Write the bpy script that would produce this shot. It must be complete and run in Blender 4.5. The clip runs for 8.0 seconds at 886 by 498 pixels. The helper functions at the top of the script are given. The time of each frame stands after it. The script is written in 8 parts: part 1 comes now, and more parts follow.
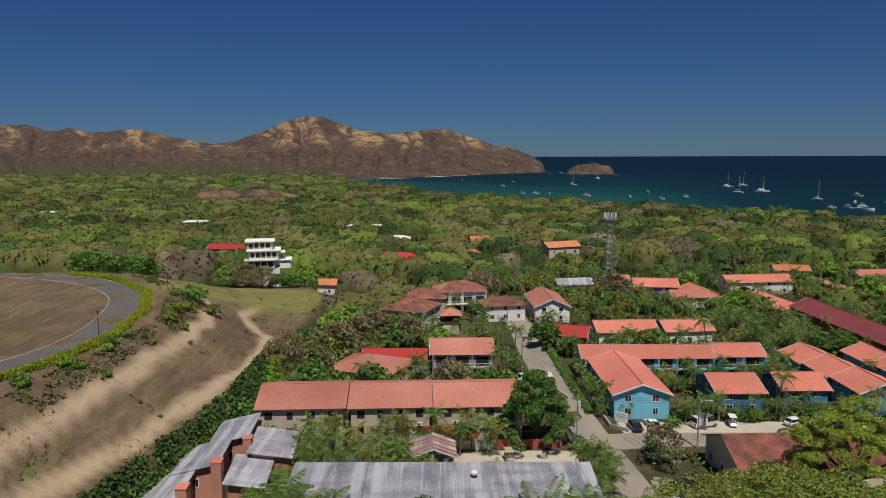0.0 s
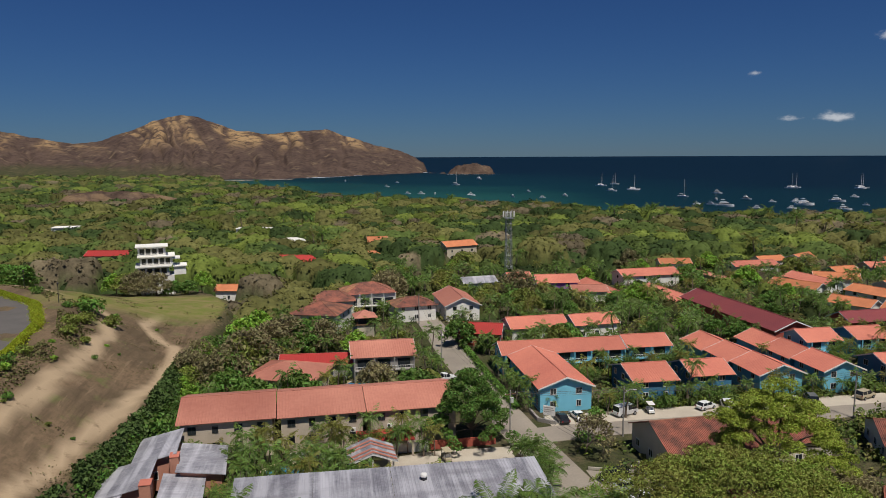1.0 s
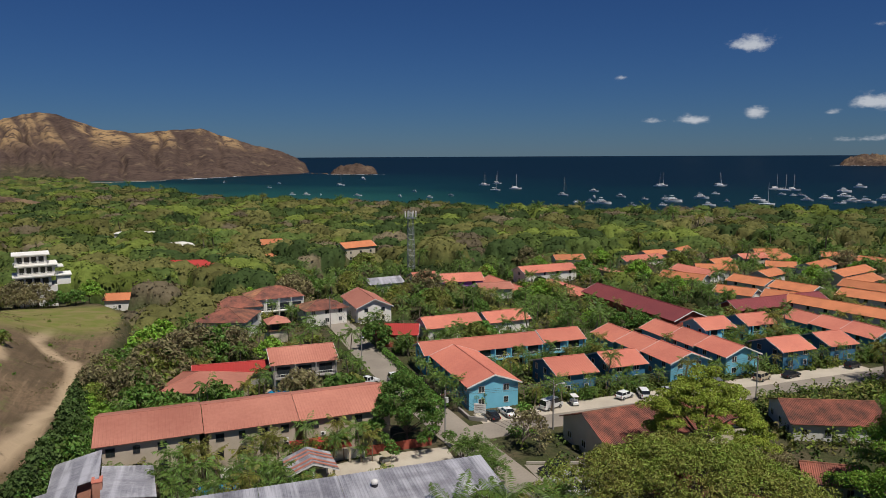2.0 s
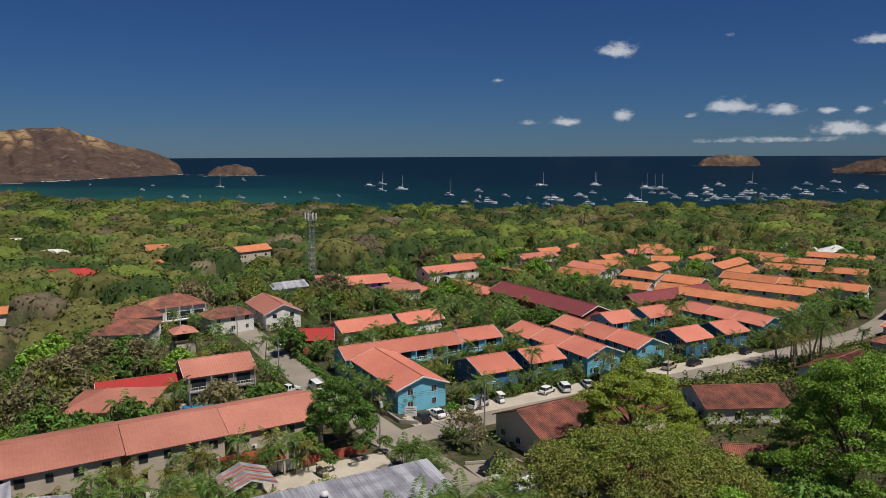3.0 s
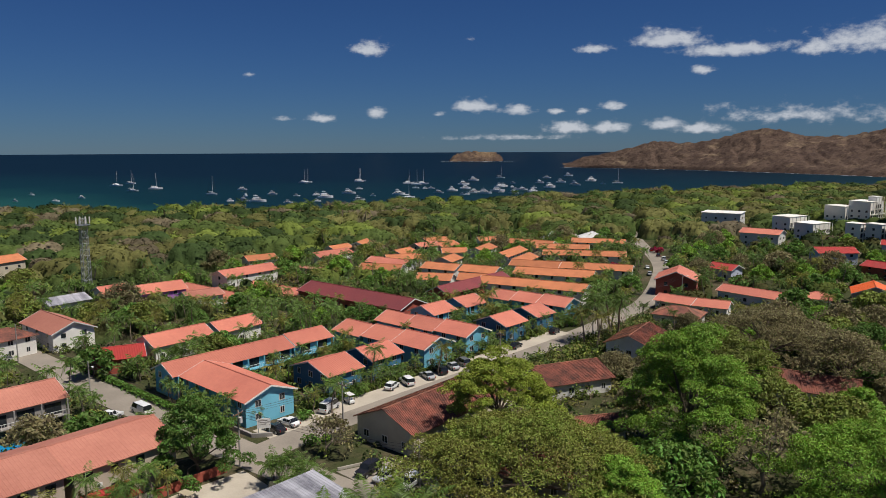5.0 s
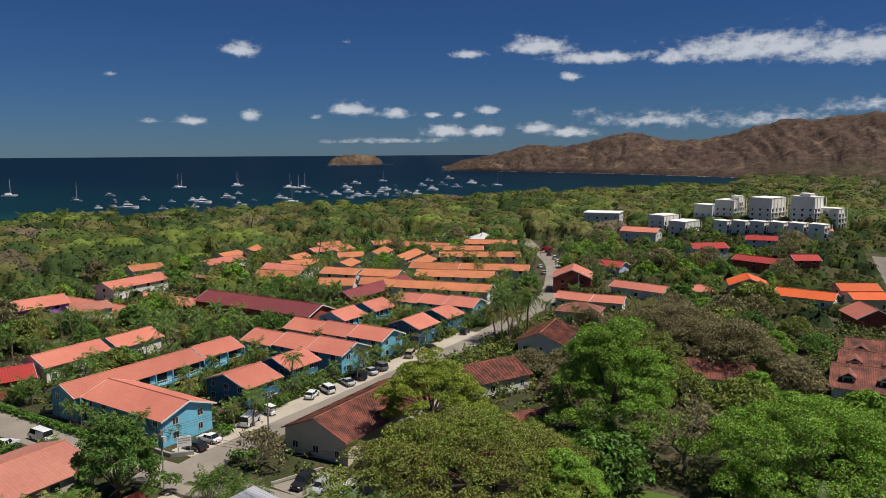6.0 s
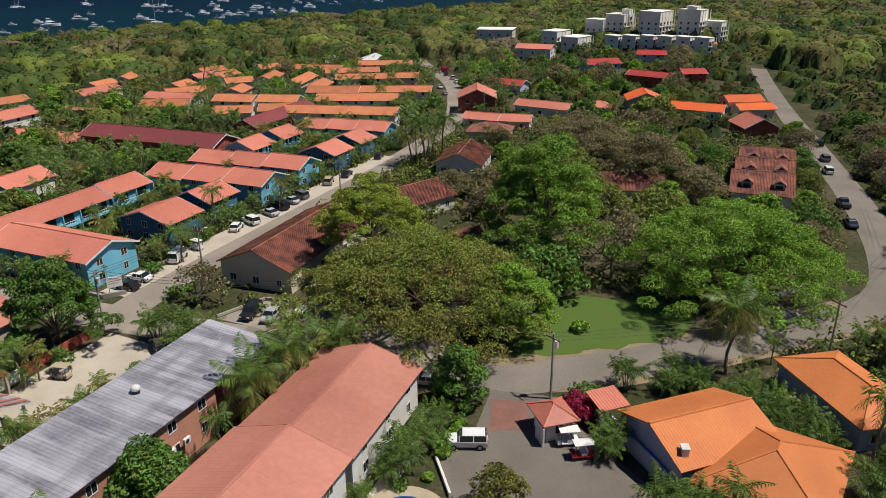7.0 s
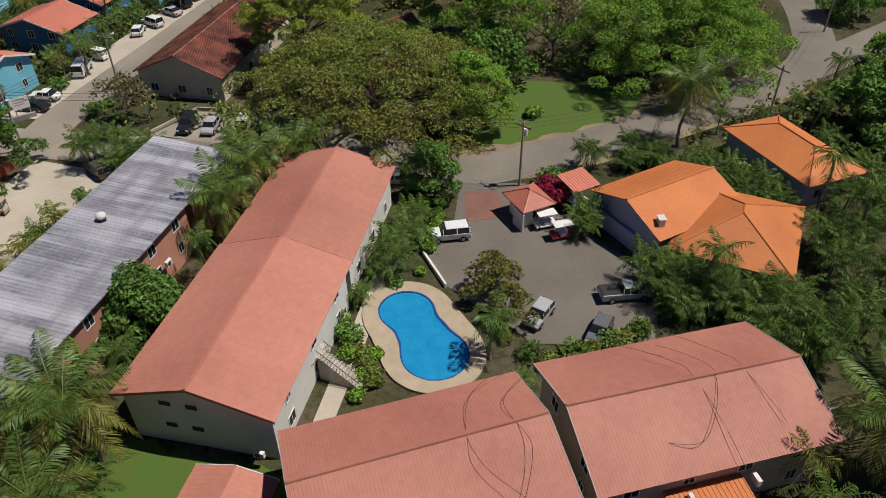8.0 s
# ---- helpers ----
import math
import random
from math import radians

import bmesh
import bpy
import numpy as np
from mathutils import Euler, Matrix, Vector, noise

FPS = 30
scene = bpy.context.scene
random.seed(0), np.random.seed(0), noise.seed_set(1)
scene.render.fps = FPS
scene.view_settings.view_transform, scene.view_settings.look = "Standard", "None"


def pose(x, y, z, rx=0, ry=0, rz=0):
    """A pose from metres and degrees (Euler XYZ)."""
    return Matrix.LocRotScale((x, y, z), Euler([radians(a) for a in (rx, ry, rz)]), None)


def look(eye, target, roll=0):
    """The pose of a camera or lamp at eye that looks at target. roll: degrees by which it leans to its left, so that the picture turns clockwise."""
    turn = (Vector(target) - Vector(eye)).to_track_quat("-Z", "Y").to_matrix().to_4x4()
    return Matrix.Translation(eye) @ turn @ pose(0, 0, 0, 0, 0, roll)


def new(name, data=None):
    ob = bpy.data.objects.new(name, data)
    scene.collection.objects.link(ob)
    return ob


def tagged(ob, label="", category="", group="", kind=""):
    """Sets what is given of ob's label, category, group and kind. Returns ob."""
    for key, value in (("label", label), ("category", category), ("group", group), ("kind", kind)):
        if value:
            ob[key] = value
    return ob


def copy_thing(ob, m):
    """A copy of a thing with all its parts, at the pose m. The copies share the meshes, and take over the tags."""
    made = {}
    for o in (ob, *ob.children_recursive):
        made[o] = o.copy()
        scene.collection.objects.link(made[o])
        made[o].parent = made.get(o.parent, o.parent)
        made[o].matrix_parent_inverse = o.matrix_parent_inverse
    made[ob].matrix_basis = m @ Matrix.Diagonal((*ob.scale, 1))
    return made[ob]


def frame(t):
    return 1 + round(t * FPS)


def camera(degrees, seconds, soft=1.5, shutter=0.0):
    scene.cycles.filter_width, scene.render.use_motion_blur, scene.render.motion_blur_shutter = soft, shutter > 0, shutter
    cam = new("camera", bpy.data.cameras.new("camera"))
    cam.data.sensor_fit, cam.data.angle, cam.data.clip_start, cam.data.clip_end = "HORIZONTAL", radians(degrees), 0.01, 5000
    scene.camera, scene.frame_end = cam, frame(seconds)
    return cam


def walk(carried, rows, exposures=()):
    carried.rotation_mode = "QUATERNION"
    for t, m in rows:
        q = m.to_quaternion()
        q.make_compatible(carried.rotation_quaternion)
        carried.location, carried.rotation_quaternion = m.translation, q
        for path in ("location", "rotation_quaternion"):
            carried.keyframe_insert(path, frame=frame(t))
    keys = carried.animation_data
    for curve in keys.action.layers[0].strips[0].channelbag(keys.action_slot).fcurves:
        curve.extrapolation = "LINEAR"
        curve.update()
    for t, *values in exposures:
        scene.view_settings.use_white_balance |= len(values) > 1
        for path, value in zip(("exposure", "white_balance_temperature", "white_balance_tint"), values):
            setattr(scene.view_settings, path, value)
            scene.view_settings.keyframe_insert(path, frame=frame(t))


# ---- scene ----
cam = camera(63.21, 8.0, soft=0.55)
PATH = [
    (0, (-0.000, 0.000, 47.911), (-0.000, 99.148, 34.882), -0.24),
    (0.5, (-3.979, 0.697, 47.806), (4.210, 99.506, 34.785), -0.27),
    (1, (-7.945, 1.754, 47.756), (8.404, 99.546, 34.737), -0.28),
    (1.5, (-11.846, 3.120, 47.687), (12.524, 99.223, 34.640), -0.30),
    (3, (-22.526, 9.155, 47.737), (24.593, 96.388, 34.691), -0.24),
    (3.5, (-25.719, 11.526, 47.662), (28.498, 94.534, 34.616), -0.28),
    (4, (-28.738, 14.095, 47.616), (32.225, 92.280, 34.549), -0.28),
    (4.5, (-31.520, 17.000, 47.713), (35.797, 89.773, 34.581), -0.33),
    (5.8, (-38.071, 24.908, 47.856), (43.431, 81.312, 34.589), -0.27),
    (6, (-38.889, 26.210, 47.832), (44.438, 79.874, 34.539), -0.33),
    (6.3, (-39.994, 28.316, 47.683), (45.172, 77.523, 29.641), -0.20),
    (6.5, (-40.661, 29.891, 47.541), (45.185, 75.754, 24.583), -0.40),
    (6.8, (-41.399, 32.485, 47.429), (44.566, 72.839, 16.101), -0.55),
    (7, (-41.865, 34.217, 47.319), (43.536, 71.003, 10.528), -0.47),
    (7.5, (-42.894, 38.570, 46.924), (39.486, 66.154, -2.599), -0.48),
    (8, (-43.530, 43.275, 46.922), (33.158, 61.631, -14.576), -0.48),
]
walk(cam, [(t, look(eye, target, roll)) for t, eye, target, roll in PATH], [(0.0, 0.0), (3.5, 0.06), (4.5, 0.1), (6.0, 0.16), (7.0, 0.16), (7.5, 0.08), (8.0, 0.0)])

# ---- light ----
SUN_AZ, SUN_EL = 164.0, 64.0   # compass turn clockwise from +y, height, in degrees
world = bpy.data.worlds.new("sky")
scene.world = world
world.use_nodes = True
wn = world.node_tree
sky = wn.nodes.new("ShaderNodeTexSky")
sky.sky_type, sky.sun_disc = "NISHITA", False
sky.sun_elevation, sky.sun_rotation = radians(SUN_EL), radians(SUN_AZ)
sky.air_density, sky.dust_density, sky.ozone_density, sky.altitude = 1.0, 0.0, 9.0, 0
tint = wn.nodes.new("ShaderNodeMix")
tint.data_type, tint.blend_type = "RGBA", "MULTIPLY"
tint.inputs[0].default_value = 1.0
tint.inputs[7].default_value = (0.30, 0.475, 0.755, 1)
wn.links.new(sky.outputs[0], tint.inputs[6])
wn.links.new(tint.outputs[2], wn.nodes["Background"].inputs[0])
wn.nodes["Background"].inputs[1].default_value = 0.047
sun = new("sun", bpy.data.lights.new("sun", "SUN"))
sun.data.energy, sun.data.angle, sun.data.color = 4.2, radians(0.5), (1.0, 0.95, 0.87)
sd = Vector((math.sin(radians(SUN_AZ)) * math.cos(radians(SUN_EL)), math.cos(radians(SUN_AZ)) * math.cos(radians(SUN_EL)), math.sin(radians(SUN_EL))))
sun.matrix_world = look(sd * 300, (0, 0, 0))
scene.view_settings.exposure = 0.0


# ---- materials ----
def mat(name, c1, c2=None, rough=0.8, s1=0.25, s2=5.0, bump=0.15, metal=0.0, rnd=0.12, island=0.0, spec=0.3, leafy=0.0):
    """A surface whose colour drifts between c1 and c2 at two scales, with fine relief."""
    m = bpy.data.materials.new(name)
    m.use_nodes = True
    t = m.node_tree
    N, K = t.nodes, t.links
    p = N["Principled BSDF"]
    p.inputs["Roughness"].default_value, p.inputs["Metallic"].default_value = rough, metal
    p.inputs["Specular IOR Level"].default_value = spec
    c2 = c2 or tuple(v * 0.6 for v in c1)
    geo = N.new("ShaderNodeNewGeometry")
    big, small = N.new("ShaderNodeTexNoise"), N.new("ShaderNodeTexNoise")
    for n, s, d in ((big, s1, 5.0), (small, s2, 3.0)):
        n.inputs["Scale"].default_value, n.inputs["Detail"].default_value = s, d
        K.new(geo.outputs["Position"], n.inputs["Vector"])
    add = N.new("ShaderNodeMath")
    add.operation = "MULTIPLY_ADD"
    add.inputs[1].default_value = 0.45
    K.new(small.outputs["Fac"], add.inputs[0])
    K.new(big.outputs["Fac"], add.inputs[2])
    ramp = N.new("ShaderNodeMapRange")
    ramp.inputs[1].default_value, ramp.inputs[2].default_value = 0.5, 0.95
    K.new(add.outputs[0], ramp.inputs[0])
    mix = N.new("ShaderNodeMix")
    mix.data_type = "RGBA"
    mix.inputs[6].default_value, mix.inputs[7].default_value = (*c1, 1), (*c2, 1)
    K.new(ramp.outputs[0], mix.inputs[0])
    hsv = N.new("ShaderNodeHueSaturation")
    K.new(mix.outputs[2], hsv.inputs["Color"])
    info = N.new("ShaderNodeObjectInfo")
    val = N.new("ShaderNodeMapRange")
    val.inputs[3].default_value, val.inputs[4].default_value = 1 - rnd, 1 + rnd
    K.new(info.outputs["Random"], val.inputs[0])
    if island:
        isl = N.new("ShaderNodeMapRange")
        isl.inputs[3].default_value, isl.inputs[4].default_value = 1 - island, 1 + island
        K.new(geo.outputs["Random Per Island"], isl.inputs[0])
        mul = N.new("ShaderNodeMath")
        mul.operation = "MULTIPLY"
        K.new(val.outputs[0], mul.inputs[0])
        K.new(isl.outputs[0], mul.inputs[1])
        K.new(mul.outputs[0], hsv.inputs["Value"])
        hue = N.new("ShaderNodeMapRange")
        hue.inputs[3].default_value, hue.inputs[4].default_value = 0.5 - island * 0.06, 0.5 + island * 0.06
        K.new(geo.outputs["Random Per Island"], hue.inputs[0])
        K.new(hue.outputs[0], hsv.inputs["Hue"])
    else:
        K.new(val.outputs[0], hsv.inputs["Value"])
    K.new(hsv.outputs[0], p.inputs["Base Color"])
    if bump:
        b = N.new("ShaderNodeBump")
        b.inputs["Strength"].default_value, b.inputs["Distance"].default_value = bump, 0.15
        K.new(add.outputs[0], b.inputs["Height"])
        K.new(b.outputs[0], p.inputs["Normal"])
    if leafy:
        tr = N.new("ShaderNodeBsdfTranslucent")
        K.new(hsv.outputs[0], tr.inputs[0])
        ms = N.new("ShaderNodeMixShader")
        ms.inputs[0].default_value = leafy
        K.new(p.outputs[0], ms.inputs[1])
        K.new(tr.outputs[0], ms.inputs[2])
        K.new(ms.outputs[0], N["Material Output"].inputs[0])
    return m


CORAL = mat("coral_metal_roof", (0.60, 0.21, 0.14), (0.47, 0.15, 0.105), 0.55, 0.10, 1.4, 0.05)
PALE_CORAL = mat("faded_coral_metal_roof", (0.49, 0.205, 0.145), (0.37, 0.138, 0.098), 0.6, 0.12, 1.6, 0.05)
RED_ROOF = mat("red_metal_roof", (0.45, 0.045, 0.04), (0.36, 0.05, 0.04), 0.5, 0.15, 2.0, 0.05)
MAROON = mat("maroon_metal_roof", (0.24, 0.055, 0.055), (0.19, 0.045, 0.05), 0.55, 0.15, 2.0, 0.05)
ORANGE = mat("orange_tile_roof", (0.60, 0.20, 0.06), (0.48, 0.15, 0.05), 0.65, 0.2, 3.0, 0.1)
BRIGHT_ORANGE = mat("bright_orange_roof", (0.72, 0.13, 0.03), (0.62, 0.12, 0.03), 0.55, 0.2, 3.0, 0.05)
CLAY = mat("old_clay_tile_roof", (0.38, 0.145, 0.09), (0.085, 0.05, 0.042), 0.9, 0.45, 2.2, 0.5, island=0.3)
CLAY_ORANGE = mat("clay_orange_roof", (0.55, 0.20, 0.09), (0.42, 0.15, 0.07), 0.8, 0.3, 3.0, 0.2)
ZINC = mat("grey_zinc_roof", (0.44, 0.43, 0.46), (0.19, 0.185, 0.21), 0.42, 0.32, 2.4, 0.08, metal=0.3)
WHITE = mat("white_plaster", (0.78, 0.76, 0.72), (0.66, 0.63, 0.57), 0.8, 0.4, 6.0, 0.1)
CREAM = mat("cream_plaster", (0.62, 0.55, 0.42), (0.52, 0.45, 0.34), 0.85, 0.4, 6.0, 0.1)
GREYWALL = mat("grey_plaster", (0.36, 0.33, 0.30), (0.27, 0.25, 0.23), 0.85, 0.4, 6.0, 0.1)
BEIGE = mat("beige_plaster", (0.50, 0.42, 0.33), (0.40, 0.33, 0.26), 0.85, 0.4, 6.0, 0.1)
BLUE = mat("turquoise_plaster", (0.18, 0.49, 0.63), (0.145, 0.42, 0.56), 0.75, 0.4, 6.0, 0.1)
DEEPBLUE = mat("deep_blue_plaster", (0.06, 0.20, 0.33), (0.05, 0.16, 0.28), 0.75, 0.4, 6.0, 0.1)
PURPLE = mat("purple_plaster", (0.42, 0.15, 0.50), (0.36, 0.12, 0.43), 0.75, 0.4, 6.0, 0.1)
LILAC = mat("pale_lilac_plaster", (0.50, 0.52, 0.62), (0.42, 0.44, 0.55), 0.8, 0.3, 5.0, 0.1)
REDWALL = mat("red_plaster", (0.36, 0.09, 0.06), (0.30, 0.07, 0.05), 0.8, 0.4, 5.0, 0.1)
PINKWALL = mat("salmon_plaster", (0.52, 0.25, 0.17), (0.43, 0.2, 0.14), 0.8, 0.4, 5.0, 0.1)
DARK = mat("dark_opening", (0.03, 0.03, 0.035), (0.02, 0.02, 0.025), 0.6, 1.0, 6.0, 0.0)
GLASS = mat("window_glass", (0.02, 0.025, 0.03), (0.03, 0.035, 0.04), 0.06, 1.0, 3.0, 0.0, spec=0.6)
TRIM = mat("white_trim", (0.75, 0.74, 0.72), (0.62, 0.6, 0.57), 0.6, 1.0, 6.0, 0.05)
METAL = mat("galvanised_steel", (0.42, 0.43, 0.44), (0.3, 0.31, 0.32), 0.4, 1.0, 6.0, 0.05, metal=0.6)
IRON = mat("black_iron", (0.03, 0.03, 0.03), (0.05, 0.045, 0.04), 0.5, 1.0, 6.0, 0.05)
ASPHALT = mat("dusty_asphalt", (0.32, 0.275, 0.225), (0.22, 0.19, 0.155), 0.9, 0.12, 3.0, 0.15, rnd=0.02)
PARKING = mat("worn_warm_asphalt", (0.185, 0.16, 0.135), (0.14, 0.12, 0.10), 0.9, 0.18, 3.0, 0.12, rnd=0.02)
DARK_ASPHALT = mat("dark_asphalt", (0.13, 0.118, 0.108), (0.095, 0.087, 0.08), 0.85, 0.2, 4.0, 0.15, rnd=0.02)
GREY_ROAD = mat("patched_grey_asphalt", (0.235, 0.205, 0.17), (0.165, 0.143, 0.118), 0.9, 0.12, 3.0, 0.15, rnd=0.02)
CONCRETE = mat("pale_concrete", (0.52, 0.46, 0.37), (0.42, 0.36, 0.29), 0.9, 0.2, 4.0, 0.15, rnd=0.03)
KERB = mat("kerb_concrete", (0.45, 0.41, 0.35), (0.35, 0.31, 0.26), 0.9, 0.5, 5.0, 0.15)
BRICKPAVE = mat("red_brick_paving", (0.24, 0.11, 0.085), (0.17, 0.085, 0.07), 0.9, 0.6, 8.0, 0.2, island=0.2)
WOOD = mat("brown_wood", (0.20, 0.11, 0.06), (0.13, 0.07, 0.04), 0.7, 0.8, 8.0, 0.2)
BARK = mat("grey_brown_bark", (0.16, 0.12, 0.09), (0.10, 0.075, 0.055), 0.95, 1.0, 8.0, 0.4)
PALMBARK = mat("palm_bark", (0.25, 0.20, 0.15), (0.17, 0.13, 0.10), 0.95, 1.0, 8.0, 0.4)
LAWN = mat("lawn_grass", (0.07, 0.135, 0.02), (0.09, 0.125, 0.026), 0.95, 0.35, 6.0, 0.4, rnd=0.02)
L_GREEN = mat("green_leaves", (0.152, 0.268, 0.0464), (0.102, 0.189, 0.0348), 0.6, 0.3, 2.0, 0.0, rnd=0.22, island=0.45, leafy=0.28)
L_BRIGHT = mat("bright_green_leaves", (0.255, 0.415, 0.05), (0.18, 0.305, 0.04), 0.6, 0.3, 2.0, 0.0, rnd=0.1, island=0.4, leafy=0.28)
L_OLIVE = mat("olive_leaves", (0.235, 0.295, 0.052), (0.19, 0.20, 0.05), 0.65, 0.3, 2.0, 0.0, rnd=0.18, island=0.45, leafy=0.28)
L_SPRING = mat("yellow_green_leaves", (0.299, 0.351, 0.0455), (0.221, 0.273, 0.039), 0.6, 0.3, 2.0, 0.0, rnd=0.1, island=0.4, leafy=0.28)
L_DRY = mat("dry_grey_leaves", (0.29, 0.25, 0.125), (0.21, 0.185, 0.095), 0.8, 0.3, 2.0, 0.0, rnd=0.2, island=0.4, leafy=0.4)
L_PALM = mat("palm_leaves", (0.16, 0.245, 0.045), (0.09, 0.15, 0.033), 0.45, 0.5, 2.0, 0.0, rnd=0.2, island=0.35, leafy=0.28)
L_YELLOW = mat("yellowing_palm_leaves", (0.29, 0.285, 0.062), (0.20, 0.20, 0.048), 0.5, 0.5, 2.0, 0.0, rnd=0.2, island=0.35, leafy=0.4)
L_HEDGE = mat("lime_hedge_leaves", (0.42, 0.46, 0.03), (0.30, 0.36, 0.03), 0.6, 0.3, 2.0, 0.0, rnd=0.05, island=0.4, leafy=0.5)
L_PINK = mat("magenta_blossom", (0.468, 0.039, 0.117), (0.286, 0.026, 0.078), 0.6, 0.6, 3.0, 0.0, rnd=0.2, island=0.5, leafy=0.5)


def weathered_zinc(m):
    """Pale runs and dark stains down the sheets of the roof."""
    N, K = m.node_tree.nodes, m.node_tree.links
    geo = [n for n in N if n.bl_idname == "ShaderNodeNewGeometry"][0]
    mix = [n for n in N if n.bl_idname == "ShaderNodeMix"][0]
    out = [l.to_socket for l in mix.outputs[2].links][0]
    for scale, lo, hi, colour in (((0.75, 0.05, 0.0), 0.46, 0.60, (0.60, 0.585, 0.62, 1)), ((0.06, 0.5, 0.0), 0.52, 0.72, (0.27, 0.255, 0.28, 1))):
        v, n, r, c = N.new("ShaderNodeVectorMath"), N.new("ShaderNodeTexNoise"), N.new("ShaderNodeMapRange"), N.new("ShaderNodeMix")
        v.operation, c.data_type = "MULTIPLY", "RGBA"
        v.inputs[1].default_value = scale
        n.inputs["Scale"].default_value, n.inputs["Detail"].default_value = 1.0, 4.0
        r.inputs[1].default_value, r.inputs[2].default_value, r.inputs[4].default_value = lo, hi, 0.75
        K.new(geo.outputs["Position"], v.inputs[0])
        K.new(v.outputs[0], n.inputs["Vector"])
        K.new(n.outputs["Fac"], r.inputs[0])
        K.new(r.outputs[0], c.inputs[0])
        K.new(mix.outputs[2], c.inputs[6])
        c.inputs[7].default_value = colour
        mix = c
    K.new(mix.outputs[2], out)


weathered_zinc(ZINC)


# ---- the lie of the land ----
def lerp(v, table):
    return float(np.interp(v, [a for a, b in table], [b for a, b in table]))


def smooth(v):
    v = min(max(v, 0.0), 1.0)
    return v * v * (3 - 2 * v)


SHORE = [(-180, 9000), (-9.5, 9000), (-8, 1560), (-4, 1150), (0, 880), (13, 715), (33, 625), (47, 700), (58, 800), (70, 960), (75, 1080), (78, 1350), (80, 1800), (83, 9000), (180, 9000)]
HILL_FOOT = [(40, -52), (69, -46), (93, -41), (119, -37), (162, -37), (176, -34), (210, -34), (260, -52), (310, -60)]
HILL_TOP = [(60, -62), (99, -62), (124, -59), (143, -60), (162, -66), (184, -78), (200, -97), (240, -170)]


def land(x, y):
    """Height of the ground."""
    d = math.hypot(x - 20, y - 110)
    z = lerp(d, [(0, 0), (130, 0), (300, -4.5), (560, -6.8), (3000, -6.8)])
    foot, top = lerp(y, HILL_FOOT), lerp(y, HILL_TOP)
    keep = 1 - smooth((y - 190) / 115)
    bank = smooth((foot + 4.5 - x) / 4.5) * 6.5
    rise = smooth((foot - x) / max(foot - top, 4)) * 9.5
    z += (bank + rise) * keep
    z += 9 * math.exp(-((x - 400) ** 2 + (y - 60) ** 2) / 110 ** 2)
    r, az = math.hypot(x, y), math.degrees(math.atan2(x, y))
    s = lerp(az, SHORE)
    if r > s:
        z -= min((r - s) * 0.06, 6)
    return z


SEA = -8.0


def part(name, bm, material, parent=None, label="", m=None):
    """One bmesh as one object under a thing or a part."""
    me = bpy.data.meshes.new(name)
    bm.normal_update()
    bm.to_mesh(me)
    bm.free()
    me.materials.append(material)
    ob = new(name, me)
    if parent is not None:
        ob.parent = parent
    if m is not None:
        ob.matrix_basis = m
    if label:
        ob["label"] = label
    return ob


def mesh_ob(name, verts, faces, material, parent=None, label=""):
    me = bpy.data.meshes.new(name)
    me.from_pydata([tuple(v) for v in verts], [], faces)
    me.update()
    me.materials.append(material)
    ob = new(name, me)
    if parent is not None:
        ob.parent = parent
    if label:
        ob["label"] = label
    return ob


def empty(name, m, label, category, group="", kind=""):
    ob = new(name)
    ob.empty_display_size = 0.5
    ob.matrix_basis = m
    return tagged(ob, label, category, group, kind)


def box(bm, x0, x1, y0, y1, z0, z1, m=None):
    vs = [bm.verts.new(Vector((x, y, z)) if m is None else m @ Vector((x, y, z))) for x in (x0, x1) for y in (y0, y1) for z in (z0, z1)]
    for f in ((0, 1, 3, 2), (4, 6, 7, 5), (0, 4, 5, 1), (2, 3, 7, 6), (0, 2, 6, 4), (1, 5, 7, 3)):
        bm.faces.new([vs[i] for i in f])
    return vs


def boxes(*items):
    bm = bmesh.new()
    for it in items:
        box(bm, *it)
    return bm


def tube(verts, faces, path, radii, sides=6, cap=True):
    """Adds a tapered tube along path to the lists."""
    first = len(verts)
    up = Vector((0, 0, 1))
    for i, p in enumerate(path):
        a, b = Vector(path[max(i - 1, 0)]), Vector(path[min(i + 1, len(path) - 1)])
        d = (b - a).normalized()
        s = d.cross(up)
        s = s.normalized() if s.length > 1e-3 else Vector((1, 0, 0))
        w = s.cross(d)
        for k in range(sides):
            q = 2 * math.pi * k / sides
            verts.append(Vector(p) + (s * math.cos(q) + w * math.sin(q)) * radii[i])
    for i in range(len(path) - 1):
        for k in range(sides):
            a, b = first + i * sides + k, first + i * sides + (k + 1) % sides
            faces.append((a, b, b + sides, a + sides))
    if cap:
        n = len(path) - 1
        faces.append(tuple(first + k for k in range(sides))[::-1])
        faces.append(tuple(first + n * sides + k for k in range(sides)))


def ngon(bm, pts):
    bm.faces.new([bm.verts.new(p) for p in pts])


# ---- ground, sea ----
TRACKS = ([(66, -55), (83.6, -53.9), (89.6, -53.2), (101.7, -52.6), (115.3, -51.2), (137.5, -50.3), (152, -51.2), (166.8, -54.6), (177.6, -63.7), (188.9, -75), (205, -90)], [(66, -51.5), (84, -47.6), (96.6, -44.8), (109.7, -42.8), (122.7, -40.4), (139.8, -38.4), (150, -38.6), (159.5, -40.1), (170, -48.3)])


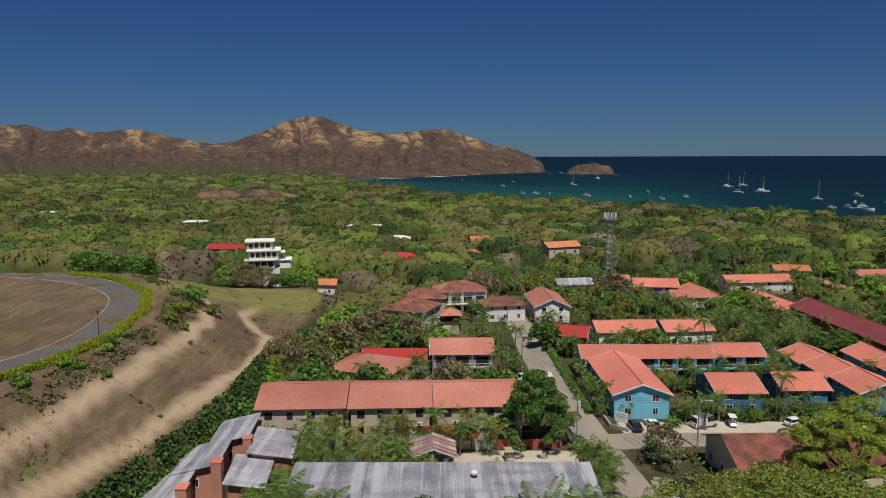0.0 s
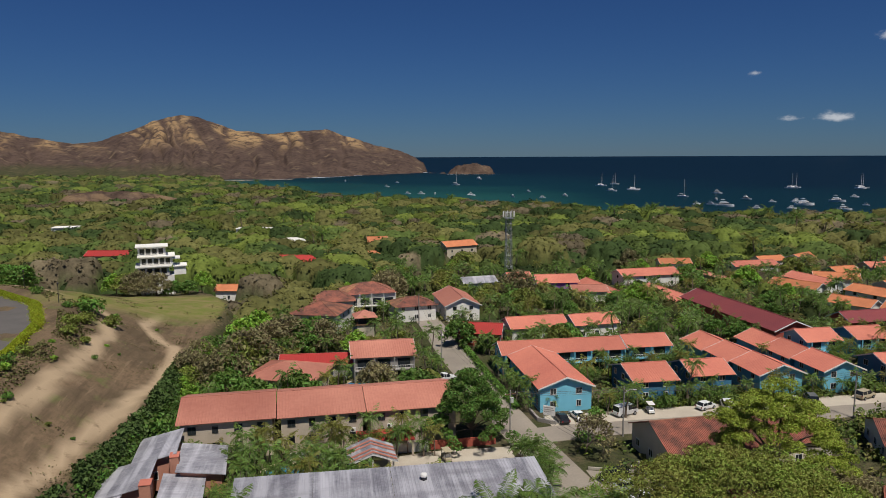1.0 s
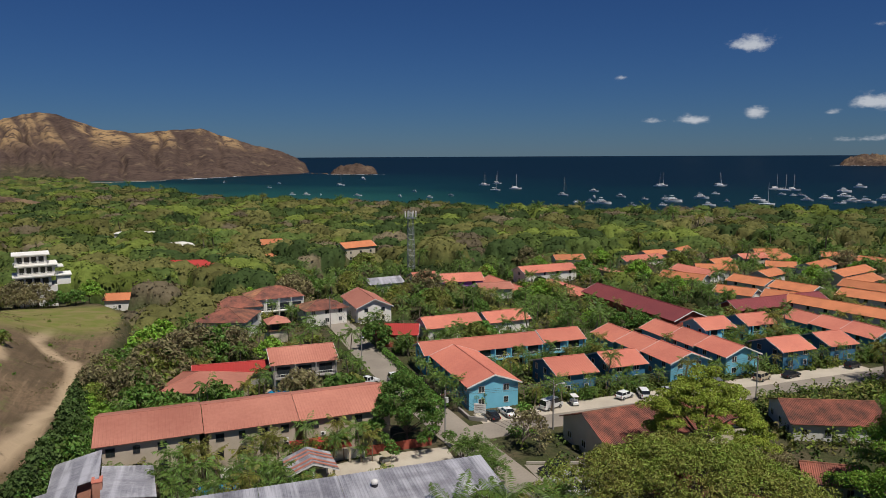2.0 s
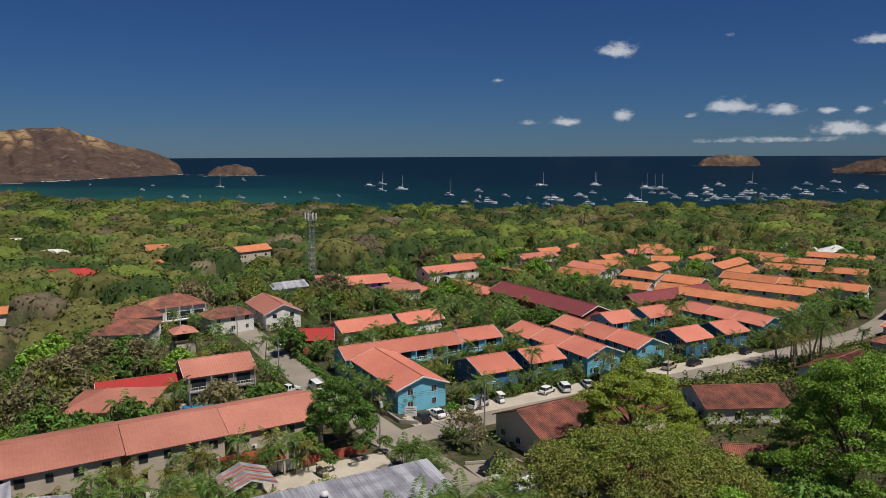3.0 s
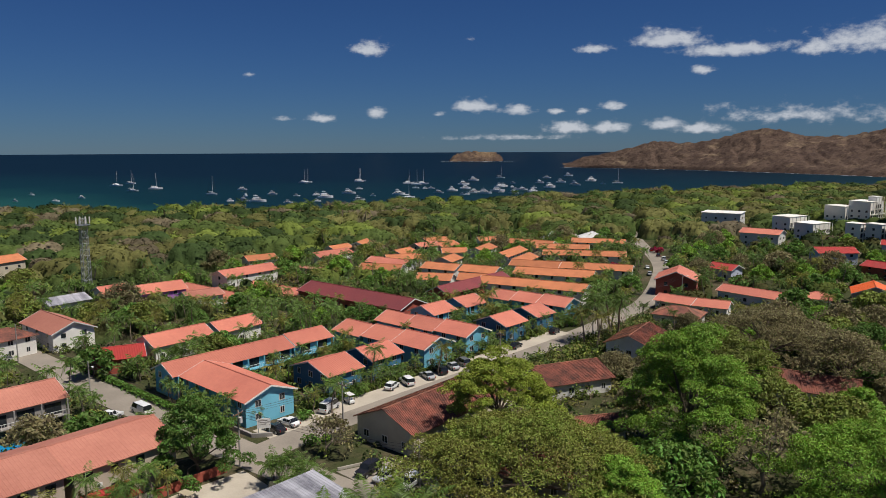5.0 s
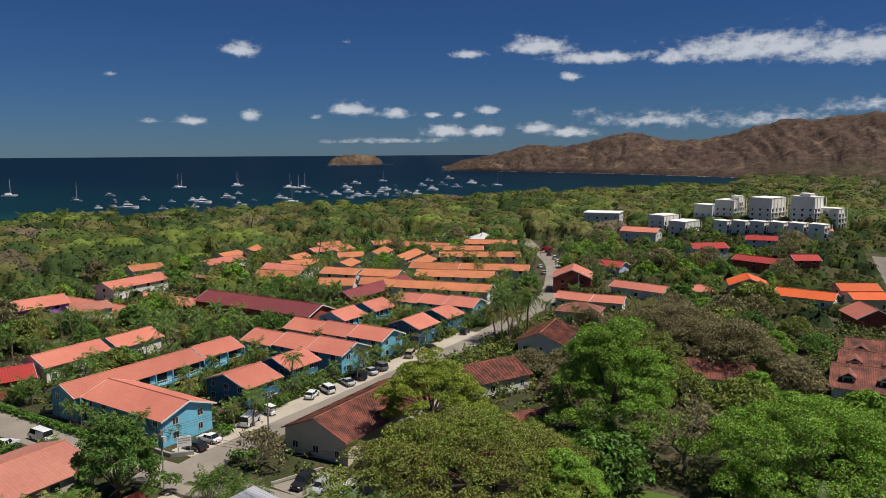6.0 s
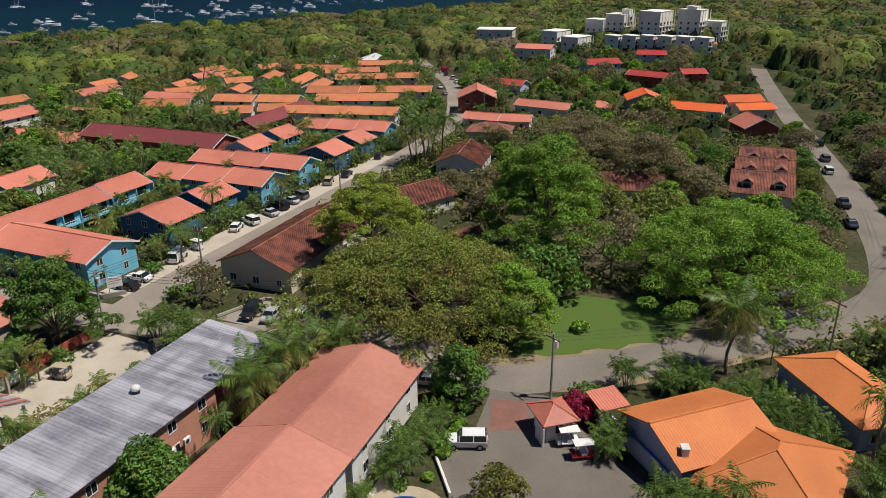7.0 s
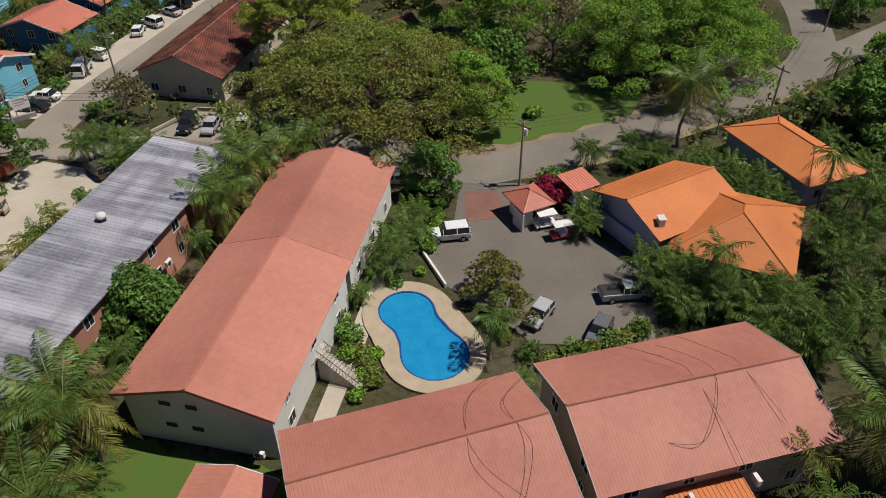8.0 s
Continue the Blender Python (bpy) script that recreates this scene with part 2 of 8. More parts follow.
def ground():
    rings = [0.0]
    while rings[-1] < 4800:
        rings.append(rings[-1] + max(1.5, rings[-1] * 0.045 - 6))
    n = 340
    verts, kinds = [], []
    for r in rings:
        for k in range(n):
            a = 2 * math.pi * k / n
            x, y = -10 + r * math.sin(a), 110 + r * math.cos(a)
            z = land(x, y)
            foot = lerp(y, HILL_FOOT)
            hill = smooth((foot - x + 1) / 3) * (1 - smooth((y - 225) / 20)) * smooth((y - 30) / 10)
            green = smooth((y - 172 - (x + 45) * 0.5) / 20) * smooth((260 - y) / 20) * smooth((x + 80) / 15)
            if hill > 0.02:
                z += (noise.noise((x * 0.12, y * 0.12, 3)) * 0.7 + noise.noise((x * 0.5, y * 0.5, 7)) * 0.18) * hill
            verts.append((x, y, z))
            track = 0.0
            if hill > 0.5 and 70 < y < 215:
                for line in TRACKS:
                    track = max(track, 1 - smooth((abs(x - lerp(y, line) + noise.noise((x * 0.1, y * 0.1, 5)) * 1.0) - 0.6) / 1.5))
            kinds.append((hill, green * hill, track, 1))
    faces = [(i * n + k, i * n + (k + 1) % n, (i + 1) * n + (k + 1) % n, (i + 1) * n + k) for i in range(len(rings) - 1) for k in range(n)]
    ob = mesh_ob("ground", verts, faces, GROUND)
    layer = ob.data.color_attributes.new("cover", "FLOAT_COLOR", "POINT")
    layer.data.foreach_set("color", np.array(kinds, dtype=np.float32).ravel())
    ob.data.polygons.foreach_set("use_smooth", [True] * len(ob.data.polygons))
    tagged(ob, "dry brown earth with leaf litter and patchy grass", "ground", kind="structure")


def ground_material():
    m = bpy.data.materials.new("earth")
    m.use_nodes = True
    N, K = m.node_tree.nodes, m.node_tree.links
    p = N["Principled BSDF"]
    p.inputs["Roughness"].default_value = 0.95
    p.inputs["Specular IOR Level"].default_value = 0.1
    geo, att = N.new("ShaderNodeNewGeometry"), N.new("ShaderNodeVertexColor")
    att.layer_name = "cover"
    sep = N.new("ShaderNodeSeparateColor")
    K.new(att.outputs[0], sep.inputs[0])

    def fbm(scale, detail=6.0, rough=0.6):
        n = N.new("ShaderNodeTexNoise")
        n.inputs["Scale"].default_value, n.inputs["Detail"].default_value, n.inputs["Roughness"].default_value = scale, detail, rough
        K.new(geo.outputs["Position"], n.inputs["Vector"])
        return n.outputs["Fac"]

    def rng(v, a, b):
        n = N.new("ShaderNodeMapRange")
        n.inputs[1].default_value, n.inputs[2].default_value = a, b
        K.new(v, n.inputs[0])
        return n.outputs[0]

    def mixc(f, a, b):
        n = N.new("ShaderNodeMix")
        n.data_type = "RGBA"
        K.new(f, n.inputs[0])
        for s, v in ((6, a), (7, b)):
            if isinstance(v, tuple):
                n.inputs[s].default_value = (*v, 1)
            else:
                K.new(v, n.inputs[s])
        return n.outputs[2]

    village = mixc(rng(fbm(0.08), 0.42, 0.6), (0.055, 0.062, 0.024), (0.115, 0.09, 0.056))
    village = mixc(rng(fbm(1.2), 0.45, 0.7), village, (0.034, 0.04, 0.017))
    dirt = mixc(rng(fbm(0.10), 0.38, 0.62), (0.19, 0.13, 0.08), (0.115, 0.083, 0.052))
    dirt = mixc(rng(fbm(0.9, 8.0, 0.7), 0.48, 0.72), dirt, (0.105, 0.08, 0.045))
    dirt = mixc(rng(fbm(0.16), 0.56, 0.66), dirt, (0.13, 0.13, 0.05))
    flow, streak = N.new("ShaderNodeVectorMath"), N.new("ShaderNodeTexNoise")
    flow.operation = "MULTIPLY"
    flow.inputs[1].default_value = (0.7, 0.07, 0.3)
    K.new(geo.outputs["Position"], flow.inputs[0])
    K.new(flow.outputs[0], streak.inputs["Vector"])
    streak.inputs["Scale"].default_value, streak.inputs["Detail"].default_value, streak.inputs["Roughness"].default_value = 1.0, 7.0, 0.68
    dirt = mixc(rng(streak.outputs["Fac"], 0.5, 0.68), dirt, (0.095, 0.068, 0.042))
    dirt = mixc(rng(streak.outputs["Fac"], 0.42, 0.33), dirt, (0.23, 0.16, 0.10))
    grass = mixc(rng(fbm(0.2), 0.4, 0.65), (0.15, 0.17, 0.04), (0.24, 0.19, 0.085))
    trk = N.new("ShaderNodeMath")
    trk.operation = "MULTIPLY"
    K.new(sep.outputs[2], trk.inputs[0])
    K.new(rng(fbm(0.5), 0.2, 0.42), trk.inputs[1])
    dirt = mixc(trk.outputs[0], dirt, (0.41, 0.305, 0.195))
    both = mixc(sep.outputs[1], dirt, grass)
    K.new(mixc(sep.outputs[0], village, both), p.inputs["Base Color"])
    b = N.new("ShaderNodeBump")
    b.inputs["Strength"].default_value, b.inputs["Distance"].default_value = 0.5, 0.4
    K.new(fbm(1.5, 8.0, 0.7), b.inputs["Height"])
    K.new(b.outputs[0], p.inputs["Normal"])
    return m


def sea_material():
    m = bpy.data.materials.new("sea_water")
    m.use_nodes = True
    N, K = m.node_tree.nodes, m.node_tree.links
    p = N["Principled BSDF"]
    p.inputs["Roughness"].default_value, p.inputs["IOR"].default_value = 0.45, 1.33
    p.inputs["Specular IOR Level"].default_value = 0.04
    geo = N.new("ShaderNodeNewGeometry")
    n = N.new("ShaderNodeTexNoise")
    n.inputs["Scale"].default_value, n.inputs["Detail"].default_value = 0.25, 4.0
    K.new(geo.outputs["Position"], n.inputs["Vector"])
    b = N.new("ShaderNodeBump")
    b.inputs["Strength"].default_value, b.inputs["Distance"].default_value = 0.35, 0.6
    K.new(n.outputs["Fac"], b.inputs["Height"])
    K.new(b.outputs[0], p.inputs["Normal"])
    att = N.new("ShaderNodeVertexColor")
    att.layer_name = "depth"
    big = N.new("ShaderNodeTexNoise")
    big.inputs["Scale"].default_value, big.inputs["Detail"].default_value = 0.004, 6.0
    K.new(geo.outputs["Position"], big.inputs["Vector"])
    add = N.new("ShaderNodeMath")
    add.operation = "MULTIPLY_ADD"
    add.inputs[1].default_value = 0.35
    K.new(big.outputs["Fac"], add.inputs[0])
    K.new(att.outputs[0], add.inputs[2])
    ramp = N.new("ShaderNodeValToRGB")
    e = ramp.color_ramp.elements
    e[0].position, e[0].color = 0.22, (0.013, 0.066, 0.056, 1)
    e[1].position, e[1].color = 1.0, (0.003, 0.0115, 0.021, 1)
    mid = ramp.color_ramp.elements.new(0.5)
    mid.color = (0.004, 0.024, 0.031, 1)
    K.new(add.outputs[0], ramp.inputs[0])
    K.new(ramp.outputs[0], p.inputs["Base Color"])
    return m


def sea():
    """The bay; far out the sheet is lifted by the little that brings its end up to the horizon."""
    rings = [300.0]
    while rings[-1] < 4880:
        rings.append(min(rings[-1] * 1.06, 4880))
    angles = [-45 + k * 1.5 for k in range(101)]
    verts, depth = [], []
    for r in rings:
        for a in angles:
            x, y = r * math.sin(radians(a)), r * math.cos(radians(a))
            lift = smooth((r - 2200) / 2680) * 37.5
            verts.append((x, y, SEA + lift))
            s = lerp(a, SHORE)
            s = s if s < 5000 else 1500
            depth.append((min(max((r - s) / 2000, 0) + 0.36 * smooth((a - 12) / 22), 1),) * 3 + (1,))
    n = len(angles)
    faces = [(i * n + k, i * n + k + 1, (i + 1) * n + k + 1, (i + 1) * n + k)[::-1] for i in range(len(rings) - 1) for k in range(n - 1)]
    ob = mesh_ob("water", verts, faces, sea_material())
    layer = ob.data.color_attributes.new("depth", "FLOAT_COLOR", "POINT")
    layer.data.foreach_set("color", np.array(depth, dtype=np.float32).ravel())
    ob.data.polygons.foreach_set("use_smooth", [True] * len(ob.data.polygons))
    tagged(ob, "dark blue bay turning green near the shore", "water", kind="structure")


GROUND = ground_material()
ground()
sea()


# ---- hills round the bay ----
def hill_material(name, low, high, ochre):
    m = bpy.data.materials.new(name)
    m.use_nodes = True
    N, K = m.node_tree.nodes, m.node_tree.links
    p = N["Principled BSDF"]
    p.inputs["Roughness"].default_value, p.inputs["Specular IOR Level"].default_value = 0.95, 0.05
    geo = N.new("ShaderNodeNewGeometry")

    def fbm(scale, a, b, rough=0.65):
        n, r = N.new("ShaderNodeTexNoise"), N.new("ShaderNodeMapRange")
        n.inputs["Scale"].default_value, n.inputs["Detail"].default_value, n.inputs["Roughness"].default_value = scale, 8.0, rough
        r.inputs[1].default_value, r.inputs[2].default_value = a, b
        K.new(geo.outputs["Position"], n.inputs["Vector"])
        K.new(n.outputs["Fac"], r.inputs[0])
        return r.outputs[0]

    def mixc(f, a, b):
        n = N.new("ShaderNodeMix")
        n.data_type = "RGBA"
        K.new(f, n.inputs[0])
        for s, v in ((6, a), (7, b)):
            if isinstance(v, tuple):
                n.inputs[s].default_value = (*v, 1)
            else:
                K.new(v, n.inputs[s])
        return n.outputs[2]

    att = N.new("ShaderNodeVertexColor")
    att.layer_name = "bare"
    sep = N.new("ShaderNodeSeparateColor")
    K.new(att.outputs[0], sep.inputs[0])
    wood = mixc(fbm(0.01, 0.35, 0.65), low, high)
    wood = mixc(fbm(0.06, 0.45, 0.7, 0.75), wood, tuple(v * 0.42 for v in low))
    wood = mixc(fbm(0.025, 0.56, 0.68), wood, (0.20, 0.145, 0.095))
    wood = mixc(sep.outputs[1], wood, mixc(fbm(0.05, 0.4, 0.65), (0.05, 0.062, 0.026), (0.085, 0.085, 0.038)))
    add = N.new("ShaderNodeMath")
    add.operation = "MULTIPLY"
    K.new(sep.outputs[0], add.inputs[0])
    K.new(fbm(0.02, 0.43, 0.53, 0.78), add.inputs[1])
    K.new(mixc(add.outputs[0], wood, ochre), p.inputs["Base Color"])
    b = N.new("ShaderNodeBump")
    b.inputs["Strength"].default_value, b.inputs["Distance"].default_value = 0.8, 8.0
    K.new(fbm(0.07, 0, 1), b.inputs["Height"])
    K.new(b.outputs[0], p.inputs["Normal"])
    return m


def ridge_hill(name, label, crest, front, back, material, base=-12, bare=0.0, rough=0.21, steps=(480, 60), green=(), cliff=0.0, crag=0.0):
    """A range of hills: crest rows of (azimuth, distance, height); it falls to its foot on both sides."""
    na, nr = steps
    a0, a1 = crest[0][0], crest[-1][0]
    verts, cover = [], []
    for i in range(na + 1):
        a = a0 + (a1 - a0) * i / na
        dist, top = lerp(a, [(c[0], c[1]) for c in crest]), lerp(a, [(c[0], c[2]) for c in crest])
        f, b = lerp(a, front), back
        lush = lerp(a, green) if green else 0.0
        for j in range(nr + 1):
            v = j / nr * 2 - 1
            r = dist + (v * f if v < 0 else v * b)
            x, y = r * math.sin(radians(a)), r * math.cos(radians(a))
            w = 1 - abs(v)
            warp = noise.noise((x * 0.004, y * 0.004, 9.0)) * 1.1 + v * 0.9
            wx, wy = x + 90 * noise.noise((x * 0.003, y * 0.003, 4.0)), y + 90 * noise.noise((x * 0.003, y * 0.003, 8.0))
            gully = abs(noise.noise((a * 0.62 + warp * 0.9, 3.1, 0.7 * v))) * 1.25 + abs(noise.noise((a * 1.8 + warp * 1.7, 8.3, 1.3 * v))) * 0.5 + abs(noise.noise((wx * 0.012, wy * 0.008, 5.0))) * 0.3
            gully = 1 - min(gully, 1.0)
            spur = gully
            prof = w ** 1.05 * (1 - rough * gully ** 2 * (1 - w ** 2) * 2.0)
            z = base + (top - base) * prof + noise.fractal((x * 0.022, y * 0.022, 1.0), 0.9, 2.0, 5) * 4.0 * min(1, w * 5) * min(1, (top - base) / 60)
            z += crag * noise.fractal((x * 0.03, y * 0.03, 2.0), 0.8, 2.0, 4) * min(1, w * 3)
            z += cliff * smooth(w * 14) * (1 - w)
            verts.append((x, y, z))
            high = smooth((z - bare + 14 * noise.noise((x * 0.01, y * 0.01, 6.0))) / 45) if bare else 0.0
            wet = smooth((34 + 16 * noise.noise((x * 0.012, y * 0.012, 2.0)) - z) / 26) * lush
            patch = smooth((noise.noise((a * 0.42 + warp * 0.5, 12.0, v * 0.8)) + 0.22) / 0.3)
            cover.append((high * patch * smooth((0.80 - spur) / 0.26) * smooth((w - 0.42) / 0.25), wet, 0, 1))
    faces = [(i * (nr + 1) + j, (i + 1) * (nr + 1) + j, (i + 1) * (nr + 1) + j + 1, i * (nr + 1) + j + 1)[::-1] for i in range(na) for j in range(nr)]
    ob = mesh_ob(name, verts, faces, material)
    layer = ob.data.color_attributes.new("bare", "FLOAT_COLOR", "POINT")
    layer.data.foreach_set("color", np.array(cover, dtype=np.float32).ravel())
    ob.data.polygons.foreach_set("use_smooth", [True] * len(ob.data.polygons))
    return tagged(ob, label, "hills", kind="structure")


HILLS = hill_material("dry_wooded_hills", (0.082, 0.056, 0.047), (0.125, 0.085, 0.066), (0.37, 0.245, 0.125))
HEAD = hill_material("dry_headland", (0.085, 0.058, 0.046), (0.135, 0.092, 0.068), (0.26, 0.175, 0.10))
ridge_hill("backdrop_hills", "dry brown hills with ochre bare ridges across the bay",
           [(-48, 2950, 140), (-36, 2920, 150), (-31.2, 2900, 152), (-29.6, 2884, 153), (-28.2, 2870, 133), (-27, 2857, 144), (-25.8, 2844, 128), (-24.3, 2828, 136), (-22.8, 2812, 143), (-20.9, 2792, 118), (-19, 2771, 99), (-17.4, 2754, 88), (-15.7, 2742, 100),
            (-14.5, 2734, 124), (-13.2, 2726, 144), (-12.3, 2720, 166), (-11.3, 2714, 178), (-10.2, 2707, 187), (-9.1, 2700, 182), (-8.1, 2689, 163), (-6.3, 2670, 133), (-4.1, 2645, 122), (-2.1, 2623, 131), (0.3, 2592, 137), (1.2, 2570, 123),
            (3, 2525, 94), (4.3, 2492, 75), (5.8, 2453, 64), (6.9, 2426, 44), (7.8, 2404, 20), (8.15, 2400, -12)],
           [(-48, 800), (-20, 900), (-10, 1000), (-4, 930), (0, 760), (4.3, 470), (7.5, 220), (8.15, 90)], 420, HILLS, bare=52, green=[(-48, 0.8), (-16, 0.75), (-10, 0.3), (-7, 0.0)], rough=0.34)
ridge_hill("backdrop_islet", "small rocky brown islet off the point",
           [(9.7, 2110, -12), (9.95, 2110, 2), (10.3, 2110, 11), (10.7, 2110, 15), (11.1, 2110, 20), (12.0, 2110, 21), (12.6, 2110, 18), (13.0, 2110, 8), (13.2, 2110, 1), (13.4, 2110, -12)], [(9, 60), (14, 60)], 60, HEAD, steps=(110, 30), crag=7)
ridge_hill("backdrop_rocks", "low dark reef rocks between point and islet",
           [(8.1, 2190, -12), (8.25, 2190, -5), (8.5, 2190, -7.6), (8.7, 2180, -6), (8.9, 2170, -9), (9.2, 2150, -6.4), (9.45, 2140, -7.5), (9.7, 2130, -12)], [(8, 14), (10, 14)], 14, HEAD, steps=(80, 10), crag=3)
ridge_hill("backdrop_island", "flat-topped pale rocky island in the bay mouth",
           [(47.3, 3030, -12), (47.42, 3030, 8), (47.8, 3030, 26), (48.2, 3030, 34), (48.7, 3030, 42), (49.6, 3030, 40), (50.4, 3030, 37), (51.0, 3030, 34), (51.4, 3030, 25), (51.6, 3030, 10), (51.72, 3030, -12)], [(47, 70), (52, 70)], 110, HEAD, steps=(110, 30), bare=-5, crag=7)
ridge_hill("backdrop_headland", "dry brown wooded headland closing the bay",
           [(56.2, 2295, -12), (56.5, 2292, -4), (56.8, 2290, 4), (57.1, 2289, 12), (57.4, 2284, 19), (58.2, 2276, 27), (60.5, 2254, 44), (62.9, 2230, 71), (64, 2219, 68), (65.8, 2190, 63), (67.5, 2161, 76), (68.8, 2140, 91), (70.4, 2113, 100), (71.7, 2094, 94),
            (73.4, 2069, 78), (75.8, 2033, 78), (77.7, 2004, 89), (79.6, 1982, 109), (81.5, 1962, 126), (83.3, 1942, 121), (85.4, 1919, 128), (87.6, 1900, 138), (94, 1880, 165), (98, 1880, 180), (110, 1880, 190), (125, 1900, 120)],
           [(56, 40), (58, 50), (65, 185), (71, 290), (79, 430), (88, 560), (125, 700)], 500, HEAD, bare=130, green=[(56, 0.0), (78, 0.0), (83, 0.25), (95, 0.6), (125, 0.6)], rough=0.17, cliff=9, crag=5)
ridge_hill("backdrop_mound", "low dry brown cleared hillock among the trees", [(-20, 935, -14), (-18.6, 935, 2), (-16.7, 930, 8.5), (-14.5, 925, 7), (-12.5, 925, 3), (-11, 920, -4), (-10.4, 920, -14)], [(-21, 70), (-10, 60)], 60, HEAD, steps=(90, 30), bare=-30, crag=3)


def shoreline(name, label, a0, a1, r0, r1, width, material, seed, gaps=0.0):
    """A broken strip along the water's edge, just over the sea."""
    verts, faces = [], []
    n = int(abs(a1 - a0) / 0.05) + 2
    for i in range(n + 1):
        a = a0 + (a1 - a0) * i / n
        r = r0 + (r1 - r0) * i / n + 14 * noise.noise((a * 1.3, seed, 0.0))
        w = width * max(0.0, 0.5 + noise.noise((a * 3.1, seed, 4.0)) * 1.2 - gaps)
        up = SEA + smooth((r - 2200) / 2680) * 37.5 + 0.25
        for q in (r - w - 0.3, r + 0.3):
            verts.append((q * math.sin(radians(a)), q * math.cos(radians(a)), up))
    faces = [(2 * i, 2 * i + 1, 2 * i + 3, 2 * i + 2) for i in range(n)]
    tagged(mesh_ob(name, verts, faces, material), label, "shore", kind="structure")


FOAM = mat("white_surf", (0.75, 0.77, 0.78), (0.55, 0.6, 0.62), 0.7, 0.05, 0.4, 0.0)
SAND = mat("pale_beach_sand", (0.42, 0.36, 0.28), (0.33, 0.28, 0.21), 0.9, 0.05, 0.5, 0.0)
shoreline("beach_1", "pale sand beach at the foot of the hills", -9.5, -2.5, 1660, 1735, 26, SAND, 1.0, -0.4)
shoreline("beach_2", "white sand cove below the dry hills", -1.4, 0.4, 1815, 1870, 40, FOAM, 2.0, -0.2)
shoreline("surf_1", "thin line of surf below the point", 0.4, 8.3, 1862, 2290, 16, FOAM, 3.0)
shoreline("surf_2", "white surf round the islet", 9.4, 13.9, 2042, 2042, 16, FOAM, 4.0)
shoreline("surf_3", "white surf round the island", 46.7, 52.4, 2952, 2952, 24, FOAM, 5.0)
shoreline("surf_4", "thin line of surf below the headland", 55.9, 78, 2235, 1600, 11, FOAM, 6.0, 0.15)


# ---- houses ----
def ribbed(bm, a, b, c, d, pitch, high, thick=0.1):
    """A ribbed sheet: a-b along the ridge, d-c along the eave; ribs run down the slope."""
    a, b, c, d = (Vector(v) for v in (a, b, c, d))
    nrm = (b - a).cross(d - a).normalized()
    if nrm.z < 0:
        nrm = -nrm
    n = max(1, int((b - a).length / pitch))
    prof = [(0, 0), (0.62, 0), (0.7, high), (0.92, high)]
    us = [(i + u) / n for i in range(n) for u, h in prof] + [1.0]
    hs = [h for i in range(n) for u, h in prof] + [0.0]
    top = [bm.verts.new(a.lerp(b, u) + nrm * h) for u, h in zip(us, hs)]
    low = [bm.verts.new(d.lerp(c, u) + nrm * h) for u, h in zip(us, hs)]
    for i in range(len(us) - 1):
        bm.faces.new((top[i], low[i], low[i + 1], top[i + 1]))
    vs = [bm.verts.new(p - nrm * 0.02) for p in (a, b, c, d)] + [bm.verts.new(p - nrm * thick) for p in (a, b, c, d)]
    for f in ((4, 5, 6, 7), (0, 1, 5, 4), (1, 2, 6, 5), (2, 3, 7, 6), (3, 0, 4, 7)):
        bm.faces.new([vs[i] for i in f])


def slab(bm, pts, thick):
    """A sloping plate of any outline."""
    pts = [Vector(p) for p in pts]
    top = [bm.verts.new(p) for p in pts]
    bot = [bm.verts.new(p - Vector((0, 0, thick))) for p in pts]
    bm.faces.new(top)
    bm.faces.new(bot[::-1])
    for i in range(len(pts)):
        j = (i + 1) % len(pts)
        bm.faces.new((top[i], bot[i], bot[j], top[j]))


def side_frames(L, W):
    """For each wall: its length and the turn from wall space (x along, y outward) to house space."""
    return {"s": (L, pose(0, -W / 2, 0, 0, 0, 180)), "n": (L, pose(0, W / 2, 0)), "e": (W, pose(L / 2, 0, 0, 0, 0, -90)), "w": (W, pose(-L / 2, 0, 0, 0, 0, 90))}


def window(parent, m, x, z, w, h, frame_mat, far=False, name="window"):
    if far:
        win = part(name, boxes((-w / 2, w / 2, 0.0, 0.05, 0, h), (-w / 2 - 0.1, w / 2 + 0.1, 0.0, 0.09, -0.1, 0.0)), GLASS, parent, m=m @ pose(x, 0, z))
        win.data.materials.append(frame_mat)
        for f in list(win.data.polygons)[6:]:
            f.material_index = 1
        return win
    win = part(name, boxes((-w / 2 - 0.08, w / 2 + 0.08, 0.0, 0.06, -0.08, 0.0), (-w / 2 - 0.08, w / 2 + 0.08, 0.0, 0.06, h, h + 0.08),
                           (-w / 2 - 0.08, -w / 2, 0.0, 0.06, 0, h), (w / 2, w / 2 + 0.08, 0.0, 0.06, 0, h), (-0.025, 0.025, 0.0, 0.05, 0, h)), frame_mat, parent, m=m @ pose(x, 0, z))
    part("pane", boxes((-w / 2, w / 2, 0.004, 0.02, 0, h)), GLASS, win)
    return win


FOOT = []


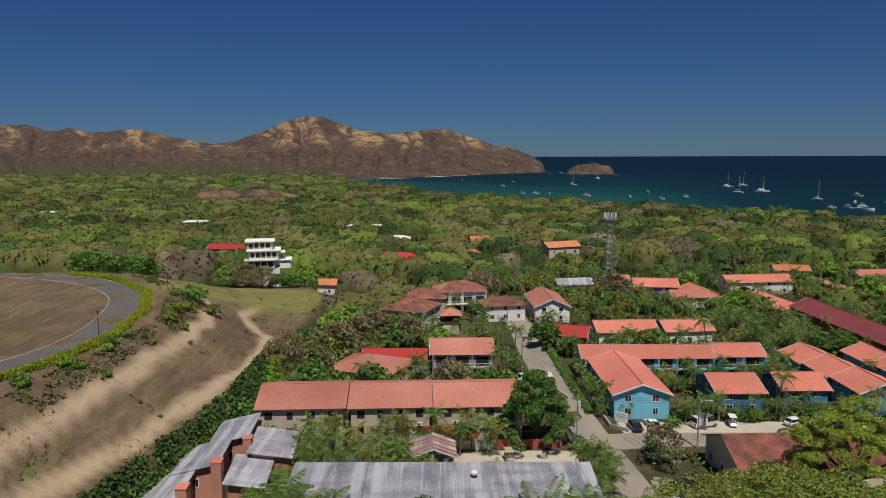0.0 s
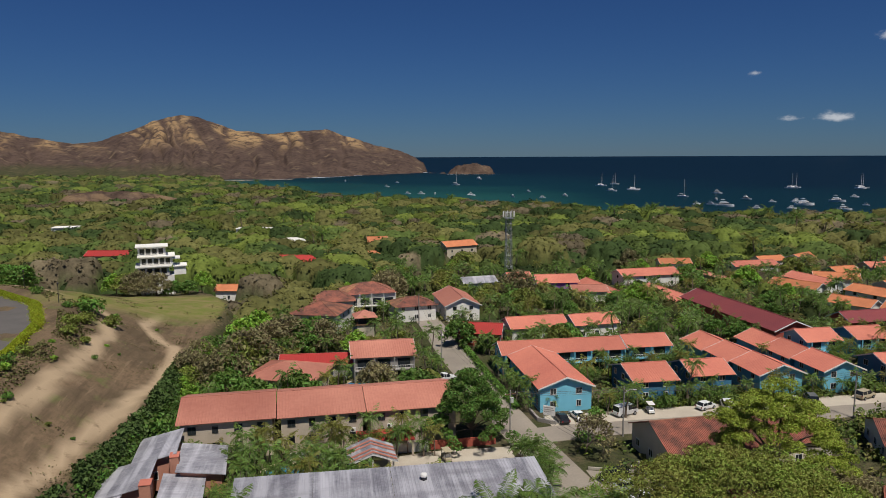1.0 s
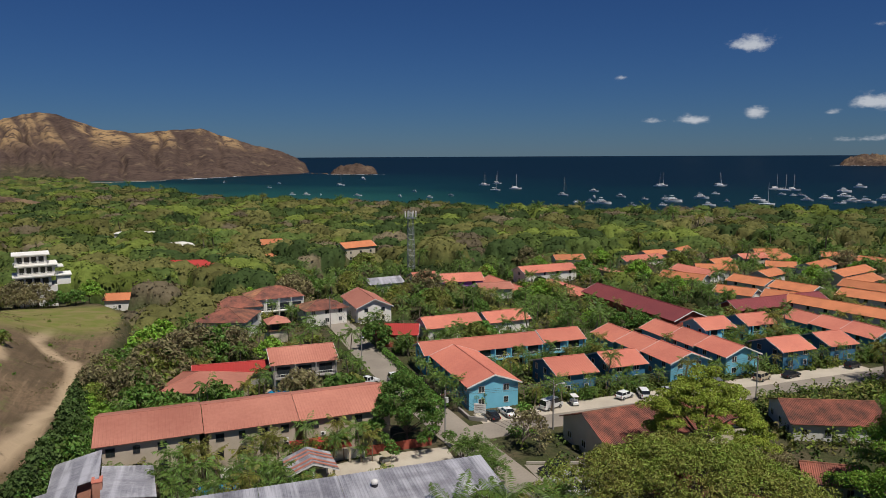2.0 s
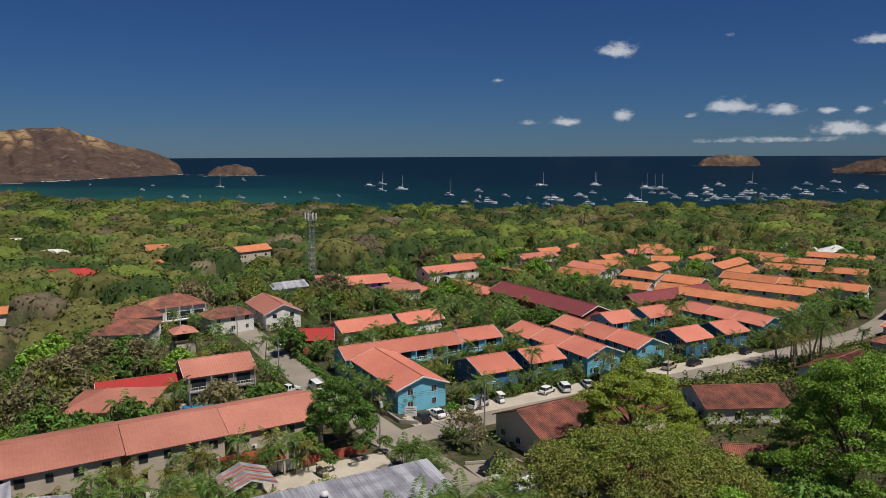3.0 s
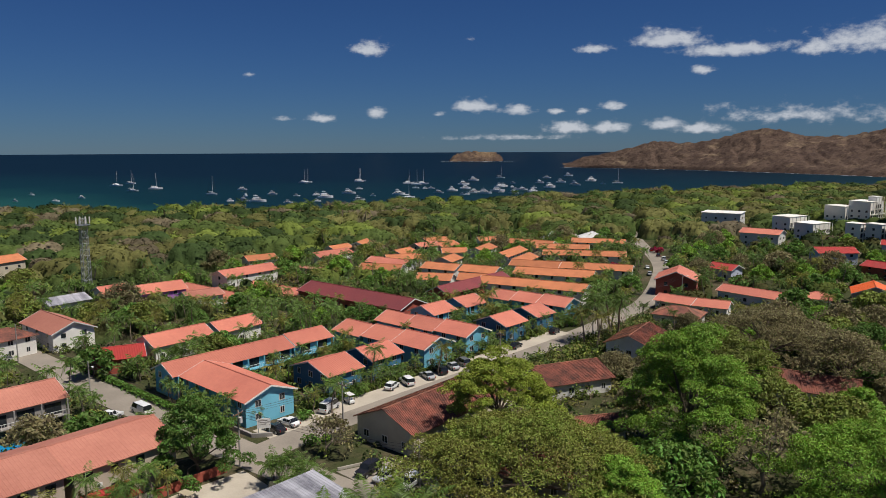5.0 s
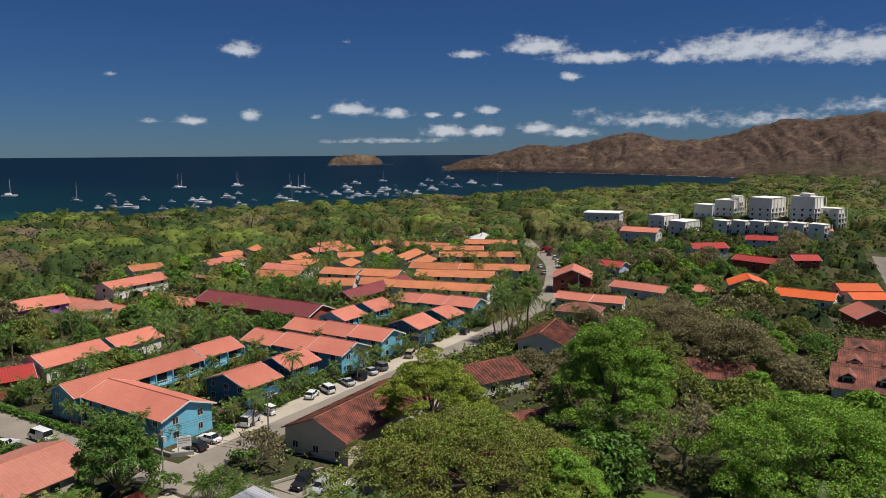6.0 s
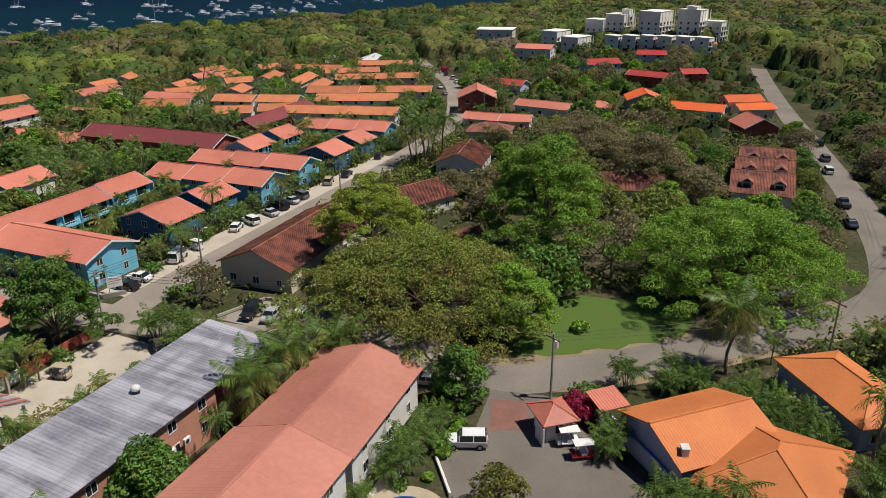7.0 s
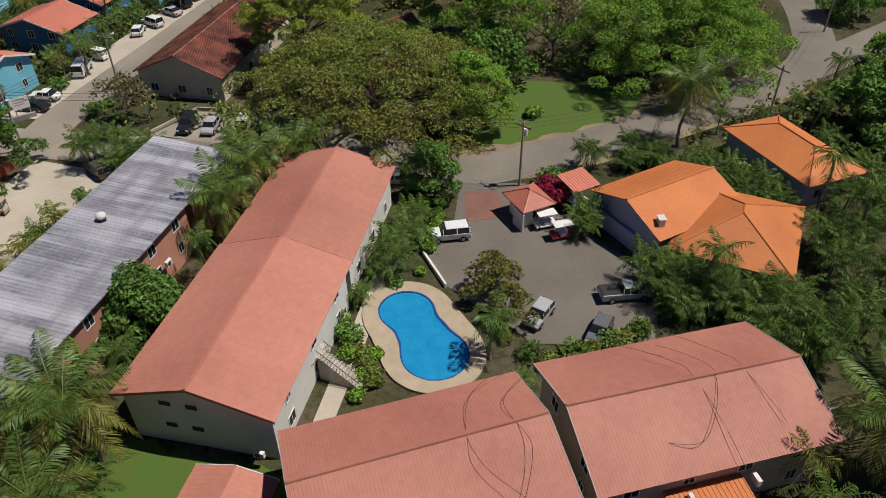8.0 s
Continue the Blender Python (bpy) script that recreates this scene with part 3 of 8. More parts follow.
def house(name, label, x, y, L, W, rot, he, hr, wall, roof, z0=None, over=0.6, hip=False, floors=2, wins="snew", pitch=0.5, gap=3.4, group="houses", category="house",
          gallery="", trim=TRIM, rib=0.022, frames=TRIM, mono=0.0, parts=True, step=0.0):
    """A house with its ridge along its own x; he, hr: height of eave and ridge over its ground."""
    z0 = land(x, y) if z0 is None else z0
    h = empty(name, pose(x, y, z0, 0, 0, rot), label, category, group)
    FOOT.append((x, y, L / 2, W / 2, math.cos(radians(rot)), math.sin(radians(rot))))
    l, w = L / 2 - over, W / 2 - over
    slope = (hr - he) / (W / 2)
    hw = he + slope * over
    bm = bmesh.new()
    base = -0.8
    if mono:
        hw0, hw1 = he + 0.02, he + mono
        pts = [(-w, hw0), (w, hw1)]
        for s in (-l, l):
            ngon(bm, [(s, -w, base), (s, w, base), (s, w, hw1 - 0.12), (s, -w, hw0 - 0.12)])
        ngon(bm, [(-l, -w, base), (l, -w, base), (l, -w, hw0 - 0.12), (-l, -w, hw0 - 0.12)])
        ngon(bm, [(-l, w, base), (l, w, base), (l, w, hw1 - 0.12), (-l, w, hw1 - 0.12)])
    else:
        for s in (-l, l):
            ngon(bm, [(s, -w, base), (s, w, base), (s, w, hw - 0.12)] + ([] if hip else [(s, 0, hr - 0.14)]) + [(s, -w, hw - 0.12)])
        for s in (-w, w):
            ngon(bm, [(-l, s, base), (l, s, base), (l, s, hw - 0.12), (-l, s, hw - 0.12)])
    part("wall", bm, wall, h)
    bm = bmesh.new()
    X, Y = L / 2, W / 2
    if mono:
        ribbed(bm, (-X, Y, he + mono), (X, Y, he + mono), (X, -Y, he), (-X, -Y, he), pitch, rib)
        part("roof", bm, roof, h)
    elif hip:
        r = max(X - Y, 0.05)
        A, B = (-r, 0, hr), (r, 0, hr)
        c = [(-X, -Y, he), (X, -Y, he), (X, Y, he), (-X, Y, he)]
        for f in ((c[0], c[1], B, A), (c[2], c[3], A, B), (c[1], c[2], B), (c[3], c[0], A)):
            slab(bm, f, 0.12)
        rf = part("roof", bm, roof, h)
        v, fc = [], []
        for p, q in ((A, c[0]), (A, c[3]), (B, c[1]), (B, c[2]), (A, B)):
            tube(v, fc, [p, q], [0.11, 0.11], 5)
        mesh_ob("ridge_cap", v, fc, roof, rf)
    else:
        ribbed(bm, (-X, 0, hr), (X, 0, hr), (X, -Y, he), (-X, -Y, he), pitch, rib)
        ribbed(bm, (X, 0, hr), (-X, 0, hr), (-X, Y, he), (X, Y, he), pitch, rib)
        rf = part("roof", bm, roof, h)
        v, fc = [], []
        tube(v, fc, [(-X, 0, hr + 0.02), (X, 0, hr + 0.02)], [0.13, 0.13], 6)
        mesh_ob("ridge_cap", v, fc, roof, rf)
        if trim:
            for s in (-X, X):
                bm = bmesh.new()
                e = 0.06 if s > 0 else -0.06
                for q in (-Y, Y):
                    a, b = Vector((s, 0, hr + 0.04)), Vector((s, q, he + 0.04))
                    vs = [bm.verts.new(p + Vector((dx, 0, dz))) for p in (a, b) for dx, dz in ((0, 0), (e, 0), (e, -0.28), (0, -0.28))]
                    for i in range(4):
                        bm.faces.new((vs[i], vs[(i + 1) % 4], vs[4 + (i + 1) % 4], vs[4 + i]))
                    bm.faces.new(vs[4:])
                part("bargeboard", bm, trim, rf)
    fh = max(min((hw - 0.1) / floors, 2.8), 2.2)
    far = math.hypot(x, y - 60) > 150
    sx, sy = (-25 - x), (25 - y)
    c, s = math.cos(radians(rot)), math.sin(radians(rot))
    toward = {"s": sx * s - sy * c, "n": -sx * s + sy * c, "e": sx * c + sy * s, "w": -sx * c - sy * s}
    wins = "".join(k for k in wins if toward[k] > -12)
    gap = gap * 1.4 if far else gap
    for side in wins:
        length, m = side_frames(2 * l, 2 * w)[side]
        n = max(1, int(length / gap))
        for fl in range(floors):
            for i in range(n):
                px = (i + 0.5) / n * length - length / 2
                zz = fl * fh + 0.9
                if zz + 1.1 > hw - 0.2:
                    continue
                if side in gallery:
                    continue
                window(h, m, px, zz, 1.1 if (i + fl) % 3 else 0.8, 1.1, frames, far)
    for side in gallery:
        length, m = side_frames(2 * l, 2 * w)[side]
        n = max(2, int(length / 3.6))
        for fl in range(floors):
            zz = fl * fh + 0.05
            for i in range(n):
                px = (i + 0.5) / n * length - length / 2
                op = part("balcony_door", boxes((-1.35, 1.35, 0.004, 0.03, 0.05, 2.05)), DARK, h, m=m @ pose(px, 0, zz))
                part("pane", boxes((-1.2, -0.05, 0.032, 0.05, 0.15, 1.95), (0.05, 1.2, 0.032, 0.05, 0.15, 1.95)), GLASS, op)
            if fl:
                part("balcony", boxes((-length / 2, length / 2, 0.0, 1.3, -0.15, 0.0)), wall, h, m=m @ pose(0, 0, zz))
                bm = boxes((-length / 2, length / 2, 1.22, 1.28, 0.85, 0.92))
                for i in range(int(length / 0.5) + 1):
                    box(bm, -length / 2 + i * 0.5 - 0.02, -length / 2 + i * 0.5 + 0.02, 1.23, 1.27, 0, 0.86)
                part("railing", bm, trim or TRIM, h, m=m @ pose(0, 0, zz))
        for i in range(n + 1):
            px = i / n * (length - 0.3) - length / 2 + 0.15
            part("post", boxes((-0.12, 0.12, 1.1, 1.34, -0.5, hw - 0.15)), wall, h, m=m @ pose(px, 0, 0))
    return h


def table(rows):
    for r in rows:
        house(*r[:-1], **r[-1])


# apartments round the pool
table([
    ("apartment_block", "two-storey cream apartment block under a faded coral metal roof", -4.9, 69.7, 18.7, 13.2, 1.5, 5.4, 7.35, WHITE, PALE_CORAL, dict(pitch=0.42, rib=0.012, gap=4.5, wins="sn", trim=PALE_CORAL)),
    ("apartment_block", "white apartment block under a faded coral roof beside the pool", 13.5, 70.6, 17.2, 13.2, 2.5, 4.8, 6.7, WHITE, PALE_CORAL, dict(pitch=0.42, rib=0.012, gap=4.5, wins="sne", trim=PALE_CORAL)),
    ("apartment_block", "beige apartment block with a pale coral ribbed roof below the pool", -15.0, 51.6, 18.2, 11.8, -59, 5.2, 7.2, BEIGE, PALE_CORAL, dict(pitch=0.26, rib=0.009, gap=4.0, trim=KERB)),
    ("apartment_block", "beige apartment block with a pale coral ribbed roof and roof cables", -5.3, 34.4, 18.6, 12.4, -62.5, 5.2, 7.4, BEIGE, PALE_CORAL, dict(pitch=0.26, rib=0.009, gap=4.0, trim=KERB)),
    ("garden_shed", "small shed with a faded coral roof on the lawn", -20.5, 65.0, 7.5, 6.5, 1.5, 2.4, 3.2, BEIGE, PALE_CORAL, dict(floors=1, wins="", rib=0.015, pitch=0.4)),
    ("house", "lilac bungalow with an orange tiled gable roof", 24.5, 34.7, 12.4, 10.8, -47, 3.6, 5.5, LILAC, ORANGE, dict(floors=1, wins="", pitch=0.35, rib=0.015, trim=None)),
    ("house", "orange hip-roofed wing of a bungalow among palms", 21.3, 27.6, 13.4, 11.8, -12, 3.1, 5.5, LILAC, ORANGE, dict(floors=1, hip=True, wins="s")),
    ("house", "orange hip-roofed bungalow behind a row of palms", 39.2, 20.0, 14.8, 8.8, 34, 3.2, 5.1, LILAC, ORANGE, dict(floors=1, hip=True, wins="sw")),
])
# grey-roofed houses
for i in range(4):
    house("row_house", "salmon row house under a long grey zinc roof", -15.0 + i * 9.9, 87.2, 9.85, 9.8, 0, 5.6 - 0.03 * i, 6.6, PINKWALL, ZINC, floors=2, mono=0.9, pitch=0.42, rib=0.035, wins="sn", group="row houses", z0=0.5)
for x, y, l, w, r, he, mo in ((-32.6, 108.2, 10.0, 6.2, -86, 3.4, 1.3), (-34.7, 98.8, 9.6, 6.6, -86, 3.0, 1.3), (-37.2, 90.6, 9.6, 6.6, -86, 2.2, 1.3), (-25.9, 105.4, 10.4, 6.6, 95, 2.4, 1.1), (-27.3, 96.4, 10.0, 5.6, 95, 2.0, 0.9)):
    house("row_house", "salmon row house with a stepped grey zinc roof", x, y, l, w, r, he, he + 1, PINKWALL, ZINC, floors=1, mono=mo, wins="e", group="stepped row houses", z0=1.5)
# along the cross street
for i, (x0, x1) in enumerate(((-31.6, -16.4), (-16.3, -2.1), (-2.0, 13.5))):
    house("apartment_row", "long two-storey beige apartment row with a faded coral metal roof", (x0 + x1) / 2, 121.3 + i * 0.75, x1 - x0, 15.0, 2.5, 5.5 - 0.15 * i, 7.5 - 0.15 * i, BEIGE, PALE_CORAL, z0=1.0, pitch=0.5, wins="sn", gap=3.0, frames=IRON, trim=None)
table([
    ("house", "grey house with dark balconies and a coral roof", 4.0, 155.8, 14.0, 13.0, 0.5, 5.5, 7.5, GREYWALL, PALE_CORAL, dict(gallery="s")),
    ("house", "hip-roofed house with a faded coral roof among palms", -15.3, 147.7, 15, 13, -22, 4.0, 6.2, CREAM, PALE_CORAL, dict(hip=True, floors=1)),
    ("house", "low house with a bright red metal roof", -9.0, 157.0, 18, 9, -3, 3.4, 4.8, GREYWALL, RED_ROOF, dict(floors=1)),
    ("house", "white villa with a brown clay tile roof", -9.1, 198.7, 14, 14, -20, 5.6, 8.2, WHITE, CLAY, dict(hip=True)),
    ("house", "white villa with arched balconies and a brown clay tile roof", 5.0, 221.0, 16, 12, 8, 6.4, 9.0, WHITE, CLAY, dict(hip=True, gallery="s")),
    ("house", "white villa wing with a brown clay tile roof", -6, 214.0, 14, 10, 0, 5.6, 8.0, WHITE, CLAY, dict(hip=True)),
    ("house", "white villa wing with a brown clay tile roof by the street", 17.2, 208.0, 13, 10, 10, 4.6, 6.6, WHITE, CLAY, dict(hip=True)),
    ("house", "white house with a red and coral roof among trees", -17.5, 302, 21, 12, -14, 6.0, 8.6, WHITE, RED_ROOF, {}),
    ("house", "small house with an orange roof at the edge of the trees", -39, 250, 10, 8, -10, 3.6, 5.2, WHITE, CLAY_ORANGE, {}),
    ("house", "red-roofed house behind the dark trees", -103, 350, 24, 10, -10, 6.5, 8.5, CREAM, RED_ROOF, {}),
    ("house", "orange-roofed house deep among trees", 57, 347, 18, 10, 20, 6.5, 8.8, CREAM, CLAY_ORANGE, {}),
    ("house", "orange-roofed house deep among trees", 20, 379, 11, 10, 0, 6.5, 8.8, CREAM, CLAY_ORANGE, {}),
    ("house", "white flat-roofed house half hidden by trees", -51, 470, 22, 9, -12, 7.0, 7.6, WHITE, WHITE, dict(mono=0.4)),
    ("house", "white hip-roofed house half hidden by trees", -25, 395, 15, 10, 5, 6.4, 8.0, WHITE, WHITE, dict(hip=True)),
    ("house", "red-roofed house half hidden by trees", -23, 338, 16, 9, -8, 5.4, 7.4, WHITE, RED_ROOF, {}),
    ("house", "orange-roofed house half hidden by trees", 17, 328, 12, 9, 5, 4.8, 6.8, CREAM, CLAY_ORANGE, {}),
    ("house", "grey metal-roofed house half hidden by trees", 45, 246, 13, 9, 8, 3.8, 5.4, WHITE, ZINC, {}),
    ("house", "white flat-roofed house deep among trees", -174, 505, 16, 10, 0, 7.5, 8.0, WHITE, WHITE, dict(mono=0.4)),
    ("house", "white flat-roofed building far among trees", -320, 600, 30, 10, 5, 8.5, 9.0, WHITE, WHITE, dict(mono=0.4)),
])
# turquoise townhouses
T = "two-storey turquoise townhouse with a coral metal roof"
TOWN = dict(group="turquoise townhouses")
table([
    ("townhouse", T + " and a street-facing gable", 36.0, 136.9, 23.0, 11.2, 90, 4.7, 6.7, BLUE, CORAL, dict(TOWN, gap=3.6)),
    ("townhouse", T + " and open galleries", 43.6, 152.9, 28.6, 9.0, 0, 4.7, 6.6, BLUE, CORAL, dict(TOWN, gallery="s", wins="nw")),
    ("townhouse", T + " and open galleries", 63.6, 153.2, 10.9, 9.0, 0, 4.9, 6.8, BLUE, CORAL, dict(TOWN, gallery="s", wins="ne")),
    ("townhouse", T + " between palms", 54.6, 133.2, 9.6, 12.6, 0, 4.3, 6.3, DEEPBLUE, CORAL, dict(TOWN)),
    ("townhouse", T + " between palms", 67.3, 133.6, 9.4, 10.4, 0, 4.3, 6.3, DEEPBLUE, CORAL, dict(TOWN)),
    ("townhouse", T + " between palms", 109.0, 130.8, 9.4, 10.8, 0, 4.3, 6.3, DEEPBLUE, CORAL, dict(TOWN)),
    ("townhouse", T + " and white galleries", 105.5, 151.5, 9.5, 10.0, 0, 4.6, 6.6, BLUE, CORAL, dict(TOWN, gallery="s")),
    ("townhouse", T + " and white galleries", 118.5, 151.5, 9.5, 10.0, 0, 4.6, 6.6, BLUE, CORAL, dict(TOWN, gallery="s")),
    ("townhouse", T + " behind a hedge", 122.4, 131.2, 8.6, 11.0, 0, 4.2, 6.2, DEEPBLUE, CORAL, dict(TOWN)),
])
for x, ys, w in ((80.4, (125.6, 136.4, 146.6, 157), 10.4), (94.0, (125.6, 136.2, 146.2, 157), 9.6), (136.0, (126, 136, 145, 154), 9.2)):
    for k in range(3):
        house("townhouse", T + " in a stepped row", x - 0.25 * k, (ys[k] + ys[k + 1]) / 2, ys[k + 1] - ys[k] - 0.15, w, 90, 4.6 - 0.3 * k, 6.6 - 0.3 * k, BLUE, CORAL, group="turquoise townhouses", wins="snw" if k == 0 else "sn")
# the village behind
table([
    ("hall", "long low hall with a maroon metal roof", 107.5, 184, 46, 12, 92, 3.6, 6.0, REDWALL, MAROON, dict(floors=1, wins="sn", category="hall")),
    ("hall", "long low hall with a maroon metal roof beside a lane", 145.5, 171.5, 36, 9, 3, 3.6, 5.8, REDWALL, MAROON, dict(floors=1, wins="sn", category="hall")),
    ("house", "purple gabled house with a coral roof", 88.0, 235.8, 32, 12, 92, 4.4, 6.8, PURPLE, CORAL, dict(floors=2, z0=-4.2)),
    ("house", "purple house with a coral roof behind palms", 71.0, 238.5, 15, 10, -5, 4.4, 6.6, PURPLE, CORAL, dict(floors=2)),
    ("house", "low coral-roofed house with white walls", 77.6, 224.5, 12, 9, -5, 3.4, 5.0, WHITE, PALE_CORAL, dict(floors=1)),
    ("house", "coral-roofed house among palms", 110.3, 250.9, 24, 10, 5, 4.4, 6.4, WHITE, CORAL, {}),
    ("house", "coral-roofed house with a white gable", 108.0, 227, 28, 11, 95, 4.4, 6.4, WHITE, CORAL, dict(z0=-4.6)),
    ("house", "white house with a coral roof and small porch", 46.0, 179.8, 16, 9.6, 3, 3.7, 5.8, WHITE, CORAL, {}),
    ("house", "white house with a coral roof among palms", 61.5, 180.2, 13, 9.0, 6, 3.7, 5.8, WHITE, CORAL, {}),
    ("house", "low red house with a bright red roof", 31.6, 178, 11, 9.6, -20, 3.2, 5.0, REDWALL, RED_ROOF, dict(floors=1)),
    ("house", "white gabled house with a faded coral roof", 30.9, 211, 20, 11, 92, 4.6, 7.0, WHITE, PALE_CORAL, {}),
    ("house", "small coral-roofed house with white walls", 60.8, 250, 9, 9, 0, 4.2, 6.0, WHITE, CORAL, {}),
    ("house", "coral-roofed house among trees", 167, 272, 21, 9, 4, 4.2, 6.0, WHITE, CORAL, {}),
    ("house", "coral-roofed house with a pale gable", 164, 230, 21, 9, 95, 4.2, 6.0, WHITE, CORAL, {}),
    ("house", "faded red house among trees", 258, 335, 28, 9, 100, 4.2, 6.0, CREAM, CORAL, {}),
    ("house", "coral-roofed house among trees", 220, 264, 14, 9, -5, 4.2, 6.0, CREAM, CORAL, {}),
    ("house", "long terrace with a flat brown canopy", 139, 256, 27, 5, 95, 3.0, 3.6, GREYWALL, PALE_CORAL, dict(floors=1)),
])
for x, y, l, w, r in ((148.5, 190.5, 13, 9, -62), (157, 180, 11, 9, -62), (153, 223, 17, 9, -62), (190, 222, 14, 9, 20), (181, 240, 16, 9, -30), (196, 256, 13, 9, 10), (214, 240, 12, 8, -40), (232, 262, 15, 9, 5), (246, 282, 14, 9, -20), (188, 292, 14, 9, 8), (140, 287, 14, 9, -10), (210, 300, 16, 9, 30), (268, 262, 14, 9, -35)):
    house("house", "village house with a weathered orange clay roof among palms", x, y, l, w, r, 3.6, 5.4, WHITE, CLAY_ORANGE, floors=1, pitch=0.6)
ROWS = "white row house with an orange clay roof"
for x, y, l, w, r in ((166, 203, 15, 10, -76), (170, 187.4, 15, 10, -76), (221, 213, 26, 9, 16), (182, 163, 29, 10, -69), (238, 185, 36, 8, -60), (155.7, 153.8, 37, 9, -76), (255, 207, 25, 8, -60), (262, 230, 25, 9, -80),
                      (204, 162, 33, 9, -69), (288, 207, 27, 9, -65), (205, 195, 22, 9, 16), (196, 181, 20, 9, -72), (225, 232, 20, 9, 20)):
    house("row_house", ROWS, x, y, l, w, r, 4.4, 6.2, WHITE, CLAY_ORANGE, group="orange row houses", wins="sew", pitch=0.6)
table([
    ("house", "tall red house with a coral gable roof", 198, 124, 15, 14, 20, 5.6, 8.6, REDWALL, CORAL, {}),
    ("house", "long low coral-roofed house", 198.4, 99.4, 20, 9, -100, 3.2, 4.8, WHITE, CORAL, dict(floors=1)),
    ("house", "low coral-roofed house with a white gable", 171, 111.7, 12, 8, -92, 2.8, 4.4, WHITE, CORAL, dict(floors=1)),
    ("house", "low coral-roofed house with a white gable", 172, 101.7, 11, 8, -80, 2.8, 4.4, WHITE, CORAL, dict(floors=1)),
    ("house", "small coral-roofed garden pavilion with white walls", 209, 83, 9, 8, -76, 2.6, 4.4, WHITE, CORAL, dict(floors=1, hip=True)),
    ("house", "grey-white house with a bright orange gable roof", 219.6, 69.6, 13, 13, 15, 4.6, 7.2, GREYWALL, BRIGHT_ORANGE, {}),
    ("house", "low house with a long bright orange roof", 215.4, 51.2, 18, 10, -95, 3.0, 4.8, WHITE, BRIGHT_ORANGE, dict(floors=1)),
    ("house", "house with a double bright orange roof", 226, 38, 13, 8, -60, 5.0, 6.8, CREAM, BRIGHT_ORANGE, {}),
    ("house", "cream house with a bright orange roof", 219, 34, 13, 8, -60, 3.8, 5.4, CREAM, BRIGHT_ORANGE, {}),
    ("house", "dark red house with a coral gable roof", 190, 33, 12, 11, 25, 3.6, 6.4, REDWALL, CORAL, {}),
    ("house", "lilac house with a red roof", 298, 101, 17, 10, -50, 5.2, 7.2, LILAC, RED_ROOF, {}),
    ("house", "red-roofed house on the slope", 331, 83, 14, 9, -83, 4.6, 6.4, LILAC, RED_ROOF, {}),
    ("house", "red-roofed house on the slope", 275, 75, 20, 9, -110, 4.2, 6.0, REDWALL, RED_ROOF, {}),
    ("house", "red-roofed house on the slope", 287, 60, 11, 9, -60, 4.2, 6.0, REDWALL, RED_ROOF, {}),
    ("house", "white house with a coral roof", 343, 145, 20, 12, -90, 6.4, 8.4, WHITE, CORAL, {}),
    ("house", "red-roofed house by the street", 240, 124, 11, 9, -100, 4.0, 5.8, LILAC, RED_ROOF, {}),
    ("house", "orange-roofed house on the wooded slope", 454, 28, 20, 10, 40, 5.0, 7.0, CREAM, CLAY_ORANGE, {}),
    ("building", "white three-storey block with a flat white roof", 396.5, 186, 23, 16, -80, 13.0, 13.4, WHITE, WHITE, dict(floors=4, mono=0.3, category="building")),
])
# tiled houses in the big garden
table([
    ("house", "old house with a mottled clay tile roof and stained pale gable", 55.0, 102.6, 28, 13.8, 2, 3.8, 6.6, CREAM, CLAY, dict(pitch=0.28, rib=0.09, trim=None, over=0.5)),
    ("house", "old house with a weathered clay tile roof under the trees", 86, 97, 16, 13, -25, 3.0, 5.2, WHITE, CLAY, dict(pitch=0.28, rib=0.09, floors=1, trim=None)),
    ("house", "old house with a weathered clay tile roof and a porch", 120, 98, 16, 12, 10, 3.2, 5.6, WHITE, CLAY, dict(pitch=0.28, rib=0.09, floors=1, trim=None)),
    ("house", "dark clay-roofed house beside the street", 153, 103, 13, 10, -80, 3.0, 5.0, WHITE, CLAY, dict(pitch=0.28, rib=0.09, floors=1, trim=None, hip=True)),
    ("house", "grey house half hidden under a spreading tree", 46, 77, 13, 9, -60, 3.4, 5.2, GREYWALL, CLAY, dict(pitch=0.28, rib=0.09, floors=1, trim=None)),
    ("house", "low outhouse with a red clay tile roof", 67, 78, 8.5, 6.5, -35, 2.6, 4.4, WHITE, CLAY, dict(pitch=0.28, rib=0.09, floors=1, trim=None)),
    ("house", "old clay-roofed house in the garden", 110, 58, 18, 10, -80, 3.2, 5.6, WHITE, CLAY, dict(pitch=0.28, rib=0.09, floors=1, trim=None)),
])
for i in range(3):
    row = house("row_house", "row house with a brown clay tile roof and dormer", 118 + i * 12.5, 30.3 - 0.4 * i, 12.4, 14.5, 92, 3.6, 6.6, WHITE, CLAY, group="brown row houses", pitch=0.28, rib=0.09, trim=None)
    for lx in (-3.2, 3.0):
        dormer = part("dormer", boxes((lx - 1.0, lx + 1.0, 1.2, 5.0, 3.9, 5.5)), WHITE, row)
        part("pane", boxes((lx - 0.7, lx + 0.7, 5.0, 5.04, 4.3, 5.2)), GLASS, dormer)
        bm = bmesh.new()
        for q in (-1, 1):
            slab(bm, [(lx, 0.8, 6.25), (lx, 5.4, 6.25), (lx + q * 1.4, 5.4, 5.35), (lx + q * 1.4, 0.8, 5.35)][::q], 0.1)
        part("dormer_roof", bm, CLAY, row)
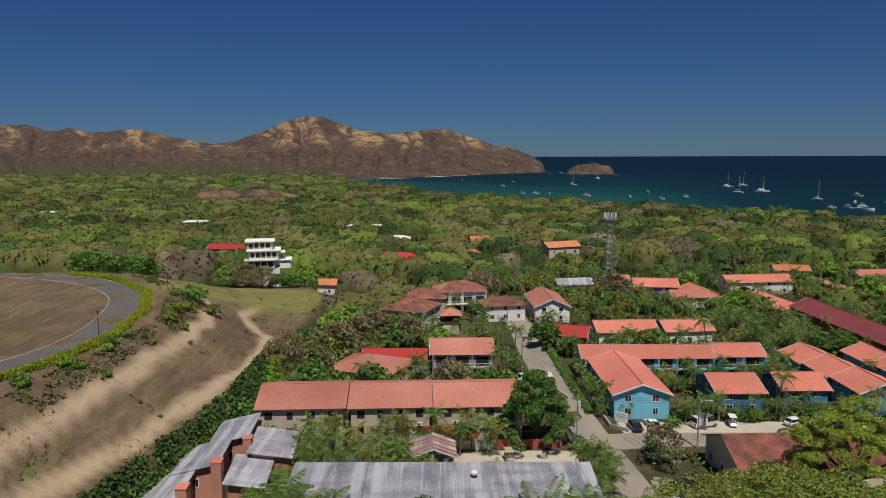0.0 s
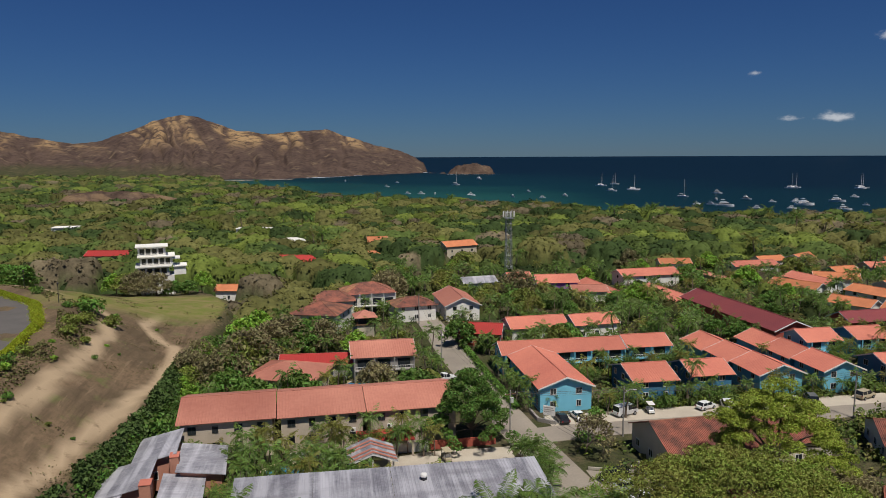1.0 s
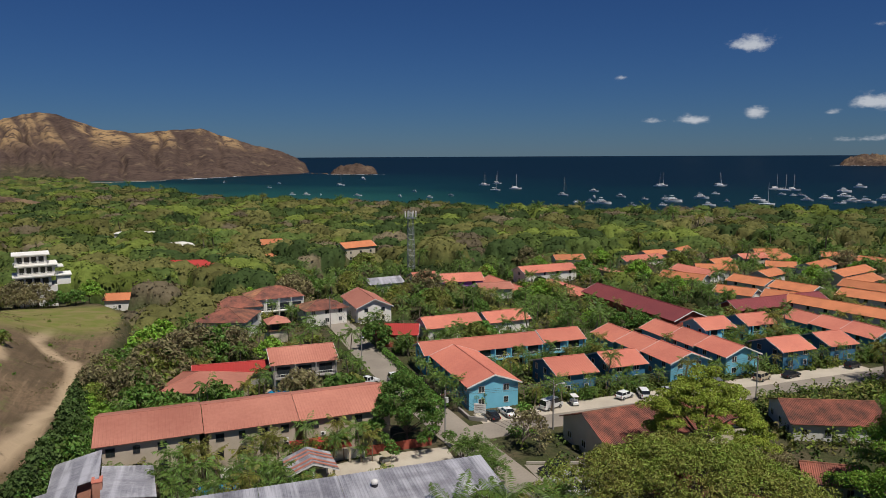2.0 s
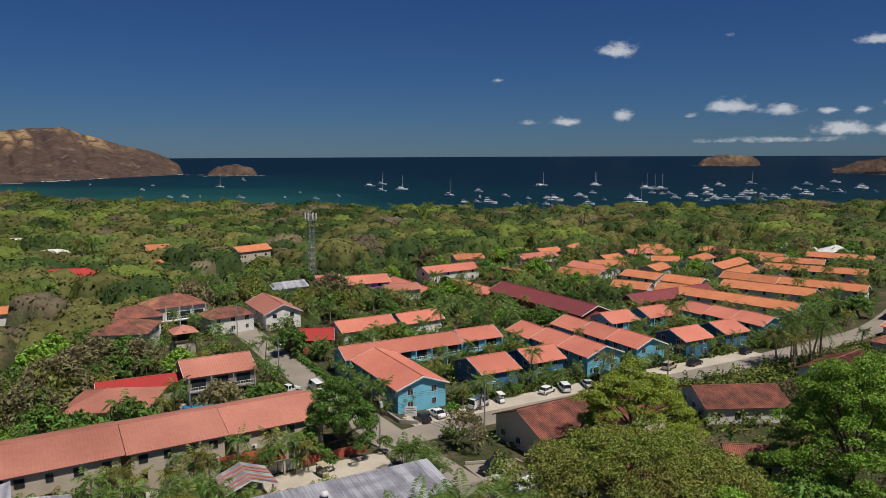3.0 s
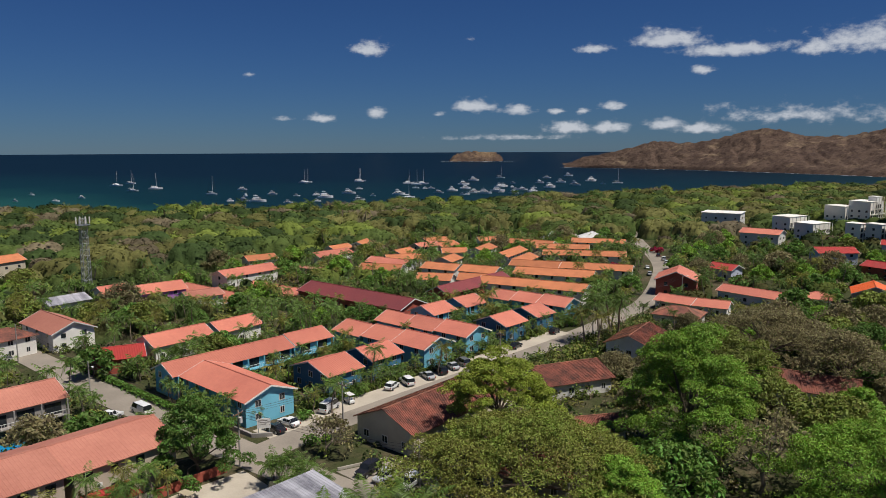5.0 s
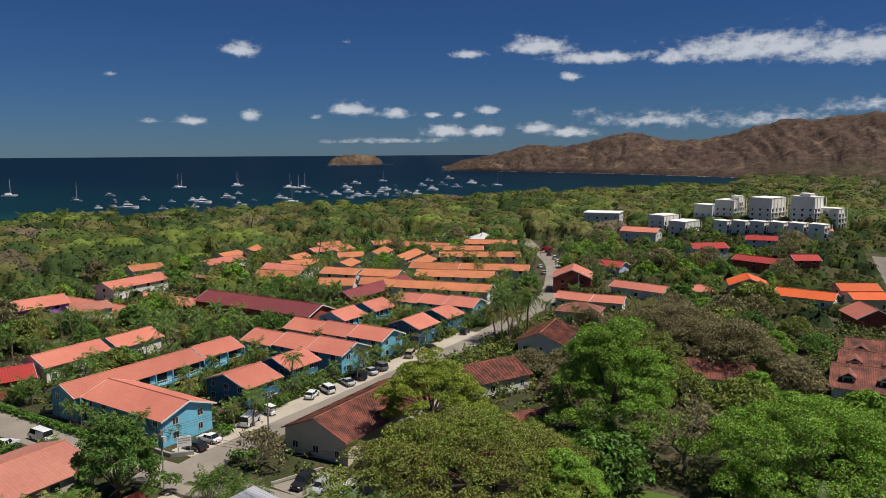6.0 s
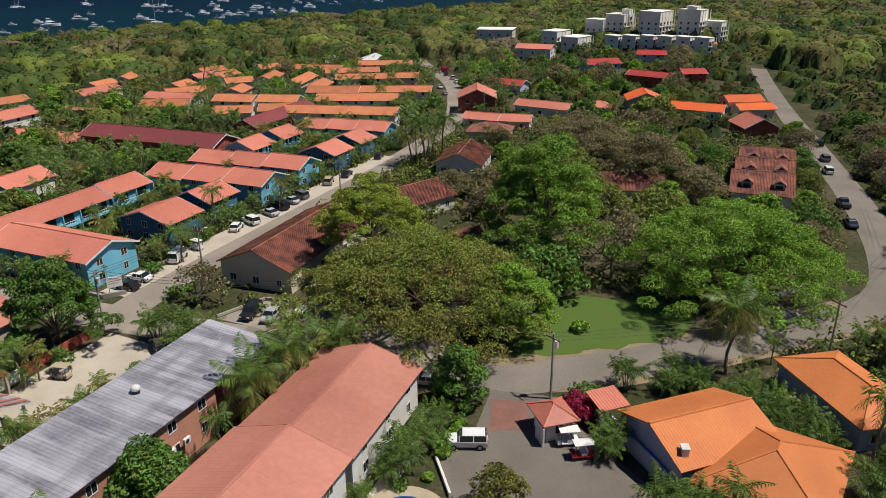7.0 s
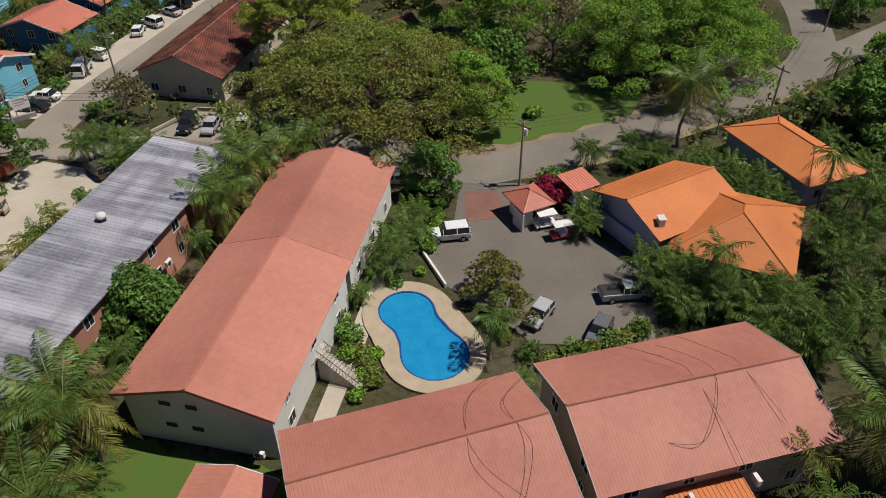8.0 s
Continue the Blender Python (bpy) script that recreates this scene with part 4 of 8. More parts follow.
for x, z in ((1.2, 4.4), (-1.0, 4.4), (1.2, 1.9), (-1.0, 1.9)):
    sl = part("vent_window", boxes((-0.45, 0.45, -0.03, 0.03, 0, 0.42)), DARK, bpy.data.objects["apartment_block"], m=pose(-8.79, x + 1.4, z, 0, 0, 90))


def stepped_villa():
    """A white hillside villa of three stepped storeys under flat overhanging slabs."""
    z = land(-62, 246)
    v = empty("villa", pose(-62.5, 247, z, 0, 0, 12) @ Matrix.Diagonal((0.82, 0.82, 1, 1)), "white three-storey hillside villa with flat overhanging roofs", "house")
    FOOT.append((-62.5, 247, 9, 8, 1, 0))
    up = 10.8 - z
    part("wall", boxes((-6.0, 7.0, -5.5, 5.5, -1.0, up - 1.4)), WHITE, v)
    for k, (x0, x1, y0) in enumerate(((-6.2, 5.2, -5.8), (-5.4, 6.6, -4.6), (-6.0, 4.2, -3.4))):
        b = up - 1.2 + k * 3.1
        part("wall", boxes((x0, x1, y0, 5.5, b, b + 2.75)), WHITE, v)
        part("roof_slab", boxes((x0 - 0.9, x1 + 1.0, y0 - 1.2, 6.0, b + 2.75, b + 3.08)), WHITE, v)
        n = 4 if k != 1 else 5
        for i in range(n):
            a = x0 + 0.7 + i * (x1 - x0 - 1.0) / n
            w = part("window", boxes((a, a + (x1 - x0) / n - 0.9, y0 - 0.05, y0 + 0.02, b + 0.5, b + 2.3)), IRON, v)
            part("pane", boxes((a + 0.08, a + (x1 - x0) / n - 0.98, y0 - 0.07, y0 - 0.052, b + 0.6, b + 2.2)), GLASS, w)
        if k:
            bm = boxes((x0 - 0.6, x1 + 0.7, y0 - 1.12, y0 - 1.06, b + 0.85, b + 0.92))
            for i in range(16):
                a = x0 - 0.6 + i * (x1 - x0 + 1.3) / 15.5
                box(bm, a, a + 0.05, y0 - 1.11, y0 - 1.07, b, b + 0.86)
            part("railing", bm, TRIM, v)
    part("terrace", boxes((7.0, 11.5, -4.0, 4.0, up - 1.5, up + 1.2), (6.6, 12.0, -4.6, 4.6, up + 1.2, up + 1.45)), WHITE, v)
    part("terrace", boxes((6.6, 9.5, -3.0, 4.5, up + 3.6, up + 3.9)), WHITE, v)


stepped_villa()


# ---- roads ----
def ribbon(name, label, pts, width, material, lift=0.06, step=3.0, thick=0.1, category="road", kerb=False):
    """A strip that follows the ground along a smoothed line."""
    P = [Vector((x, y, 0)) for x, y in pts]
    line = []
    for i in range(len(P) - 1):
        a, b, c, d = P[max(i - 1, 0)], P[i], P[i + 1], P[min(i + 2, len(P) - 1)]
        n = max(2, int((c - b).length / step))
        for k in range(n):
            t = k / n
            line.append(0.5 * (2 * b + (c - a) * t + (2 * a - 5 * b + 4 * c - d) * t * t + (3 * b - a - 3 * c + d) * t ** 3))
    line.append(P[-1])

    def strip(o0, o1, up, th):
        verts, faces = [], []
        cols = 5 if o1 - o0 > 2 else 2
        for i, p in enumerate(line):
            d = (line[min(i + 1, len(line) - 1)] - line[max(i - 1, 0)]).normalized()
            s = Vector((d.y, -d.x, 0))
            row = []
            for k in range(cols):
                q = p + s * (o0 + (o1 - o0) * k / (cols - 1))
                row.append((q.x, q.y, land(q.x, q.y) + up))
            verts += row + [(row[-1][0], row[-1][1], row[-1][2] - th), (row[0][0], row[0][1], row[0][2] - th)]
        m = cols + 2
        for i in range(len(line) - 1):
            for k in range(m):
                j = (k + 1) % m
                faces.append((i * m + k, (i + 1) * m + k, (i + 1) * m + j, i * m + j))
        return verts, faces

    ob = mesh_ob(name, *strip(-width / 2, width / 2, lift, thick + lift), material)
    tagged(ob, label, category, kind="structure")
    if kerb:
        for o in (-width / 2 - 0.15, width / 2):
            tagged(mesh_ob("kerb", *strip(o, o + 0.15, lift + 0.12, 0.4), KERB), "pale concrete kerb along the road", "kerb", kind="structure")
    return ob


VERGE = mat("tan_earth", (0.30, 0.225, 0.14), (0.20, 0.155, 0.095), 0.95, 0.3, 2.5, 0.3, rnd=0.02)
ribbon("road_1", "dusty grey street running between houses", [(29, 62), (28, 80), (26.5, 100), (25, 116), (23.5, 140), (22, 170), (21.5, 200), (20, 226)], 7.0, ASPHALT)
ribbon("road_2", "dusty grey street along the townhouses", [(25, 115), (40, 116.5), (60, 116.5), (92, 117), (124, 117.5), (150, 119.5), (175, 124), (215, 139), (263, 162), (340, 212), (420, 262)], 6.5, ASPHALT, lift=0.07)
ribbon("pavement_1", "pale concrete parking strip before the townhouses", [(31, 121.6), (60, 121.6), (92, 121.8), (124, 122)], 5.0, CONCRETE, lift=0.09, category="pavement")
ribbon("road_3", "grey road curving past the lawn and palms", [(27, 95), (29.0, 70), (31, 57), (36.5, 49.5), (42.3, 42), (51.3, 32), (58.6, 24.2), (67, 16), (77, 10.8), (92, 9.2), (110, 9.8), (137, 12), (184, 17), (226, 22), (330, 34)], 6.8, GREY_ROAD, lift=0.065)
ribbon("verge", "tan earth shoulder along the curving road", [(31.5, 60), (36.5, 49.5), (42.3, 42), (51.3, 32), (58.6, 24.2), (67, 16)], 9.3, VERGE, lift=0.03, category="verge")
ribbon("road_5", "dusty side road leaving the bend", [(70, 14), (79, 6), (92, -5), (112, -20)], 6.6, GREY_ROAD, lift=0.075)
ribbon("road_4", "asphalt road curving over the bare hill", [(-75, 60), (-70, 96), (-64.5, 112), (-63, 126), (-66.5, 146), (-74, 164), (-90, 181), (-106, 191), (-130, 203)], 7.0, DARK_ASPHALT, lift=0.12, kerb=True)
tagged(mesh_ob("pavement_2", [(9.2, 55.6, 0.07), (13.8, 59.0, 0.07), (20, 57.2, 0.07), (28, 58.2, 0.07), (29.5, 50.5, 0.07), (24.8, 46.8, 0.07), (14.8, 34.8, 0.07), (5, 35.5, 0.07), (3.2, 46, 0.07)], [tuple(range(9))[::-1]], PARKING), "grey asphalt car park beside the pool", "car park", kind="structure")



# ---- plants ----
def leaves(name, C, D, S, material, parent=None, label="", rng=None, aspect=1.6, kind="", tint=None):
    """Many small leaf clumps in one mesh: middles C, facings D, sizes S."""
    n = len(C)
    rng = rng or np.random.default_rng(1)
    D = D / np.linalg.norm(D, axis=1, keepdims=True)
    t = np.cross(D, rng.normal(size=(n, 3)))
    t /= np.linalg.norm(t, axis=1, keepdims=True)
    b = np.cross(D, t)
    S = S[:, None]
    bend = D * S * 0.18
    V = np.stack([C + t * S * aspect * 0.5 - bend, C + b * S * 0.5 + bend, C - t * S * aspect * 0.5 - bend, C - b * S * 0.5 + bend], 1).reshape(-1, 3)
    me = bpy.data.meshes.new(name)
    me.vertices.add(4 * n)
    me.vertices.foreach_set("co", V.astype(np.float32).ravel())
    me.loops.add(4 * n)
    me.loops.foreach_set("vertex_index", np.arange(4 * n, dtype=np.int32))
    me.polygons.add(n)
    me.polygons.foreach_set("loop_start", np.arange(0, 4 * n, 4, dtype=np.int32))
    me.update(calc_edges=True)
    me.validate()
    me.materials.append(material)
    if tint is not None:
        layer = me.color_attributes.new("tint", "FLOAT_COLOR", "POINT")
        layer.data.foreach_set("color", np.repeat(np.c_[tint, np.ones(n)], 4, axis=0).astype(np.float32).ravel())
    ob = new(name, me)
    if parent is not None:
        ob.parent = parent
    if label:
        ob["label"] = label
    if kind:
        ob["kind"] = kind
    return ob


def clump(rng, middle, radius, n, flat=0.7, low=-0.35):
    """Leaf places on and in one rounded bough."""
    d = rng.normal(size=(n, 3))
    d[:, 2] = np.abs(d[:, 2]) * np.where(rng.random(n) < 0.8, 1, low)
    d /= np.linalg.norm(d, axis=1, keepdims=True)
    r = radius * (0.62 + 0.45 * rng.random(n) ** 0.7)
    C = np.array(middle) + d * r[:, None] * np.array([1, 1, flat])
    return C, d * 0.7 + rng.normal(size=(n, 3)) * 0.65 + np.array([0, 0, 0.4])


def boughs(rng, H, R, n, dome=0.42, fill=0.3):
    """Middles and sizes of the boughs of a spreading crown."""
    out = []
    for i in range(n):
        q = math.sqrt((i + 0.6) / n)
        a = i * 2.39996 + rng.normal() * 0.35
        rad = R * q * (0.72 + 0.42 * rng.random())
        z = H * (1 - dome * q ** 2.2) - R * 0.16 + rng.normal() * H * 0.055
        out.append((np.array([rad * math.cos(a), rad * math.sin(a), z]), R * fill * (0.7 + 0.6 * rng.random())))
    return out


def limbs(rng, ends, H, r0, lean=0.0, fork=0.3, every=1):
    """Trunk and limbs that reach to the given boughs."""
    v, f = [], []
    top = Vector((lean * H * fork, 0, H * fork))
    tube(v, f, [(0, 0, -0.6), (0, 0, 0.2), top * 0.55 + Vector((r0 * 0.3, 0, 0)), top], [r0 * 1.5, r0 * 1.15, r0, r0 * 0.85], 8)
    for i, (c, r) in enumerate(ends):
        if i % every:
            continue
        e = Vector(c)
        mid = top.lerp(e, 0.5) + Vector((rng.normal() * 0.5, rng.normal() * 0.5, H * 0.05))
        k = r0 * (0.3 + 0.25 * rng.random())
        tube(v, f, [top - Vector((0, 0, 0.2)), top.lerp(mid, 0.5), mid, e], [k, k * 0.75, k * 0.5, k * 0.18], 5, cap=False)
    return v, f


def tree(name, label, H, R, material, n_boughs, n_leaves, size, seed, m, dome=0.42, fill=0.3, bark=None, category="tree", group="", flat=0.7, fork=0.3, r0=None):
    rng = np.random.default_rng(seed)
    t = empty(name, m, label, category, group)
    ends = boughs(rng, H, R, n_boughs, dome, fill)
    v, f = limbs(rng, ends, H, r0 or R * 0.045, fork=fork, every=max(1, n_boughs // 16))
    mesh_ob("trunk", v, f, bark or BARK, t)
    C, D = zip(*[clump(rng, c, r, max(6, int(n_leaves * (r / R / fill) ** 2 / n_boughs)), flat) for c, r in ends])
    C, D = np.concatenate(C), np.concatenate(D)
    leaves("crown", C, D, size * (0.6 + 0.8 * rng.random(len(C))), material, t, rng=rng, aspect=2.4)
    return t


def bare_tree(name, label, H, R, seed, m, material=None, leaf=0, group=""):
    """A leafless tree of many forking twigs."""
    rng = np.random.default_rng(seed)
    t = empty(name, m, label, "tree", group)
    v, f, tips = [], [], []

    def grow(p, d, ln, r, depth):
        q = p + d * ln + Vector((rng.normal(), rng.normal(), rng.normal())) * ln * 0.08
        tube(v, f, [p, p.lerp(q, 0.5) + Vector((rng.normal(), rng.normal(), 0)) * ln * 0.05, q], [r, r * 0.8, r * 0.62], 5 if depth < 3 else 3, cap=False)
        if depth == 6:
            tips.append(tuple(q))
            return
        for k in range(3 if depth < 2 else 2 + (rng.random() < 0.45)):
            a = rng.random() * 6.28
            side = d.cross(Vector((math.cos(a), math.sin(a), 0.3))).normalized()
            nd = (d * 0.75 + side * (0.55 + 0.3 * rng.random()) + Vector((0, 0, 0.12))).normalized()
            grow(q, nd, ln * (0.72 + 0.12 * rng.random()), r * 0.6, depth + 1)

    grow(Vector((0, 0, -0.3)), Vector((0.05, 0, 1)).normalized(), H * 0.27, R * 0.05, 0)
    mesh_ob("trunk", v, f, bark_grey, t)
    if leaf:
        T = np.array(tips)
        idx = rng.integers(0, len(T), leaf)
        C = T[idx] + rng.normal(size=(leaf, 3)) * 0.35
        leaves("crown", C, rng.normal(size=(leaf, 3)) + np.array([0, 0, 0.5]), 0.22 + 0.2 * rng.random(leaf), material or L_DRY, t, rng=rng)
    return t


bark_grey = mat("pale_grey_bark", (0.24, 0.19, 0.155), (0.17, 0.13, 0.105), 0.95, 1.0, 8.0, 0.3)


def frond_lists(rng, length, n, droop, rise, leaflet, width=0.075):
    """One palm leaf along +x: a drooping rib with two rows of leaflets; lists of corners and faces."""
    v, f = [], []
    rib = []
    for i in range(n + 1):
        s = i / n
        rib.append(Vector((length * s * (1 - 0.12 * s), 0, rise * length * s - droop * length * s * s)))
    tube(v, f, rib[::max(1, n // 5)], [0.05 * (1 - 0.75 * k / max(1, len(rib[::max(1, n // 5)]) - 1)) for k in range(len(rib[::max(1, n // 5)]))], 3, cap=False)
    for i in range(1, n + 1):
        s = i / n
        p = rib[i]
        d = (rib[i] - rib[i - 1]).normalized()
        ln = leaflet * math.sin(math.pi * min(0.12 + s * 0.9, 1.0)) ** 0.7 * (0.85 + 0.3 * rng.random()) + 0.08
        for side in (-1, 1):
            out = Vector((d.x * (0.4 + 0.5 * rng.random()), side * (0.6 + 0.4 * rng.random()), d.z * 0.5 - 0.1 - 0.45 * rng.random())).normalized()
            e = p + out * ln + Vector((0, 0, -ln * 0.28))
            w = d * width * (0.8 + 0.5 * rng.random())
            mid = p.lerp(e, 0.5) + Vector((0, 0, ln * 0.07))
            k = len(v)
            v += [p - w * 0.4, mid - w, e, mid + w]
            f.append((k, k + 1, k + 2, k + 3))
    return v, f


def palm(name, label, H, m, seed, fronds=18, length=3.4, n=14, leaflet=0.8, lean=0.12, material=None, separate=False, group="", r=0.16, old=0.3, width=0.085):
    rng = np.random.default_rng(seed)
    t = empty(name, m, label, "palm tree", group)
    path = [Vector((lean * H * (k / 6) ** 1.6, 0.04 * H * math.sin(k), H * k / 6)) for k in range(7)]
    path[0].z = -0.4
    v, f = [], []
    tube(v, f, path, [r * 1.7, r * 1.25, r, r * 0.95, r * 0.9, r * 0.9, r * 1.2], 8)
    mesh_ob("trunk", v, f, PALMBARK, t)
    top = path[-1]
    V, F = [], []
    for i in range(fronds):
        s = (i + 0.5) / fronds
        fv, ff = frond_lists(rng, length * (0.8 + 0.35 * rng.random()), n, 0.35 + 0.75 * s + 0.2 * rng.random(), 1.15 - 1.35 * s, leaflet, width)
        M = Matrix.Translation(top) @ Matrix.Rotation(i * 2.39996 + rng.normal() * 0.15, 4, "Z") @ Matrix.Rotation(rng.normal() * 0.25, 4, "X")
        fv = [M @ p for p in fv]
        if separate:
            mesh_ob("frond", fv, ff, (L_YELLOW if s > 1 - old else (material or L_PALM)), t)
        else:
            k = len(V)
            V += fv
            F += [tuple(j + k for j in q) for q in ff]
    if not separate:
        mesh_ob("crown", V, F, material or L_PALM, t)
    return t


def palm_clump(name, label, H, m, seed, stems=6, material=None, group="", n=12):
    """Several slender palms out of one root."""
    rng = np.random.default_rng(seed)
    t = empty(name, m, label, "palm", group)
    v, f, V, F = [], [], [], []
    for s in range(stems):
        a = s * 6.28 / stems + rng.random()
        h = H * (0.55 + 0.45 * rng.random())
        o = Vector((math.cos(a), math.sin(a), 0)) * 0.35
        top = o * (1 + h * 0.55) + Vector((0, 0, h * 0.72))
        tube(v, f, [o - Vector((0, 0, 0.3)), o.lerp(top, 0.5) + Vector((0, 0, 0.2)), top], [0.07, 0.06, 0.05], 5)
        for i in range(9):
            q = (i + 0.5) / 9
            fv, ff = frond_lists(rng, 2.2 * (0.8 + 0.4 * rng.random()), n, 0.5 + 0.5 * q, 1.35 - 1.15 * q, 0.58, 0.065)
            M = Matrix.Translation(top) @ Matrix.Rotation(i * 2.39996 + rng.random(), 4, "Z")
            k = len(V)
            V += [M @ p for p in fv]
            F += [tuple(j + k for j in w) for w in ff]
    mesh_ob("stem", v, f, PALMBARK, t)
    mesh_ob("crown", V, F, material or L_PALM, t)
    return t


def bush(name, label, R, H, material, n, size, seed, m, category="shrub", group=""):
    rng = np.random.default_rng(seed)
    t = empty(name, m, label, category, group)
    v, f = [], []
    for k in range(5):
        a = k * 1.26
        tube(v, f, [(0, 0, -0.2), (R * 0.3 * math.cos(a), R * 0.3 * math.sin(a), H * 0.6)], [0.06, 0.02], 4)
    mesh_ob("stem", v, f, BARK, t)
    ends = [(np.array([R * 0.55 * math.cos(i * 2.4), R * 0.55 * math.sin(i * 2.4), H * (0.42 + 0.25 * rng.random())]) * (0.35 if i == 0 else 1), R * 0.55) for i in range(7)]
    C, D = zip(*[clump(rng, c, r, n // 7, H / R * 0.75, -0.8) for c, r in ends])
    C, D = np.concatenate(C), np.concatenate(D)
    C[:, 2] = np.maximum(C[:, 2], 0.05)
    leaves("crown", C, D, size * (0.6 + 0.8 * rng.random(len(C))), material, t, rng=rng)
    return t


def spot(x, y, s=1.0, turn=0.0, dz=0.0):
    return pose(x, y, land(x, y) + dz, 0, 0, turn) @ Matrix.Scale(s, 4)


# the great trees of the garden
L_RAIN = mat("olive_rust_leaves", (0.215, 0.295, 0.046), (0.245, 0.21, 0.055), 0.65, 0.09, 0.4, 0.0, rnd=0.03, island=0.5, leafy=0.28)
tree("rain_tree", "broad umbrella-shaped rain tree with olive leaves, half turned", 14.0, 17.5, L_RAIN, 260, 72000, 0.155, 11, spot(39.5, 73), dome=0.5, fill=0.105, flat=0.5, fork=0.3, r0=0.75)
tree("guanacaste_tree", "tall bright green broadleaf tree in full leaf", 21.5, 10.5, L_BRIGHT, 200, 60000, 0.155, 12, spot(68.5, 63.5), dome=0.66, fill=0.14, flat=0.6, fork=0.3, r0=0.6)
tree("guanacaste_tree", "wide bright green spreading tree beside the road", 15.5, 16.0, L_BRIGHT, 250, 74000, 0.155, 13, spot(66, 34), dome=0.58, fill=0.105, flat=0.5, fork=0.25, r0=0.7)
tree("rain_tree", "olive green spreading tree with thin crown", 13.0, 11.0, L_OLIVE, 130, 18000, 0.22, 14, spot(104, 72), dome=0.5, fill=0.14, flat=0.5)
tree("rain_tree", "grey-olive spreading tree with thin crown", 14.5, 12.0, L_DRY, 140, 20000, 0.18, 15, spot(124, 70), dome=0.5, fill=0.14, flat=0.5)
tree("street_tree", "green leafy tree at the street corner", 12.5, 6.4, L_GREEN, 105, 17000, 0.19, 16, spot(15.5, 114.5), dome=0.72, fill=0.17, flat=0.7, fork=0.2)
bare_tree("bare_tree", "leafless pinkish-grey tree among green crowns", 12.5, 9.0, 17, spot(66, 51.5), leaf=900)
bare_tree("bare_tree", "leafless tangled grey tree at the street corner", 7.0, 4.5, 18, spot(32.5, 106), leaf=700)
tree("mango_tree", "round dense dark green tree beside the grey roof", 6.2, 3.3, L_GREEN, 34, 11000, 0.19, 19, spot(-3.0, 80.6, 1.0), dome=0.7, fill=0.42, flat=0.95, fork=0.2)
tree("almond_tree", "thin yellow-green tree beside the pool", 4.4, 2.7, L_YELLOW, 24, 1900, 0.18, 20, spot(9.0, 51.0), dome=0.5, fill=0.3)
tree("almond_tree", "thin yellow-green tree at the car park edge", 4.0, 2.3, L_YELLOW, 18, 1000, 0.18, 21, spot(5.6, 48.8), dome=0.5, fill=0.3)
tree("garden_tree", "slender grey-green tree by the entrance", 7.0, 3.0, L_GREEN, 26, 3600, 0.2, 22, spot(24.5, 60.5), dome=0.8, fill=0.32)
tree("rain_tree", "tall yellow-green feathery tree behind the old house", 16.6, 9.0, L_SPRING, 150, 42000, 0.14, 23, spot(52, 87), dome=0.5, fill=0.13, flat=0.5, fork=0.4, r0=0.45)
tree("garden_tree", "fresh green feathery tree over the lawn", 10.5, 5.6, L_BRIGHT, 110, 30000, 0.14, 24, spot(41.5, 59.5), dome=0.6, fill=0.17, flat=0.6, fork=0.3)
tree("roadside_tree", "thin grey tree with few leaves above the garden", 13.5, 9.0, L_DRY, 60, 7000, 0.25, 25, spot(116, 53), dome=0.5, fill=0.22, flat=0.5)
tree("roadside_tree", "leafy green tree above the road bend", 10.5, 6.0, L_GREEN, 60, 18000, 0.24, 26, spot(51, 7.5), dome=0.6, fill=0.27, flat=0.7, fork=0.3)
GARDEN = [tree("garden_tree", "leafy tree in the old garden", h, r, mt, 60, 4600, 0.31, sd, spot(x, y), dome=0.6, fill=0.25, flat=0.75, group="garden trees")
          for h, r, mt, sd, x, y in ((8.0, 6.0, L_GREEN, 40, 57, 60), (8.5, 6.5, L_OLIVE, 41, 90, 48), (7.0, 5.0, L_BRIGHT, 42, 98, 30), (9.0, 7.0, L_DRY, 43, 138, 66))]
gr = random.Random(4)
for x, y, s in ((96, 60, 0.9), (61, 83, 0.6), (88, 80, 0.65), (84, 30, 0.85), (140, 50, 0.8), (104, 48, 0.9), (55.5, 66, 0.7), (92, 68, 0.75), (112, 82, 0.85), (98, 92, 0.6), (100, 84, 0.75), (134, 80, 0.75), (146, 84, 0.7), (112, 42, 0.8),
                (88, 22, 0.7), (100, 20, 0.6), (150, 64, 0.8), (160, 78, 0.7), (160, 58, 0.8), (148, 98, 0.5), (118, 76, 0.8), (133, 92, 0.65), (170, 64, 0.8), (165, 48, 0.7), (180, 75, 0.7), (150, 42, 0.55), (108, 66, 0.9), (130, 54, 0.9), (118, 50, 0.8)):
    copy_thing(GARDEN[gr.randrange(4)], spot(x, y, s * gr.uniform(0.9, 1.15), gr.random() * 360))

# palms close to the camera
NEAR = "tall coconut palm with drooping fronds"
for k, (x, y, h, ln, tu) in enumerate(((-16.6, 77.0, 8.0, 4.3, 200), (-21.0, 81.0, 7.0, 4.3, 30), (-14.5, 80.0, 5.6, 3.8, 120), (-23.5, 76.0, 6.5, 4.0, 250), (11.0, 79.5, 6.2, 3.7, 60), (18.5, 79.0, 6.6, 3.8, 140), (23.5, 77.5, 5.8, 3.6, 300), (-3.5, 20.0, 6.5, 4.2, 170), (-6.0, 16.5, 6.0, 4.0, 60),
                                       (42.5, 32.6, 8.6, 3.8, 0))):
    palm("coconut_palm", NEAR, h, spot(x, y, 1, tu), 60 + k, fronds=28, length=ln * 1.2, n=42, leaflet=1.25, separate=True, width=0.06, r=0.19, old=0.6, group="coconut palms")
